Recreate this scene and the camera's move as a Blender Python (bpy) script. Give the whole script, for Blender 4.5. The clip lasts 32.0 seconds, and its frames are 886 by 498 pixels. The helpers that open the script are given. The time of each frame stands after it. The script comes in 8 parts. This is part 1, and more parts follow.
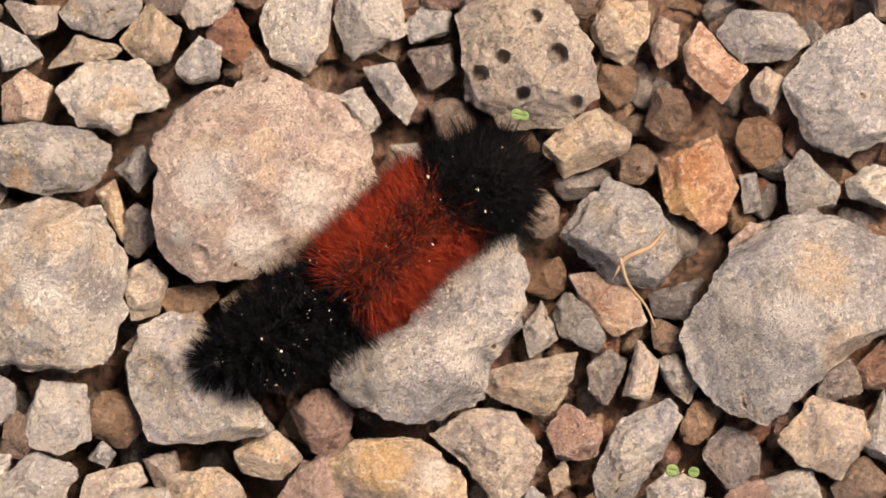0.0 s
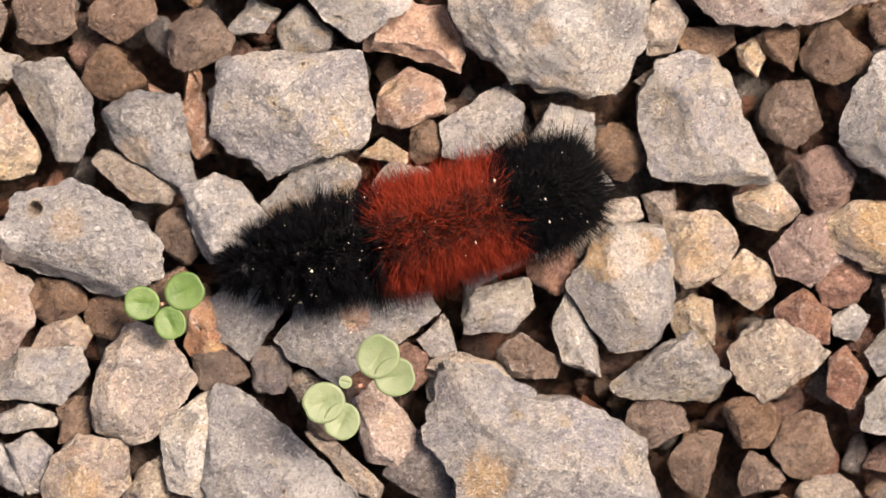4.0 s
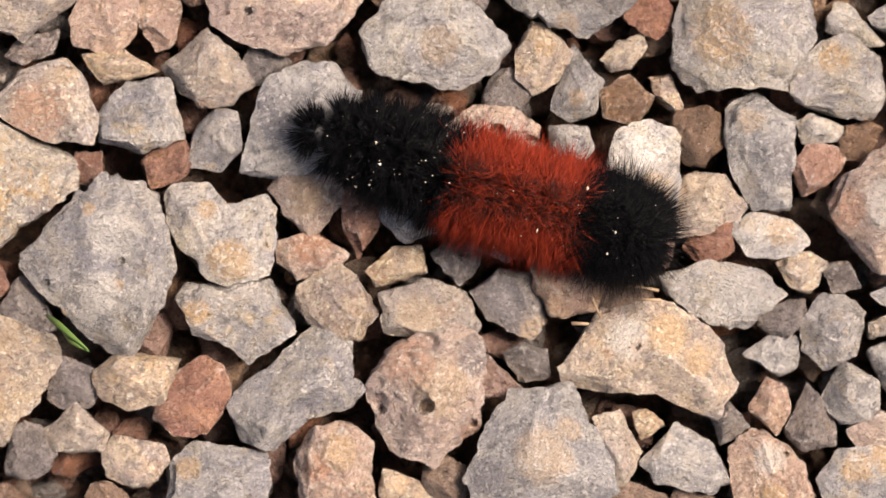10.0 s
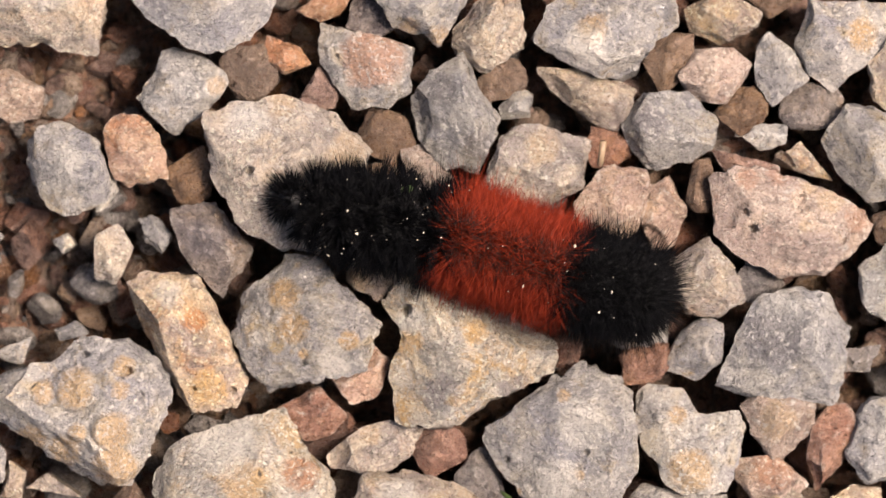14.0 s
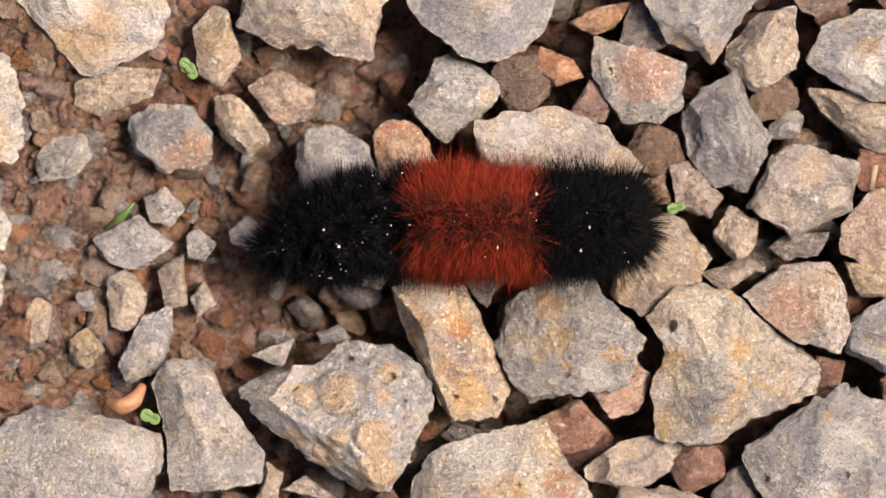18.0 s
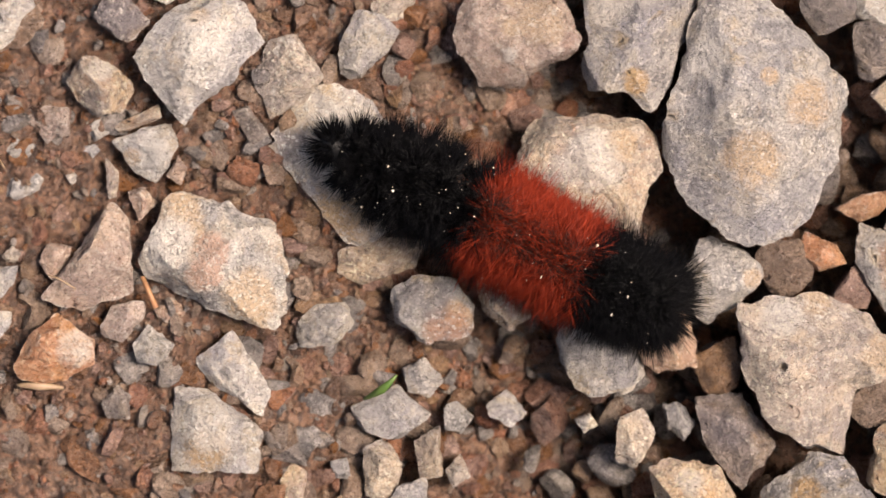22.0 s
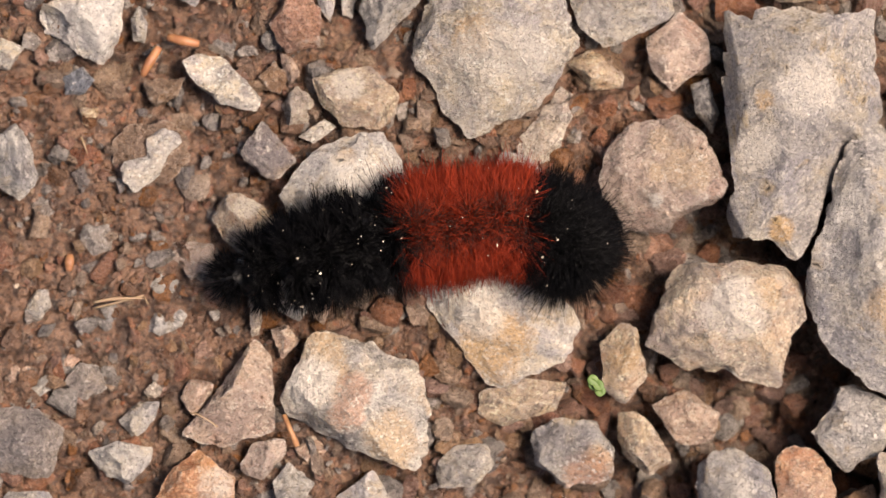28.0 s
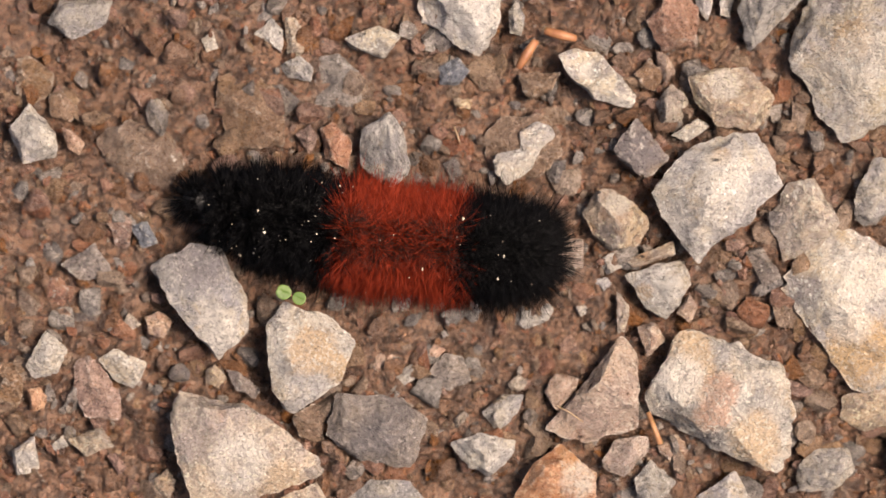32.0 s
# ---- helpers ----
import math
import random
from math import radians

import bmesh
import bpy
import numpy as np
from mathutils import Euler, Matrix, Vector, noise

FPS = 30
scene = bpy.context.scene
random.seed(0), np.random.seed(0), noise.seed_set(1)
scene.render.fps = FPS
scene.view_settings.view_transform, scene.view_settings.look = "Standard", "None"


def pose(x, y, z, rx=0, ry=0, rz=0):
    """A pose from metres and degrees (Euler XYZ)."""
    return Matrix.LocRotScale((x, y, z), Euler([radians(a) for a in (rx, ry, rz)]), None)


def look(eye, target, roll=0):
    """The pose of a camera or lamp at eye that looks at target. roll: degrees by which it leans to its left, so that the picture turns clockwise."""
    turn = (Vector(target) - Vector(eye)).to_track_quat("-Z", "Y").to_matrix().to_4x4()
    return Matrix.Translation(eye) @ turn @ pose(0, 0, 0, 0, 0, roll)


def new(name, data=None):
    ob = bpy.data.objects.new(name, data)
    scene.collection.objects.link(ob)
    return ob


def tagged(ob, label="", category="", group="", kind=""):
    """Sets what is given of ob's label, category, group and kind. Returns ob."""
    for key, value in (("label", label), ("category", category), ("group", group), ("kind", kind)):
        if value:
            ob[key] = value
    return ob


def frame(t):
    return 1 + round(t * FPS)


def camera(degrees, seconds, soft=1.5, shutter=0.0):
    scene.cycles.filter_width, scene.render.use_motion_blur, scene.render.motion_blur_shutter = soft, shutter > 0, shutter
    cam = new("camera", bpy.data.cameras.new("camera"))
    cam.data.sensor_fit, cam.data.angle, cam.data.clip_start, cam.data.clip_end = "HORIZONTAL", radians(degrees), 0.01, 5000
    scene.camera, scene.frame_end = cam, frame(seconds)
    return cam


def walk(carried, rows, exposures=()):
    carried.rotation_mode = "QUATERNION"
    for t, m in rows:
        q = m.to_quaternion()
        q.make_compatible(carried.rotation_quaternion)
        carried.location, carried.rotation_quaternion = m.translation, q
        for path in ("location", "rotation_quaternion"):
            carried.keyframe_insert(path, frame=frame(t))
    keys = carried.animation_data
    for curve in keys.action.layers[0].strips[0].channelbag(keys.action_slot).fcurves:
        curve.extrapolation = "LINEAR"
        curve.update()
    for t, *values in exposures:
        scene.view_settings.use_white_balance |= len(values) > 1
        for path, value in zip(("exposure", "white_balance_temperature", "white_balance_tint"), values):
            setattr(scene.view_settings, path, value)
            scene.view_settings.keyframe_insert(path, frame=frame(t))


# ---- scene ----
MM = 0.001
cam = camera(8.0, 32.0, soft=1.3)
cam.data.dof.use_dof = True
cam.data.dof.focus_distance = 0.7375
cam.data.dof.aperture_fstop = 34.0


def k(t, x, y, h, turn):
    """A row of the camera's way, in millimetres: it hangs over the gravel and looks straight down."""
    return t, pose(x * MM, y * MM, h * MM, 0, 0, turn)


walk(cam, [
    k(0, 158.06, 21.41, 754.4, -15.79),
    k(0.5, 149.49, 19.28, 754.4, -14.94),
    k(1, 142.10, 18.35, 754.4, -14.41),
    k(1.5, 131.86, 19.94, 754.5, -13.36),
    k(2, 126.77, 18.83, 754.5, -12.66),
    k(2.5, 119.48, 12.49, 754.4, -11.78),
    k(4.5, 80.92, 3.69, 754.5, -7.84),
    k(5, 67.93, 2.43, 754.5, -6.57),
    k(5.5, 57.95, 0.32, 754.4, -5.47),
    k(6, 49.43, -3.97, 754.4, -4.62),
    k(6.5, 42.86, -6.13, 754.4, -4.09),
    k(7, 33.14, -6.36, 754.4, -3.00),
    k(7.5, 23.34, -4.81, 754.5, -1.84),
    k(8, 14.16, -2.37, 754.5, -1.04),
    k(8.5, 5.70, -1.09, 754.5, -0.36),
    k(9, 0.00, 0.00, 754.4, 0.00),
    k(9.5, -10.27, 0.45, 754.4, 0.82),
    k(10, -17.04, 0.87, 754.4, 1.39),
    k(10.5, -24.46, 4.49, 754.5, 2.37),
    k(11, -34.04, 7.90, 754.5, 3.28),
    k(11.5, -43.06, 18.41, 754.5, 5.07),
    k(12, -41.52, 21.95, 754.5, 7.88),
    k(12.5, -49.06, 20.90, 754.4, 9.07),
    k(13, -65.30, 20.15, 754.4, 10.51),
    k(13.5, -75.38, 18.44, 754.4, 11.47),
    k(14, -76.21, 18.62, 754.4, 11.57),
    k(14.5, -79.33, 20.79, 754.4, 11.74),
    k(15, -84.66, 21.93, 754.4, 12.39),
    k(15.5, -93.78, 22.33, 754.5, 12.87),
    k(17.5, -105.77, 14.46, 754.4, 13.46),
    k(18, -107.31, 13.18, 754.4, 13.66),
    k(18.5, -111.01, 11.68, 754.5, 13.90),
    k(19, -113.22, 15.04, 754.5, 13.91),
    k(19.5, -114.73, 23.59, 754.4, 13.78),
    k(20, -118.48, 28.33, 754.4, 14.31),
    k(20.5, -119.85, 29.91, 754.4, 14.22),
    k(21, -122.89, 33.49, 754.4, 14.24),
    k(21.5, -132.03, 32.05, 754.4, 15.04),
    k(22, -142.52, 25.57, 754.4, 15.76),
    k(22.5, -150.01, 25.84, 754.4, 15.99),
    k(23, -151.19, 33.01, 754.5, 16.11),
    k(23.5, -154.95, 36.52, 754.4, 16.31),
    k(24, -160.32, 38.51, 754.4, 16.47),
    k(24.5, -163.62, 39.92, 754.5, 16.46),
    k(25, -165.73, 42.94, 754.4, 16.53),
    k(25.5, -166.64, 44.76, 754.5, 16.46),
    k(27.5, -161.98, 40.47, 754.5, 16.72),
    k(28, -163.49, 36.97, 754.5, 16.84),
    k(28.5, -168.05, 32.93, 754.4, 17.42),
    k(29, -173.12, 29.78, 754.4, 17.83),
    k(29.5, -175.64, 28.06, 754.4, 17.95),
    k(30, -177.53, 28.64, 754.4, 18.12),
    k(30.5, -180.19, 28.34, 754.4, 18.52),
    k(31, -186.85, 26.52, 754.4, 18.89),
    k(31.5, -195.51, 23.73, 754.4, 18.78),
    k(32, -204.92, 23.23, 754.4, 18.84),
], exposures=((0, 0.80, 7900, 20), (2.5, 0.86, 7400, 19), (5, 0.92, 7150, 19), (15, 0.92, 7050, 18), (22, 0.82, 7200, 19), (32, 0.80, 7500, 19)))

# ---- light: a bright overcast sky with a soft sun behind thin cloud ----
world = bpy.data.worlds.new("sky")
scene.world = world
world.use_nodes = True
sky = world.node_tree.nodes.new("ShaderNodeTexSky")
sky.sky_type, sky.sun_disc = "NISHITA", False
sky.sun_elevation, sky.sun_rotation = radians(61), radians(64)
sky.dust_density, sky.air_density = 4.0, 1.0
background = world.node_tree.nodes["Background"]
world.node_tree.links.new(sky.outputs[0], background.inputs[0])
background.inputs[1].default_value = 0.088

sun = new("sun", bpy.data.lights.new("sun", "SUN"))
sun.data.energy, sun.data.angle, sun.data.color = 4.7, radians(22), (1.0, 0.92, 0.82)
sun.matrix_world = look((0.46, 0.24, 1.0), (0, 0, 0))


# ---- materials ----
def material(name):
    m = bpy.data.materials.new(name)
    m.use_nodes = True
    return m, m.node_tree.nodes, m.node_tree.links, m.node_tree.nodes["Principled BSDF"]


def mix(nodes, links, fac, a, b, how="MIX"):
    n = nodes.new("ShaderNodeMix")
    n.data_type, n.blend_type = "RGBA", how
    for i, v in ((0, fac), (6, a), (7, b)):
        if hasattr(v, "links"):
            links.new(v, n.inputs[i])
        else:
            n.inputs[i].default_value = v if i == 0 else (*v, 1)
    return n.outputs[2]


def grain(nodes, links, co, scale, detail=4.0, rough=0.6):
    n = nodes.new("ShaderNodeTexNoise")
    n.inputs["Scale"].default_value, n.inputs["Detail"].default_value, n.inputs["Roughness"].default_value = scale, detail, rough
    links.new(co, n.inputs["Vector"])
    return n.outputs[0]


def span(nodes, links, v, lo, hi, to_lo=0.0, to_hi=1.0):
    n = nodes.new("ShaderNodeMapRange")
    for i, x in enumerate((lo, hi, to_lo, to_hi), 1):
        n.inputs[i].default_value = x
    links.new(v, n.inputs[0])
    return n.outputs[0]


def shifted(nodes, links, by):
    """Object coordinates, moved at random from stone to stone."""
    co = nodes.new("ShaderNodeTexCoord").outputs["Object"]
    add = nodes.new("ShaderNodeVectorMath")
    add.operation = "ADD"
    links.new(co, add.inputs[0])
    scale = nodes.new("ShaderNodeMath")
    scale.operation = "MULTIPLY"
    scale.inputs[1].default_value = 7.3
    links.new(by, scale.inputs[0])
    links.new(scale.outputs[0], add.inputs[1])
    return add.outputs[0]


def relief(nodes, links, bsdf, pairs):
    last = None
    for height, strength, depth in pairs:
        b = nodes.new("ShaderNodeBump")
        b.inputs["Strength"].default_value, b.inputs["Distance"].default_value = strength, depth
        links.new(height, b.inputs["Height"])
        if last:
            links.new(last, b.inputs["Normal"])
        last = b.outputs[0]
    links.new(last, bsdf.inputs["Normal"])


def cells(nodes, links, co, scale):
    n = nodes.new("ShaderNodeTexVoronoi")
    n.inputs["Scale"].default_value = scale
    links.new(co, n.inputs["Vector"])
    return n.outputs["Distance"]


def mask(nodes, links, name):
    """A patch that a stone's mesh carries, with a ragged edge."""
    n = nodes.new("ShaderNodeAttribute")
    n.attribute_name = name
    return n.outputs["Fac"]


def ragged(nodes, links, value, noise, reach=1.3):
    m = nodes.new("ShaderNodeMath")
    m.operation = "MULTIPLY_ADD"
    m.inputs[1].default_value, m.inputs[2].default_value = reach, -0.5 * reach
    links.new(noise, m.inputs[0])
    add = nodes.new("ShaderNodeMath")
    add.operation = "ADD"
    links.new(value, add.inputs[0])
    links.new(m.outputs[0], add.inputs[1])
    return add.outputs[0]


def stone_material(name, base, other, stain, stain_from=0.56, island=False):
    """Broken rock: broad mottling, ochre stains, cool bands, a pale crust, flecks with painted glints, and pinholes."""
    m, nodes, links, bsdf = material(name)
    if island:
        rnd = nodes.new("ShaderNodeNewGeometry").outputs["Random Per Island"]
    else:
        rnd = nodes.new("ShaderNodeObjectInfo").outputs["Random"]
    co = shifted(nodes, links, rnd)
    # the veins and patches are drawn out and bent, as in real rock
    swirl = nodes.new("ShaderNodeTexNoise")
    swirl.inputs["Scale"].default_value, swirl.inputs["Detail"].default_value = 210, 4
    links.new(co, swirl.inputs["Vector"])
    small_swirl = nodes.new("ShaderNodeVectorMath")
    small_swirl.operation = "SCALE"
    small_swirl.inputs["Scale"].default_value = 0.0065
    links.new(swirl.outputs["Color"], small_swirl.inputs[0])
    bent = nodes.new("ShaderNodeVectorMath")
    bent.operation = "ADD"
    links.new(co, bent.inputs[0])
    links.new(small_swirl.outputs[0], bent.inputs[1])
    flow = bent.outputs[0]
    broad = grain(nodes, links, flow, 120, 6, 0.6)
    mid = grain(nodes, links, flow, 520, 6, 0.68)
    fine = grain(nodes, links, co, 2100, 5, 0.7)
    flecks = grain(nodes, links, co, 1600, 6, 0.78)
    lighter = tuple(min(0.72, 1.12 * c + 0.05) for c in other)

    def times(a, b):
        n = nodes.new("ShaderNodeMath")
        n.operation = "MULTIPLY"
        for i, v in enumerate((a, b)):
            links.new(v, n.inputs[i])
        return n.outputs[0]

    col = mix(nodes, links, span(nodes, links, broad, 0.40, 0.60), base, other)
    cool = span(nodes, links, grain(nodes, links, flow, 85, 5, 0.6), 0.50, 0.64, 0.0, 0.6)
    col = mix(nodes, links, cool, col, tuple(c * f for c, f in zip(base, (0.93, 0.94, 1.04))))
    stains = span(nodes, links, grain(nodes, links, flow, 150, 7, 0.68), stain_from - 0.02, stain_from + 0.10, 0.0, 0.8)
    col = mix(nodes, links, stains, col, stain)
    cream = span(nodes, links, grain(nodes, links, flow, 230, 5, 0.58), 0.50, 0.62, 0.0, 0.75)
    col = mix(nodes, links, cream, col, tuple(min(0.7, f * c) for c, f in zip(other, (1.07, 1.03, 0.93))))
    # thin dark seams
    seam = nodes.new("ShaderNodeTexVoronoi")
    seam.feature = "DISTANCE_TO_EDGE"
    seam.inputs["Scale"].default_value = 75
    links.new(flow, seam.inputs["Vector"])
    where = span(nodes, links, grain(nodes, links, co, 200, 4, 0.6), 0.50, 0.62)
    col = mix(nodes, links, times(span(nodes, links, seam.outputs["Distance"], 0.006, 0.035, 0.6, 0.0), where), col, tuple(0.45 * c for c in stain))
    # a pale crust in drawn-out shreds
    crust = span(nodes, links, grain(nodes, links, flow, 330, 8, 0.80), 0.535, 0.595, 0.0, 0.74)
    col = mix(nodes, links, crust, col, lighter)
    col = mix(nodes, links, span(nodes, links, mid, 0.38, 0.49, 0.78, 0.0), col, tuple(0.52 * c for c in base))
    if not island:
        for patch, colour, most in (("ochre", (0.53, 0.365, 0.21), 0.76), ("pale", (0.64, 0.60, 0.545), 0.74), ("rust", (0.44, 0.215, 0.12), 0.74), ("dark", (0.18, 0.163, 0.170), 0.72)):
            ragged_edge = ragged(nodes, links, mask(nodes, links, patch), grain(nodes, links, flow, 330, 8, 0.76), 2.6)
            col = mix(nodes, links, span(nodes, links, ragged_edge, 0.35, 1.0, 0.0, most), col, colour)
    col = mix(nodes, links, span(nodes, links, fine, 0.36, 0.50, 0.55, 0.0), col, tuple(0.48 * c for c in base))
    # pale mineral flecks; crystal glints are painted in as the same colour
    col = mix(nodes, links, times(span(nodes, links, flecks, 0.54, 0.60, 0.0, 0.9), span(nodes, links, broad, 0.38, 0.62, 0.45, 1.0)), col,
              tuple(min(0.74, 1.45 * c + (0.035 if island else 0.07)) for c in other))
    # pinholes with an ochre rim, here and there; the shade inside is painted dark
    holes = nodes.new("ShaderNodeTexVoronoi")
    holes.inputs["Scale"].default_value = 330
    links.new(flow, holes.inputs["Vector"])
    pick = nodes.new("ShaderNodeSeparateColor")
    links.new(holes.outputs["Color"], pick.inputs[0])
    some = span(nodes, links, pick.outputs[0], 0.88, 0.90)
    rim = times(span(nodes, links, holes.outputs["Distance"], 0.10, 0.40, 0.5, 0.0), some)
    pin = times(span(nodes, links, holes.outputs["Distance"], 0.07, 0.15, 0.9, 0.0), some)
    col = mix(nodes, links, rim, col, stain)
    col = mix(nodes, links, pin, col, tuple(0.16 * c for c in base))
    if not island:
        # bruised, paler edges, with their glints painted in as pale colour
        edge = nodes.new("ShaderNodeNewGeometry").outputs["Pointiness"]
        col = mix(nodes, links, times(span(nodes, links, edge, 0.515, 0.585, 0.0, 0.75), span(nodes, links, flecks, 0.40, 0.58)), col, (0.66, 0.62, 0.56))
    hsv = nodes.new("ShaderNodeHueSaturation")
    links.new(col, hsv.inputs["Color"])
    links.new(span(nodes, links, rnd, 0, 1, 0.84, 1.14), hsv.inputs["Value"])
    other_rnd = nodes.new("ShaderNodeMath")
    other_rnd.operation = "FRACT"
    spread = nodes.new("ShaderNodeMath")
    spread.operation = "MULTIPLY"
    spread.inputs[1].default_value = 17.31
    links.new(rnd, spread.inputs[0])
    links.new(spread.outputs[0], other_rnd.inputs[0])
    links.new(span(nodes, links, other_rnd.outputs[0], 0, 1, 0.78, 1.28), hsv.inputs["Saturation"])
    links.new(hsv.outputs[0], bsdf.inputs["Base Color"])
    links.new(span(nodes, links, grain(nodes, links, co, 1900, 4, 0.75), 0.40, 0.60, 0.16, 0.70), bsdf.inputs["Roughness"])
    bsdf.inputs["Specular IOR Level"].default_value = 0.5
    chips = nodes.new("ShaderNodeTexVoronoi")
    chips.inputs["Scale"].default_value = 260
    links.new(flow, chips.inputs["Vector"])
    relief(nodes, links, bsdf, ((broad, 0.8, 0.0030), (chips.outputs["Distance"], 0.55, 0.0011), (mid, 1.0, 0.0020), (fine, 1.0, 0.0009), (pin, 1.0, -0.0006)))
    return m


STONES = {
    "g": ("grey", (0.300, 0.289, 0.292), (0.43, 0.400, 0.365), (0.50, 0.38, 0.22), 0.58),
    "l": ("pale grey", (0.41, 0.385, 0.375), (0.55, 0.50, 0.43), (0.53, 0.42, 0.28), 0.56),
    "t": ("tan", (0.365, 0.300, 0.265), (0.54, 0.43, 0.32), (0.44, 0.27, 0.17), 0.57),
    "y": ("ochre-stained", (0.36, 0.335, 0.31), (0.52, 0.46, 0.39), (0.50, 0.335, 0.17), 0.53),
    "p": ("pinkish-brown", (0.40, 0.285, 0.235), (0.53, 0.395, 0.31), (0.40, 0.22, 0.15), 0.57),
    "r": ("dull red", (0.27, 0.155, 0.120), (0.38, 0.24, 0.185), (0.18, 0.10, 0.08), 0.57),
    "o": ("orange", (0.46, 0.255, 0.17), (0.53, 0.345, 0.245), (0.30, 0.14, 0.09), 0.57),
    "d": ("dark grey", (0.18, 0.155, 0.150), (0.26, 0.22, 0.195), (0.28, 0.20, 0.13), 0.60),
    "b": ("muddy brown", (0.19, 0.125, 0.088), (0.26, 0.18, 0.13), (0.14, 0.085, 0.06), 0.57),
    "s": ("blue-grey slate", (0.14, 0.155, 0.19), (0.21, 0.225, 0.26), (0.10, 0.11, 0.14), 0.60),
}
CLOD = stone_material("soil clods", (0.125, 0.064, 0.037), (0.215, 0.115, 0.066), (0.28, 0.12, 0.06), 0.60, True)
LOOSE_MATERIAL = {key: stone_material("loose " + v[0] + " stone", *v[1:], True) for key, v in STONES.items()}
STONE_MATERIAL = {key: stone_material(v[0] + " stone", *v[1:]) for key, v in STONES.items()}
GRAVEL_MATERIAL = [stone_material("fine gravel tan", (0.19, 0.125, 0.085), (0.28, 0.20, 0.145), (0.15, 0.085, 0.06), 0.55, True),
                   stone_material("fine gravel red", (0.18, 0.090, 0.064), (0.28, 0.16, 0.115), (0.13, 0.07, 0.05), 0.55, True),
                   stone_material("fine gravel grey", (0.15, 0.135, 0.13), (0.30, 0.265, 0.24), (0.20, 0.14, 0.10), 0.58, True)]


def soil_material():
    m, nodes, links, bsdf = material("damp soil")
    co = nodes.new("ShaderNodeTexCoord").outputs["Object"]
    broad = grain(nodes, links, co, 60, 6, 0.65)
    mid = grain(nodes, links, co, 330, 7, 0.74)
    fine = grain(nodes, links, co, 1300, 5, 0.75)
    col = mix(nodes, links, span(nodes, links, broad, 0.38, 0.62), (0.115, 0.058, 0.036), (0.235, 0.128, 0.080))
    col = mix(nodes, links, span(nodes, links, mid, 0.42, 0.62), col, (0.30, 0.175, 0.115))
    # shade painted into the hollows: darker where the relief runs low
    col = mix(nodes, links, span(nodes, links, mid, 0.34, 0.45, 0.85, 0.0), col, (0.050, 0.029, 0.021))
    # films of grey silt and rusty grit
    col = mix(nodes, links, span(nodes, links, grain(nodes, links, co, 140, 6, 0.65), 0.53, 0.64, 0.0, 0.65), col, (0.205, 0.150, 0.120))
    col = mix(nodes, links, span(nodes, links, grain(nodes, links, co, 900, 4, 0.6), 0.60, 0.66, 0.0, 0.8), col, (0.34, 0.13, 0.065))
    # the same painted shade in the finest hollows
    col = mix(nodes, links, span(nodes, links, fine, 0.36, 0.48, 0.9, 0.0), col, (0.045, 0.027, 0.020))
    col = mix(nodes, links, span(nodes, links, fine, 0.57, 0.68, 0.0, 0.8), col, (0.42, 0.29, 0.21))
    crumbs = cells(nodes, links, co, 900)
    # dark colour for the shade in the gaps between crumbs
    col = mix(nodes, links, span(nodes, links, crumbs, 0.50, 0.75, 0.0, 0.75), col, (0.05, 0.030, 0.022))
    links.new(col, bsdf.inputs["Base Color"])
    links.new(span(nodes, links, mid, 0.35, 0.65, 0.22, 0.58), bsdf.inputs["Roughness"])
    bsdf.inputs["Specular IOR Level"].default_value = 0.7
    flip = span(nodes, links, crumbs, 0.0, 0.8, 1.0, 0.0)
    relief(nodes, links, bsdf, ((mid, 1.0, 0.0030), (flip, 0.7, 0.0007), (fine, 0.9, 0.0008)))
    return m


SOIL = soil_material()


def hair_material(name, dark, light, rough, spec, through_light=0.0):
    m, nodes, links, bsdf = material(name)
    rnd = nodes.new("ShaderNodeNewGeometry").outputs["Random Per Island"]
    col = mix(nodes, links, rnd, dark, light)
    links.new(col, bsdf.inputs["Base Color"])
    bsdf.inputs["Roughness"].default_value = rough
    bsdf.inputs["Specular IOR Level"].default_value = spec
    if through_light:
        # light shines through the thin bristles
        glow = nodes.new("ShaderNodeBsdfTranslucent")
        links.new(col, glow.inputs["Color"])
        both = nodes.new("ShaderNodeMixShader")
        both.inputs[0].default_value = through_light
        links.new(bsdf.outputs[0], both.inputs[1])
        links.new(glow.outputs[0], both.inputs[2])
        links.new(both.outputs[0], nodes["Material Output"].inputs["Surface"])
    return m


BLACK_HAIR = hair_material("black bristles", (0.0008, 0.0008, 0.0010), (0.0042, 0.0042, 0.0052), 0.34, 0.07)
RED_HAIR = hair_material("rust bristles", (0.15, 0.014, 0.006), (0.46, 0.058, 0.022), 0.5, 0.22, 0.45)
DARK_RUST = hair_material("dark rust bristles", (0.010, 0.003, 0.002), (0.06, 0.009, 0.004), 0.5, 0.2)
SKIN = hair_material("dark skin", (0.003, 0.003, 0.003), (0.005, 0.005, 0.005), 0.7, 0.08)
RED_SKIN = hair_material("rust skin", (0.018, 0.004, 0.003), (0.03, 0.006, 0.004), 0.6, 0.3)
HEAD = hair_material("glossy black", (0.008, 0.008, 0.009), (0.012, 0.012, 0.013), 0.42, 0.3)
DUST = hair_material("pale grit", (0.42, 0.33, 0.22), (0.72, 0.66, 0.56), 0.7, 0.3)


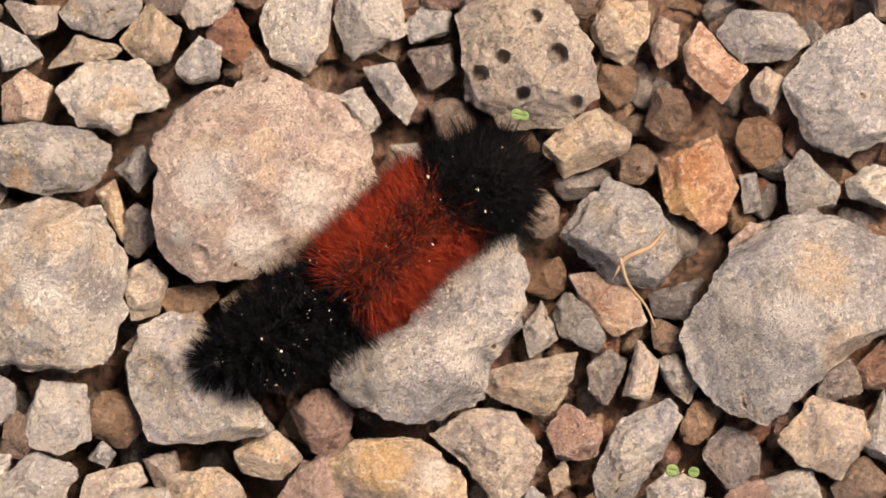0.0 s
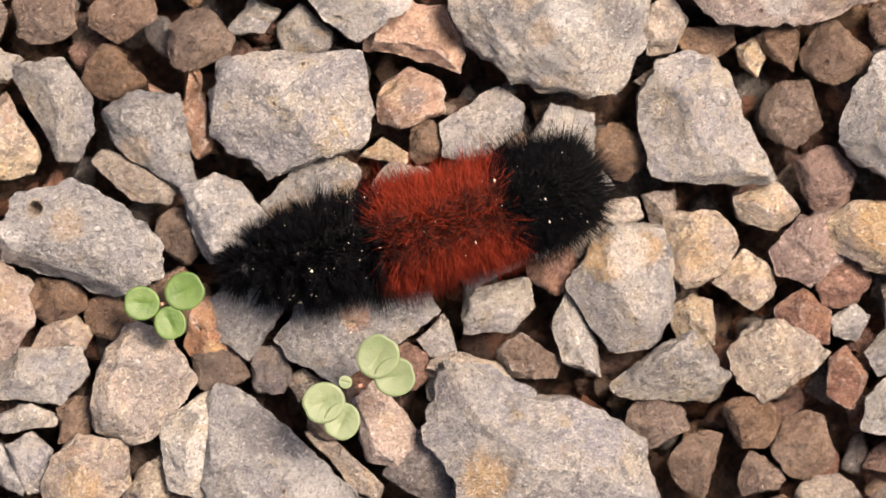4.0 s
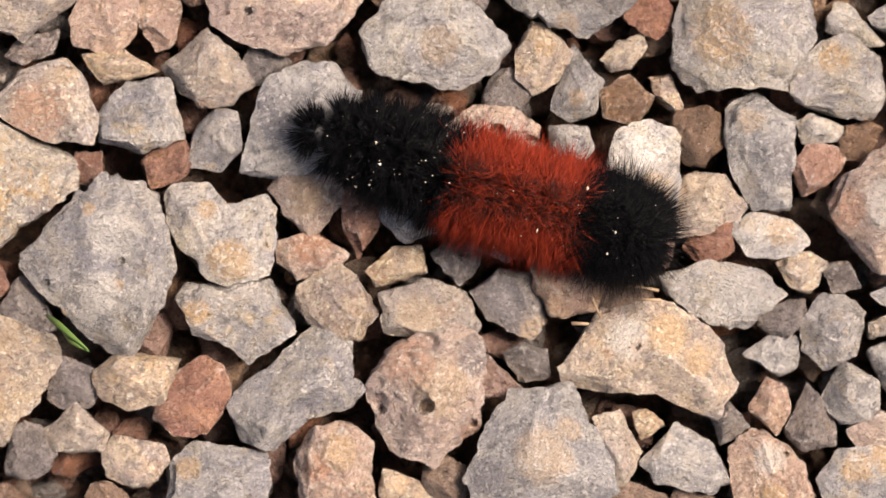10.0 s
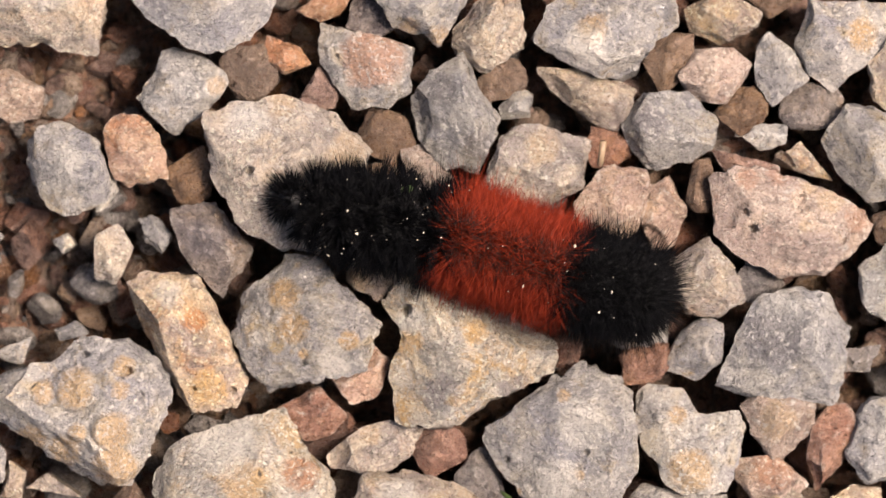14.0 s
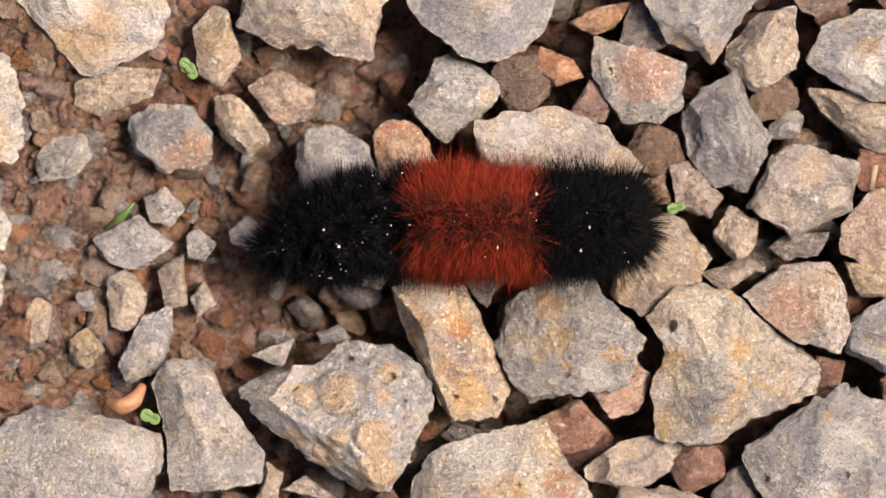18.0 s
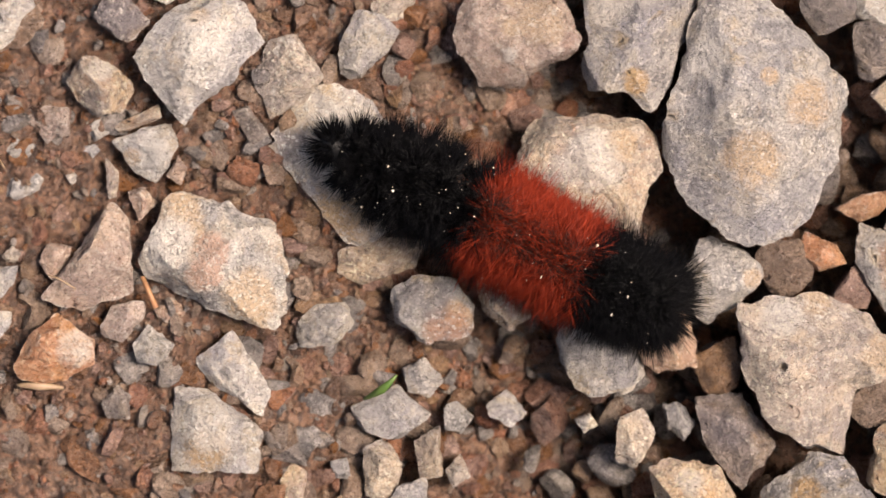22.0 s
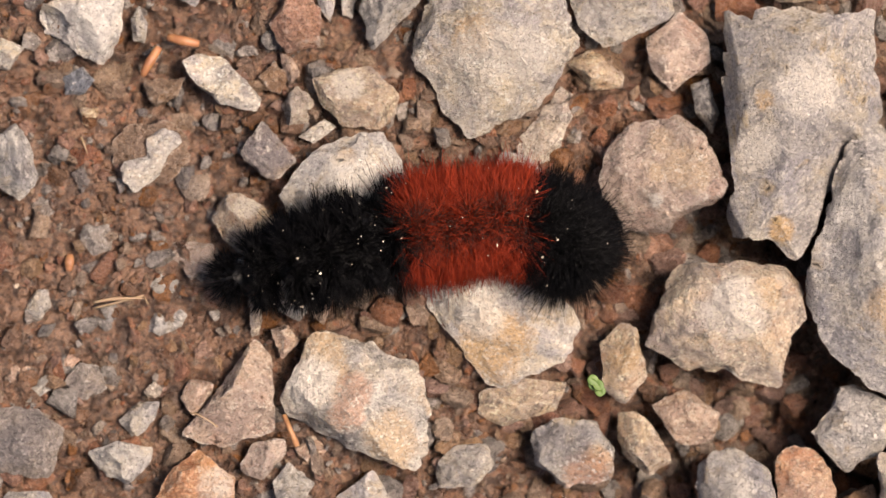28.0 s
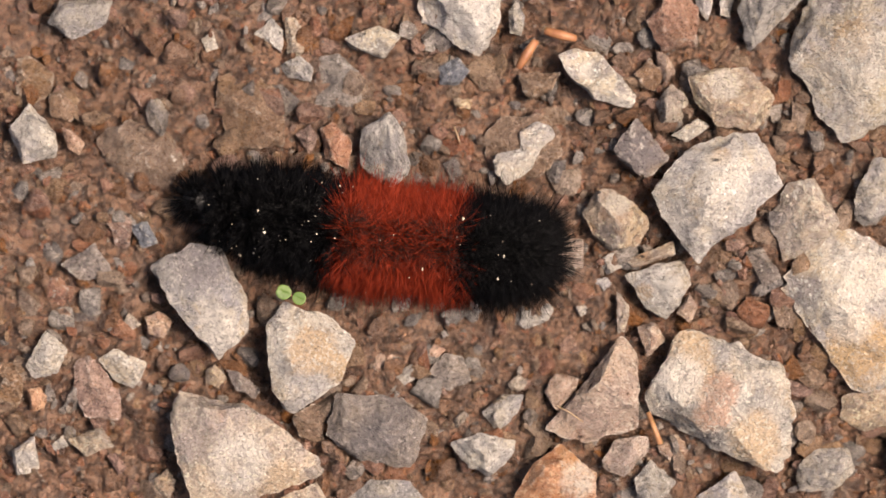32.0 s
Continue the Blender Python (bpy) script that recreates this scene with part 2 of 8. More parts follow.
def leaf_material(name, a, b):
    m, nodes, links, bsdf = material(name)
    co = nodes.new("ShaderNodeTexCoord").outputs["Object"]
    col = mix(nodes, links, span(nodes, links, grain(nodes, links, co, 500, 5, 0.6), 0.35, 0.65), a, b)
    links.new(col, bsdf.inputs["Base Color"])
    bsdf.inputs["Roughness"].default_value = 0.55
    bsdf.inputs["Subsurface Weight"].default_value = 0.15
    bsdf.inputs["Subsurface Radius"].default_value = (0.0006, 0.001, 0.0003)
    relief(nodes, links, bsdf, ((grain(nodes, links, co, 1800, 3), 0.3, 0.0003),))
    return m


PALE_LEAF = leaf_material("pale green leaf", (0.115, 0.155, 0.065), (0.16, 0.195, 0.095))
GREEN_LEAF = leaf_material("fresh green leaf", (0.05, 0.105, 0.015), (0.09, 0.15, 0.03))
STRAW = leaf_material("dry straw", (0.19, 0.125, 0.07), (0.28, 0.20, 0.125))
STEM = leaf_material("reddish stem", (0.30, 0.13, 0.09), (0.36, 0.20, 0.12))
BARK = leaf_material("orange bark", (0.19, 0.075, 0.032), (0.30, 0.135, 0.06))
HUSK = leaf_material("orange husk", (0.21, 0.092, 0.04), (0.35, 0.185, 0.09))


# ---- shapes ----
def hashed(i, j, l):
    n = (i * 374761393 + j * 668265263 + l * 2147483647 + 974711) & 0xFFFFFFFF
    n = ((n ^ (n >> 13)) * 1274126177) & 0xFFFFFFFF
    return ((n ^ (n >> 16)) & 0xFFFF) / 32767.5 - 1.0


def bumps(p):
    """Smooth noise of -1 to 1 at the points p."""
    f = np.floor(p).astype(np.int64)
    u = p - f
    u = u * u * (3 - 2 * u)
    out = 0
    for dx in (0, 1):
        for dy in (0, 1):
            for dz in (0, 1):
                w = (u[:, 0] if dx else 1 - u[:, 0]) * (u[:, 1] if dy else 1 - u[:, 1]) * (u[:, 2] if dz else 1 - u[:, 2])
                out = out + w * hashed(f[:, 0] + dx, f[:, 1] + dy, f[:, 2] + dz)
    return out


def rugged(p, octaves=3):
    return sum(bumps(p * 2.1 ** o + 17.3 * o) * 0.52 ** o for o in range(octaves))


def mesh_of(name, verts, faces, mats, smooth=True, slots=None):
    me = bpy.data.meshes.new(name)
    me.from_pydata(verts if isinstance(verts, list) else verts.tolist(), [], faces)
    for m in mats if isinstance(mats, (list, tuple)) else (mats,):
        me.materials.append(m)
    if slots is not None:
        me.polygons.foreach_set("material_index", slots)
    me.polygons.foreach_set("use_smooth", [smooth] * len(me.polygons))
    return me


def part(name, me, parent, label=""):
    ob = new(name, me)
    ob.parent = parent
    return tagged(ob, label)


def smoothstep(x):
    x = np.clip(x, 0, 1)
    return x * x * (3 - 2 * x)


def lie(x, y):
    """The broad height of the soil in mm: it comes up between the stones towards both ends."""
    x = np.asarray(x, float)
    return -11.0 + 15.0 * smoothstep((-106 - x) / 66) + 6.0 * smoothstep((x - 118) / 45)


def soil_height(x, y):
    x, y = np.asarray(x, float), np.asarray(y, float)
    p = np.stack([x / 9, y / 9, 0 * x], -1).reshape(-1, 3)
    n = rugged(p, 5).reshape(x.shape)
    clods = rugged(p * 5.1 + 9, 3).reshape(x.shape)
    fine = rugged(p * 14 + 31, 2).reshape(x.shape)
    return lie(x, y) + 1.3 * n + 1.3 * np.abs(clods) - 0.3 + 0.6 * clods * np.clip(n, -1, 1) + 0.55 * fine


# ---- ground ----
def ground():
    def steps(lo, hi, fine):
        inner = np.arange(lo, hi + fine, fine)
        out = []
        d, s = 0.0, fine
        while d < 60000:
            s *= 1.6
            d += s
            out.append(d)
        return np.concatenate([inner[0] - np.array(out)[::-1], inner, inner[-1] + np.array(out)])
    xs, ys = steps(-275, 235, 0.7), steps(-62, 108, 0.7)
    X, Y = np.meshgrid(xs, ys)
    Z = soil_height(X, Y)
    v = np.stack([X, Y, Z], -1).reshape(-1, 3) * MM
    w = len(xs)
    idx = np.arange(len(v)).reshape(len(ys), w)
    faces = np.stack([idx[:-1, :-1], idx[:-1, 1:], idx[1:, 1:], idx[1:, :-1]], -1).reshape(-1, 4).tolist()
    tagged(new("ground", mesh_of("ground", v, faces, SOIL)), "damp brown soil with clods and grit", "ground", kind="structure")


ground()


def pebble_shape(rng, level):
    bm = bmesh.new()
    bmesh.ops.create_icosphere(bm, subdivisions=level, radius=1)
    v = np.array([x.co[:] for x in bm.verts])
    f = np.array([[q.index for q in x.verts] for x in bm.faces])
    bm.free()
    for _ in range(9):
        d = rng.normal(size=3)
        d /= np.linalg.norm(d)
        h = v @ d
        v = v - np.outer(np.maximum(0, h - rng.uniform(0.42, 0.75)), d)
    v = v * (1 + 0.10 * rugged(v * 1.6 + rng.uniform(0, 50, 3), 3))[:, None]
    return v, f


def gravel():
    """Small stones between and under the large ones, too many to count."""
    rng = np.random.default_rng(4)
    coarse, tiny, crumb = ([pebble_shape(rng, level) for _ in range(14)] for level in (3, 2, 1))
    verts, faces, slots = [], [], []
    base = 0

    def add(x, y, z, size, flat, odds=(0.36, 0.44, 0.20, 0.0)):
        nonlocal base
        kinds = coarse if size > 1.3 else tiny if size > 0.45 else crumb
        v, f = kinds[rng.integers(len(kinds))]
        a, b = rng.uniform(0, 6.28), rng.normal(0, 0.5)
        ca, sa, cb, sb = math.cos(a), math.sin(a), math.cos(b), math.sin(b)
        v = v * np.array([1, rng.uniform(0.6, 0.95), flat]) * size
        v = v @ np.array([[1, 0, 0], [0, cb, sb], [0, -sb, cb]]) @ np.array([[ca, sa, 0], [-sa, ca, 0], [0, 0, 1]])
        verts.append((v + np.array([x, y, z])) * MM)
        faces.append(f + base)
        slots.append(np.full(len(f), rng.choice(4, p=odds)))
        base += len(v)
    for _ in range(3900):
        x, y = rng.uniform(-175, 225), rng.uniform(-52, 98)
        wild = 1 - smoothstep((-88 - x) / 75)
        if rng.random() < wild:
            s = rng.uniform(1.5, 4.0)
            low = float(lie(x, y))
            add(x, y, rng.uniform(0.0, 1.0 - 0.7 * min(low, 0.0)) + low, s, rng.uniform(0.6, 0.9))
    # it thins out round about
    for _ in range(2600):
        x, y = rng.normal(40, 150), rng.normal(20, 110)
        if x > -150 and not (-175 < x < 225 and -52 < y < 98):
            add(x, y, rng.uniform(1.0, 6.0) + float(lie(x, y)), rng.uniform(0.9, 1.3), 0.7)
            add(x + 3, y - 2, rng.uniform(1.0, 6.0) + float(lie(x, y)), rng.uniform(1.5, 4.5), rng.uniform(0.6, 0.9))
    # grit and crumbs trodden into the soil
    n = 11000
    xs, ys = rng.uniform(-262, -85, n), rng.uniform(-45, 98, n)
    zs = soil_height(xs, ys)
    for x, y, z in zip(xs, ys, zs):
        s = min(0.25 + rng.exponential(0.48), 3.0)
        add(x, y, z + 0.1 * s, s, rng.uniform(0.5, 0.8), (0.24, 0.22, 0.20, 0.34))
    # chips of rock pressed flat into it
    n = 2000
    xs, ys = rng.uniform(-262, -95, n), rng.uniform(-45, 98, n)
    zs = soil_height(xs, ys)
    for x, y, z in zip(xs, ys, zs):
        s = 0.7 + rng.exponential(0.55)
        add(x, y, z + 0.12 * s, min(s, 2.4), rng.uniform(0.35, 0.6), (0.32, 0.33, 0.22, 0.13))
    # brown pebbles that bed the larger stones at the edge of the soil
    n = 1700
    xs, ys = rng.uniform(-185, -92, n), rng.uniform(-45, 98, n)
    zs = soil_height(xs, ys)
    for x, y, z in zip(xs, ys, zs):
        if rng.random() < smoothstep((x + 185) / 40):
            s = rng.uniform(1.0, 2.7)
            add(x, y, z + 0.25 * s, s, rng.uniform(0.55, 0.85), (0.36, 0.40, 0.16, 0.08))
    me = mesh_of("gravel", np.concatenate(verts), np.concatenate(faces).tolist(), GRAVEL_MATERIAL + [CLOD], True, np.concatenate(slots))
    me.set_sharp_from_angle(angle=radians(28))
    tagged(new("gravel", me), "loose brown, red and grey fine gravel", "gravel", kind="stuff")


gravel()

TOPS = (8.0, 11.6, 14.4, 5.2, 4.6)
GIRDLES = {}


def girdle(around, rings):
    """The faces of a closed cap of rings round a crown."""
    if (around, rings) not in GIRDLES:
        i = np.arange((rings - 1) * around).reshape(rings - 1, around)
        j = np.roll(i, -1, 1)
        quads = np.stack([i[:-1], j[:-1], j[1:], i[1:]], -1).reshape(-1, 4).tolist()
        GIRDLES[around, rings] = quads + [(int(p), int(q), (rings - 1) * around) for p, q in zip(i[-1], j[-1])]
    return GIRDLES[around, rings]


def stone_shape(kind, layer, x, y, *outline, pits=0, holes=(), domes=()):
    """A broken stone: its centre in mm, and the bearing and reach of each corner of its outline."""
    rng = np.random.default_rng(int(abs(x) * 131 + abs(y) * 977 + 7) % 100003)
    way, r = np.radians(np.array(outline[0::2], float)), np.array(outline[1::2])
    n = len(r)
    corners = np.stack([r * np.cos(way), r * np.sin(way)], -1)
    nexts = np.roll(corners, -1, 0)
    area = 0.5 * abs(float(np.sum(corners[:, 0] * nexts[:, 1] - corners[:, 1] * nexts[:, 0])))
    size = math.sqrt(area / math.pi)
    around, rings = (132, 52) if pits or holes or domes else (48, 17) if size < 4 else (80, 28) if size < 8 else (112, 40)
    # the outline, evenly stepped, with its corners kept
    loop = np.concatenate([corners, corners[:1]])
    run = np.concatenate([[0], np.cumsum(np.linalg.norm(np.diff(loop, axis=0), axis=1))])
    s = np.linspace(0, run[-1], around, endpoint=False)
    for at in run[1:-1]:
        s[int(np.argmin(np.abs(s - at)))] = at
    out = np.stack([np.interp(s, run, loop[:, 0]), np.interp(s, run, loop[:, 1])], -1)
    out = 0.15 * np.roll(out, 1, 0) + 0.7 * out + 0.15 * np.roll(out, -1, 0)
    chip = bumps(np.concatenate([out / 2.2, np.full((around, 1), 3.7)], 1)) + 0.7 * bumps(np.concatenate([out / 0.8, np.full((around, 1), 8.1)], 1))
    nick = np.maximum(0, bumps(np.concatenate([out / 1.5, np.full((around, 1), 21.3)], 1)) - 0.35)
    out *= (1 + 0.036 * chip - 0.10 * nick)[:, None]
    soil = float(lie(x, y))
    lift = max(0.0, soil)
    left = float(smoothstep((-110 - x) / 60))
    top = min(TOPS[layer] * (1 - 0.45 * left), 1.25 * size + 1.6) * rng.uniform(0.93, 1.05)
    # foot and girth
    foot = 5
    low = soil - lift - 1.8
    V = [np.concatenate([out * a, np.full((around, 1), h)], 1) for a, h in zip(np.linspace(0.62, 0.985, foot) ** 0.7, np.linspace(low, 0.36 * top, foot))]
    # the crown: a broken face rises from every side of the outline, and one to three flatter ones cut the top
    slopes = np.tan(np.radians(np.where(rng.random(n) < 0.6, rng.uniform(22, 46, n), rng.uniform(52, 76, n))))
    starts = rng.uniform(0.36, 0.62, n) * top
    along = nexts - corners
    along /= np.maximum(np.linalg.norm(along, axis=1), 1e-6)[:, None]
    inward = np.stack([-along[:, 1], along[:, 0]], -1)
    if np.sum(inward * -corners) < 0:
        inward = -inward
    straight = np.array([((corners - corners[e]) @ inward[e]).min() > -0.06 * size for e in range(n)])
    tops = [(rng.uniform(0, 6.28), math.tan(math.radians(rng.uniform(3, 15))), 0.0)] + [
        (rng.uniform(0, 6.28), math.tan(math.radians(rng.uniform(16, 38))), rng.uniform(0.0, 0.5) * size) for _ in range(rng.integers(2, 5))]
    crown = rings - 1 - foot
    for rho in 1 - np.linspace(0, 1, crown + 1)[:-1] ** 1.25:
        p = out * rho
        z = np.full(around, 1e3)
        for e in range(n):
            if straight[e]:
                d = np.maximum(0, (p - corners[e]) @ inward[e])
            else:
                ab = nexts[e] - corners[e]
                u = np.clip(((p - corners[e]) @ ab) / (ab @ ab), 0, 1)
                d = np.linalg.norm(p - corners[e] - u[:, None] * ab, axis=1)
            z = np.minimum(z, starts[e] + slopes[e] * d)
        for g, slope, gap in tops:
            z = np.minimum(z, top - slope * (p[:, 0] * math.cos(g) + p[:, 1] * math.sin(g) - gap))
        V.append(np.concatenate([p, np.maximum(z, 0.36 * top)[:, None]], 1))
    V.append(np.array([[0, 0, float(np.mean(V[-1][:, 2]))]]))
    V = np.concatenate(V)
    heart = np.array([0, 0, 0.4 * top])
    upper = smoothstep((V[:, 2] - 0.2 * top) / (0.25 * top))
    # flat breaks along the shoulders, then shallow hollow chips
    for _ in range(rng.integers(2, 5)):
        a, e = rng.uniform(0, 6.28), math.radians(rng.uniform(25, 66))
        d = np.array([math.cos(a) * math.cos(e), math.sin(a) * math.cos(e), math.sin(e)])
        h = (V - heart) @ d
        V = V - np.outer(upper * np.maximum(0, h - h.max() + rng.uniform(0.04, 0.14) * size), d)
    for _ in range(rng.integers(0, 3)):
        q = V[rng.integers((foot + 1) * around, len(V) - 1)]
        wide = rng.uniform(0.8, 1.8) * size
        mid = q + (q - heart) / max(1e-6, np.linalg.norm(q - heart)) * (wide - rng.uniform(0.04, 0.10) * size)
        gap = np.linalg.norm(V - mid, axis=1)
        V = V + (V - mid) * (upper * np.maximum(0, wide / np.maximum(gap, 0.2 * wide) - 1))[:, None]
    side = V.copy()
    side[:, 2] -= 0.3 * top
    side /= np.maximum(np.linalg.norm(side, axis=1), 1e-6)[:, None]
    off = rng.uniform(0, 90, 3)
    worn = rng.uniform(0.35, 1.0)
    ridges = np.abs(rugged(V / (0.75 * size) + off, 3))
    V = V + side * (worn * size * (0.024 - 0.070 * ridges) + 0.018 * size * bumps(V / (0.4 * size) + off) + (0.08 + worn * 0.14) * rugged(V / 1.0 + off, 3))[:, None]
    spots = [(h[0], h[1], h[2], 2.3) for h in holes]
    for _ in range(pits):
        a, d = rng.uniform(0, 6.28), size * math.sqrt(rng.uniform(0, 0.8))
        spots.append((d * math.cos(a), d * math.sin(a), rng.choice((0.3, 0.45, 0.6, 1.0), p=(0.45, 0.3, 0.18, 0.07)), rng.uniform(0.5, 1.1)))
    for hx, hy, hole, deep in spots:
        dist = np.hypot(V[:, 0] - hx, V[:, 1] - hy) * (1 + 0.35 * bumps(np.stack([V[:, 0] / hole * 0.9, V[:, 1] / hole * 0.9, 0 * V[:, 0] + hx], -1)))
        V[:, 2] -= np.where(V[:, 2] > 0.35 * top, deep * hole * (1 - smoothstep((dist / hole - 0.5) / (0.4 if deep > 2 else 0.75))), 0)
    for hx, hy, wide in domes:
        dist = np.hypot(V[:, 0] - hx, V[:, 1] - hy) / wide * (1 + 0.22 * bumps(np.stack([V[:, 0] / wide, V[:, 1] / wide, 0 * V[:, 0] + hy], -1)))
        V[:, 2] += np.where(V[:, 2] > 0.35 * top, 0.30 * wide * np.sqrt(np.maximum(0, 1 - dist ** 2)) - 0.10 * wide * np.exp(-((dist - 1.12) / 0.16) ** 2), 0)
    return V, girdle(around, rings), size, left, lift


# how high the stones stand, in cells of 2 mm
CELL, SPAN = 2.0, 200
TOP_OF = np.zeros((2 * SPAN, 2 * SPAN))


def rock(kind, layer, x, y, *outline, pits=0, holes=(), domes=(), ochre=(), pale=(), rust=(), dark=()):
    """A stone, with the places and sizes of its domes and of the patches of other colours on it."""
    V, faces, size, left, lift = stone_shape(kind, layer, x, y, *outline, pits=pits, holes=holes, domes=domes)
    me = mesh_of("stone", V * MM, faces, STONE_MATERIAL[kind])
    me.set_sharp_from_angle(angle=radians(33))
    for patch, spots in (("ochre", (*ochre, *domes)), ("pale", pale), ("rust", rust), ("dark", dark)):
        if spots:
            amount = np.zeros(len(V))
            for hx, hy, wide in spots:
                reach_in = np.hypot(V[:, 0] - hx, V[:, 1] - hy) / wide
                amount = np.maximum(amount, 1 - smoothstep((reach_in - 0.55) / 0.9))
            me.attributes.new(patch, "FLOAT", "POINT").data.foreach_set("value", amount)
    up = V[V[:, 2] > 2]
    cell = np.round((up[:, :2] + (x, y)) / CELL).astype(int) + SPAN
    np.maximum.at(TOP_OF, (cell[:, 0], cell[:, 1]), up[:, 2] + lift)
    ob = new("stone", me)
    ob.location = (x * MM, y * MM, lift * MM)
    word = "large" if size > 8 else "small" if size < 4.2 else ""
    look_of = "pitted" if pits else "angular"
    seat = "pressed low into the trodden soil" if layer == 4 else "half sunk in the brown soil" if left > 0.5 else "wedged low in the loose gravel" if layer == 0 else "lying among the gravel"
    tagged(ob, " ".join(f"{word} {STONES[kind][0]} {look_of} stone {seat}".split()), "stone", "gravel stones")
    return ob


# ---- the stones ----
rock("t", 0, -45.2, 21.1, 35, 4.3, 96, 5.2, 176, 6.1, 253, 4.5, 305, 4.9, 350, 5.6)
rock("g", 2, -33.7, 15.3, 31, 7.8, 64, 8.3, 96, 7.9, 137, 7.1, 208, 8.3, 220, 10.4, 249, 7.2, 319, 8.3, 339, 7.5, dark=((-2.2, 0.7, 4.0),), pale=((-2.1, 3.5, 2.7),))
rock("g", 1, -44.2, 13.1, 55, 4.6, 91, 4.1, 145, 3.0, 223, 4.9, 278, 3.8, 342, 3.4)
rock("t", 1, 4.1, 24.7, 15, 2.8, 46, 3.4, 125, 1.8, 196, 3.2, 233, 2.9, 301, 1.9)
rock("b", 0, 4.2, 19.0, 8, 3.6, 86, 3.3, 159, 3.4, 220, 3.4, 298, 3.3)
rock("t", 1, 9.1, 20.1, 83, 2.4, 135, 3.0, 204, 1.6, 298, 3.4, 325, 2.4)
rock("l", 2, 17.6, 26.2, 1, 8.9, 31, 10.1, 144, 9.1, 167, 8.6, 203, 8.8, 231, 8.5, 263, 5.3, 284, 5.8, 314, 7.9, ochre=((-2.3, 0.8, 4.0),))
rock("l", 2, 29.6, 22.0, 32, 5.7, 78, 5.7, 118, 5.5, 173, 6.1, 198, 6.3, 238, 5.1, 309, 6.5, 333, 6.0, pale=((4.2, -2.1, 2.3),), ochre=((-0.9, 2.7, 2.0),))
rock("t", 1, 38.1, 25.0, 25, 2.7, 96, 2.9, 151, 3.1, 243, 2.9, 312, 3.1)
rock("t", 1, 43.6, 25.0, 35, 3.1, 82, 5.9, 114, 4.6, 145, 4.4, 195, 3.4, 247, 5.0, 303, 5.2, 337, 4.2)
rock("t", 0, 38.2, 19.1, 29, 3.5, 110, 2.9, 150, 3.5, 241, 3.5, 319, 3.1)
rock("l", 1, 27.3, 16.1, 4, 3.5, 114, 2.2, 161, 3.1, 222, 2.6, 327, 2.6)
rock("r", 1, 27.1, 11.7, 21, 4.0, 54, 3.4, 116, 3.1, 178, 3.1, 223, 3.3, 246, 4.4, 331, 2.7)
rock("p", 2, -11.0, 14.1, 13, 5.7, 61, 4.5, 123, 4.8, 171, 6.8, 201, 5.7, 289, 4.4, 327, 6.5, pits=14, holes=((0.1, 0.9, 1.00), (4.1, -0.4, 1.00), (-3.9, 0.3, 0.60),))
rock("d", 1, -19.0, 16.4, 26, 3.1, 105, 2.1, 204, 3.2, 291, 2.2)
rock("g", 1, -20.5, 7.3, 26, 4.9, 46, 6.3, 73, 5.8, 123, 5.1, 178, 4.8, 215, 5.1, 259, 6.1, 302, 5.5)
rock("r", 1, -26.6, 5.5, 41, 4.1, 78, 5.2, 107, 4.6, 154, 3.0, 229, 3.7, 260, 6.3, 306, 3.4)
rock("p", 1, -33.0, 7.1, 37, 4.9, 81, 5.0, 131, 4.5, 176, 4.7, 229, 4.1, 277, 5.9, 344, 4.0, ochre=((-0.4, 0.0, 2.3), (-0.7, -1.5, 1.7),))
rock("p", 1, -32.8, -0.4, 5, 4.7, 79, 3.2, 156, 4.6, 193, 4.0, 243, 3.3, 325, 4.0, rust=((-0.0, 1.4, 2.7),))
rock("t", 1, -29.6, -5.9, 50, 4.3, 97, 5.4, 157, 5.1, 189, 4.8, 262, 4.9, 309, 5.4, 351, 5.0)
rock("t", 1, -22.3, -1.2, 43, 3.8, 106, 2.4, 191, 3.8, 226, 3.9, 347, 3.5)
rock("t", 0, -18.4, -6.7, 34, 5.1, 98, 4.3, 160, 6.4, 205, 6.0, 316, 5.8, 348, 6.4, ochre=((-1.3, -0.4, 2.7),))
rock("g", 1, -33.8, -15.9, 16, 6.9, 40, 8.3, 68, 9.8, 146, 4.7, 192, 8.5, 224, 9.8, 251, 8.0, 281, 4.2, 343, 7.3, 359, 8.7)
rock("g", 2, -43.0, -27.1, 31, 6.9, 125, 5.7, 169, 6.8, 207, 7.6, 322, 7.0, 358, 6.7, ochre=((-3.6, 1.4, 1.7),))
rock("p", 1, -29.0, -25.6, 39, 5.8, 77, 6.3, 123, 6.1, 161, 5.3, 231, 6.5, 316, 7.5, 354, 4.1, ochre=((0.3, 2.3, 2.3),), rust=((-2.3, 0.2, 1.7),))
rock("t", 1, -20.8, -28.1, 39, 2.4, 134, 4.1, 209, 3.7, 339, 5.3)
rock("p", 2, -18.1, -16.2, 2, 6.7, 45, 9.0, 68, 9.0, 96, 7.8, 137, 7.5, 177, 7.6, 235, 8.7, 273, 8.9, 323, 7.5, pits=12, holes=((-0.5, -1.6, 1.13), (-5.8, -2.1, 0.67), (5.2, -3.4, 0.67),), rust=((-2.9, 3.7, 3.3), (5.3, -4.7, 1.7),), ochre=((1.2, 0.5, 4.0),), dark=((5.1, 4.6, 2.3),))
rock("r", 0, -10.3, -14.7, 111, 3.7, 224, 2.9, 303, 2.4, 348, 3.1)
rock("d", 0, -6.5, -12.3, 36, 2.8, 101, 2.4, 162, 3.3, 244, 2.7, 326, 3.1)
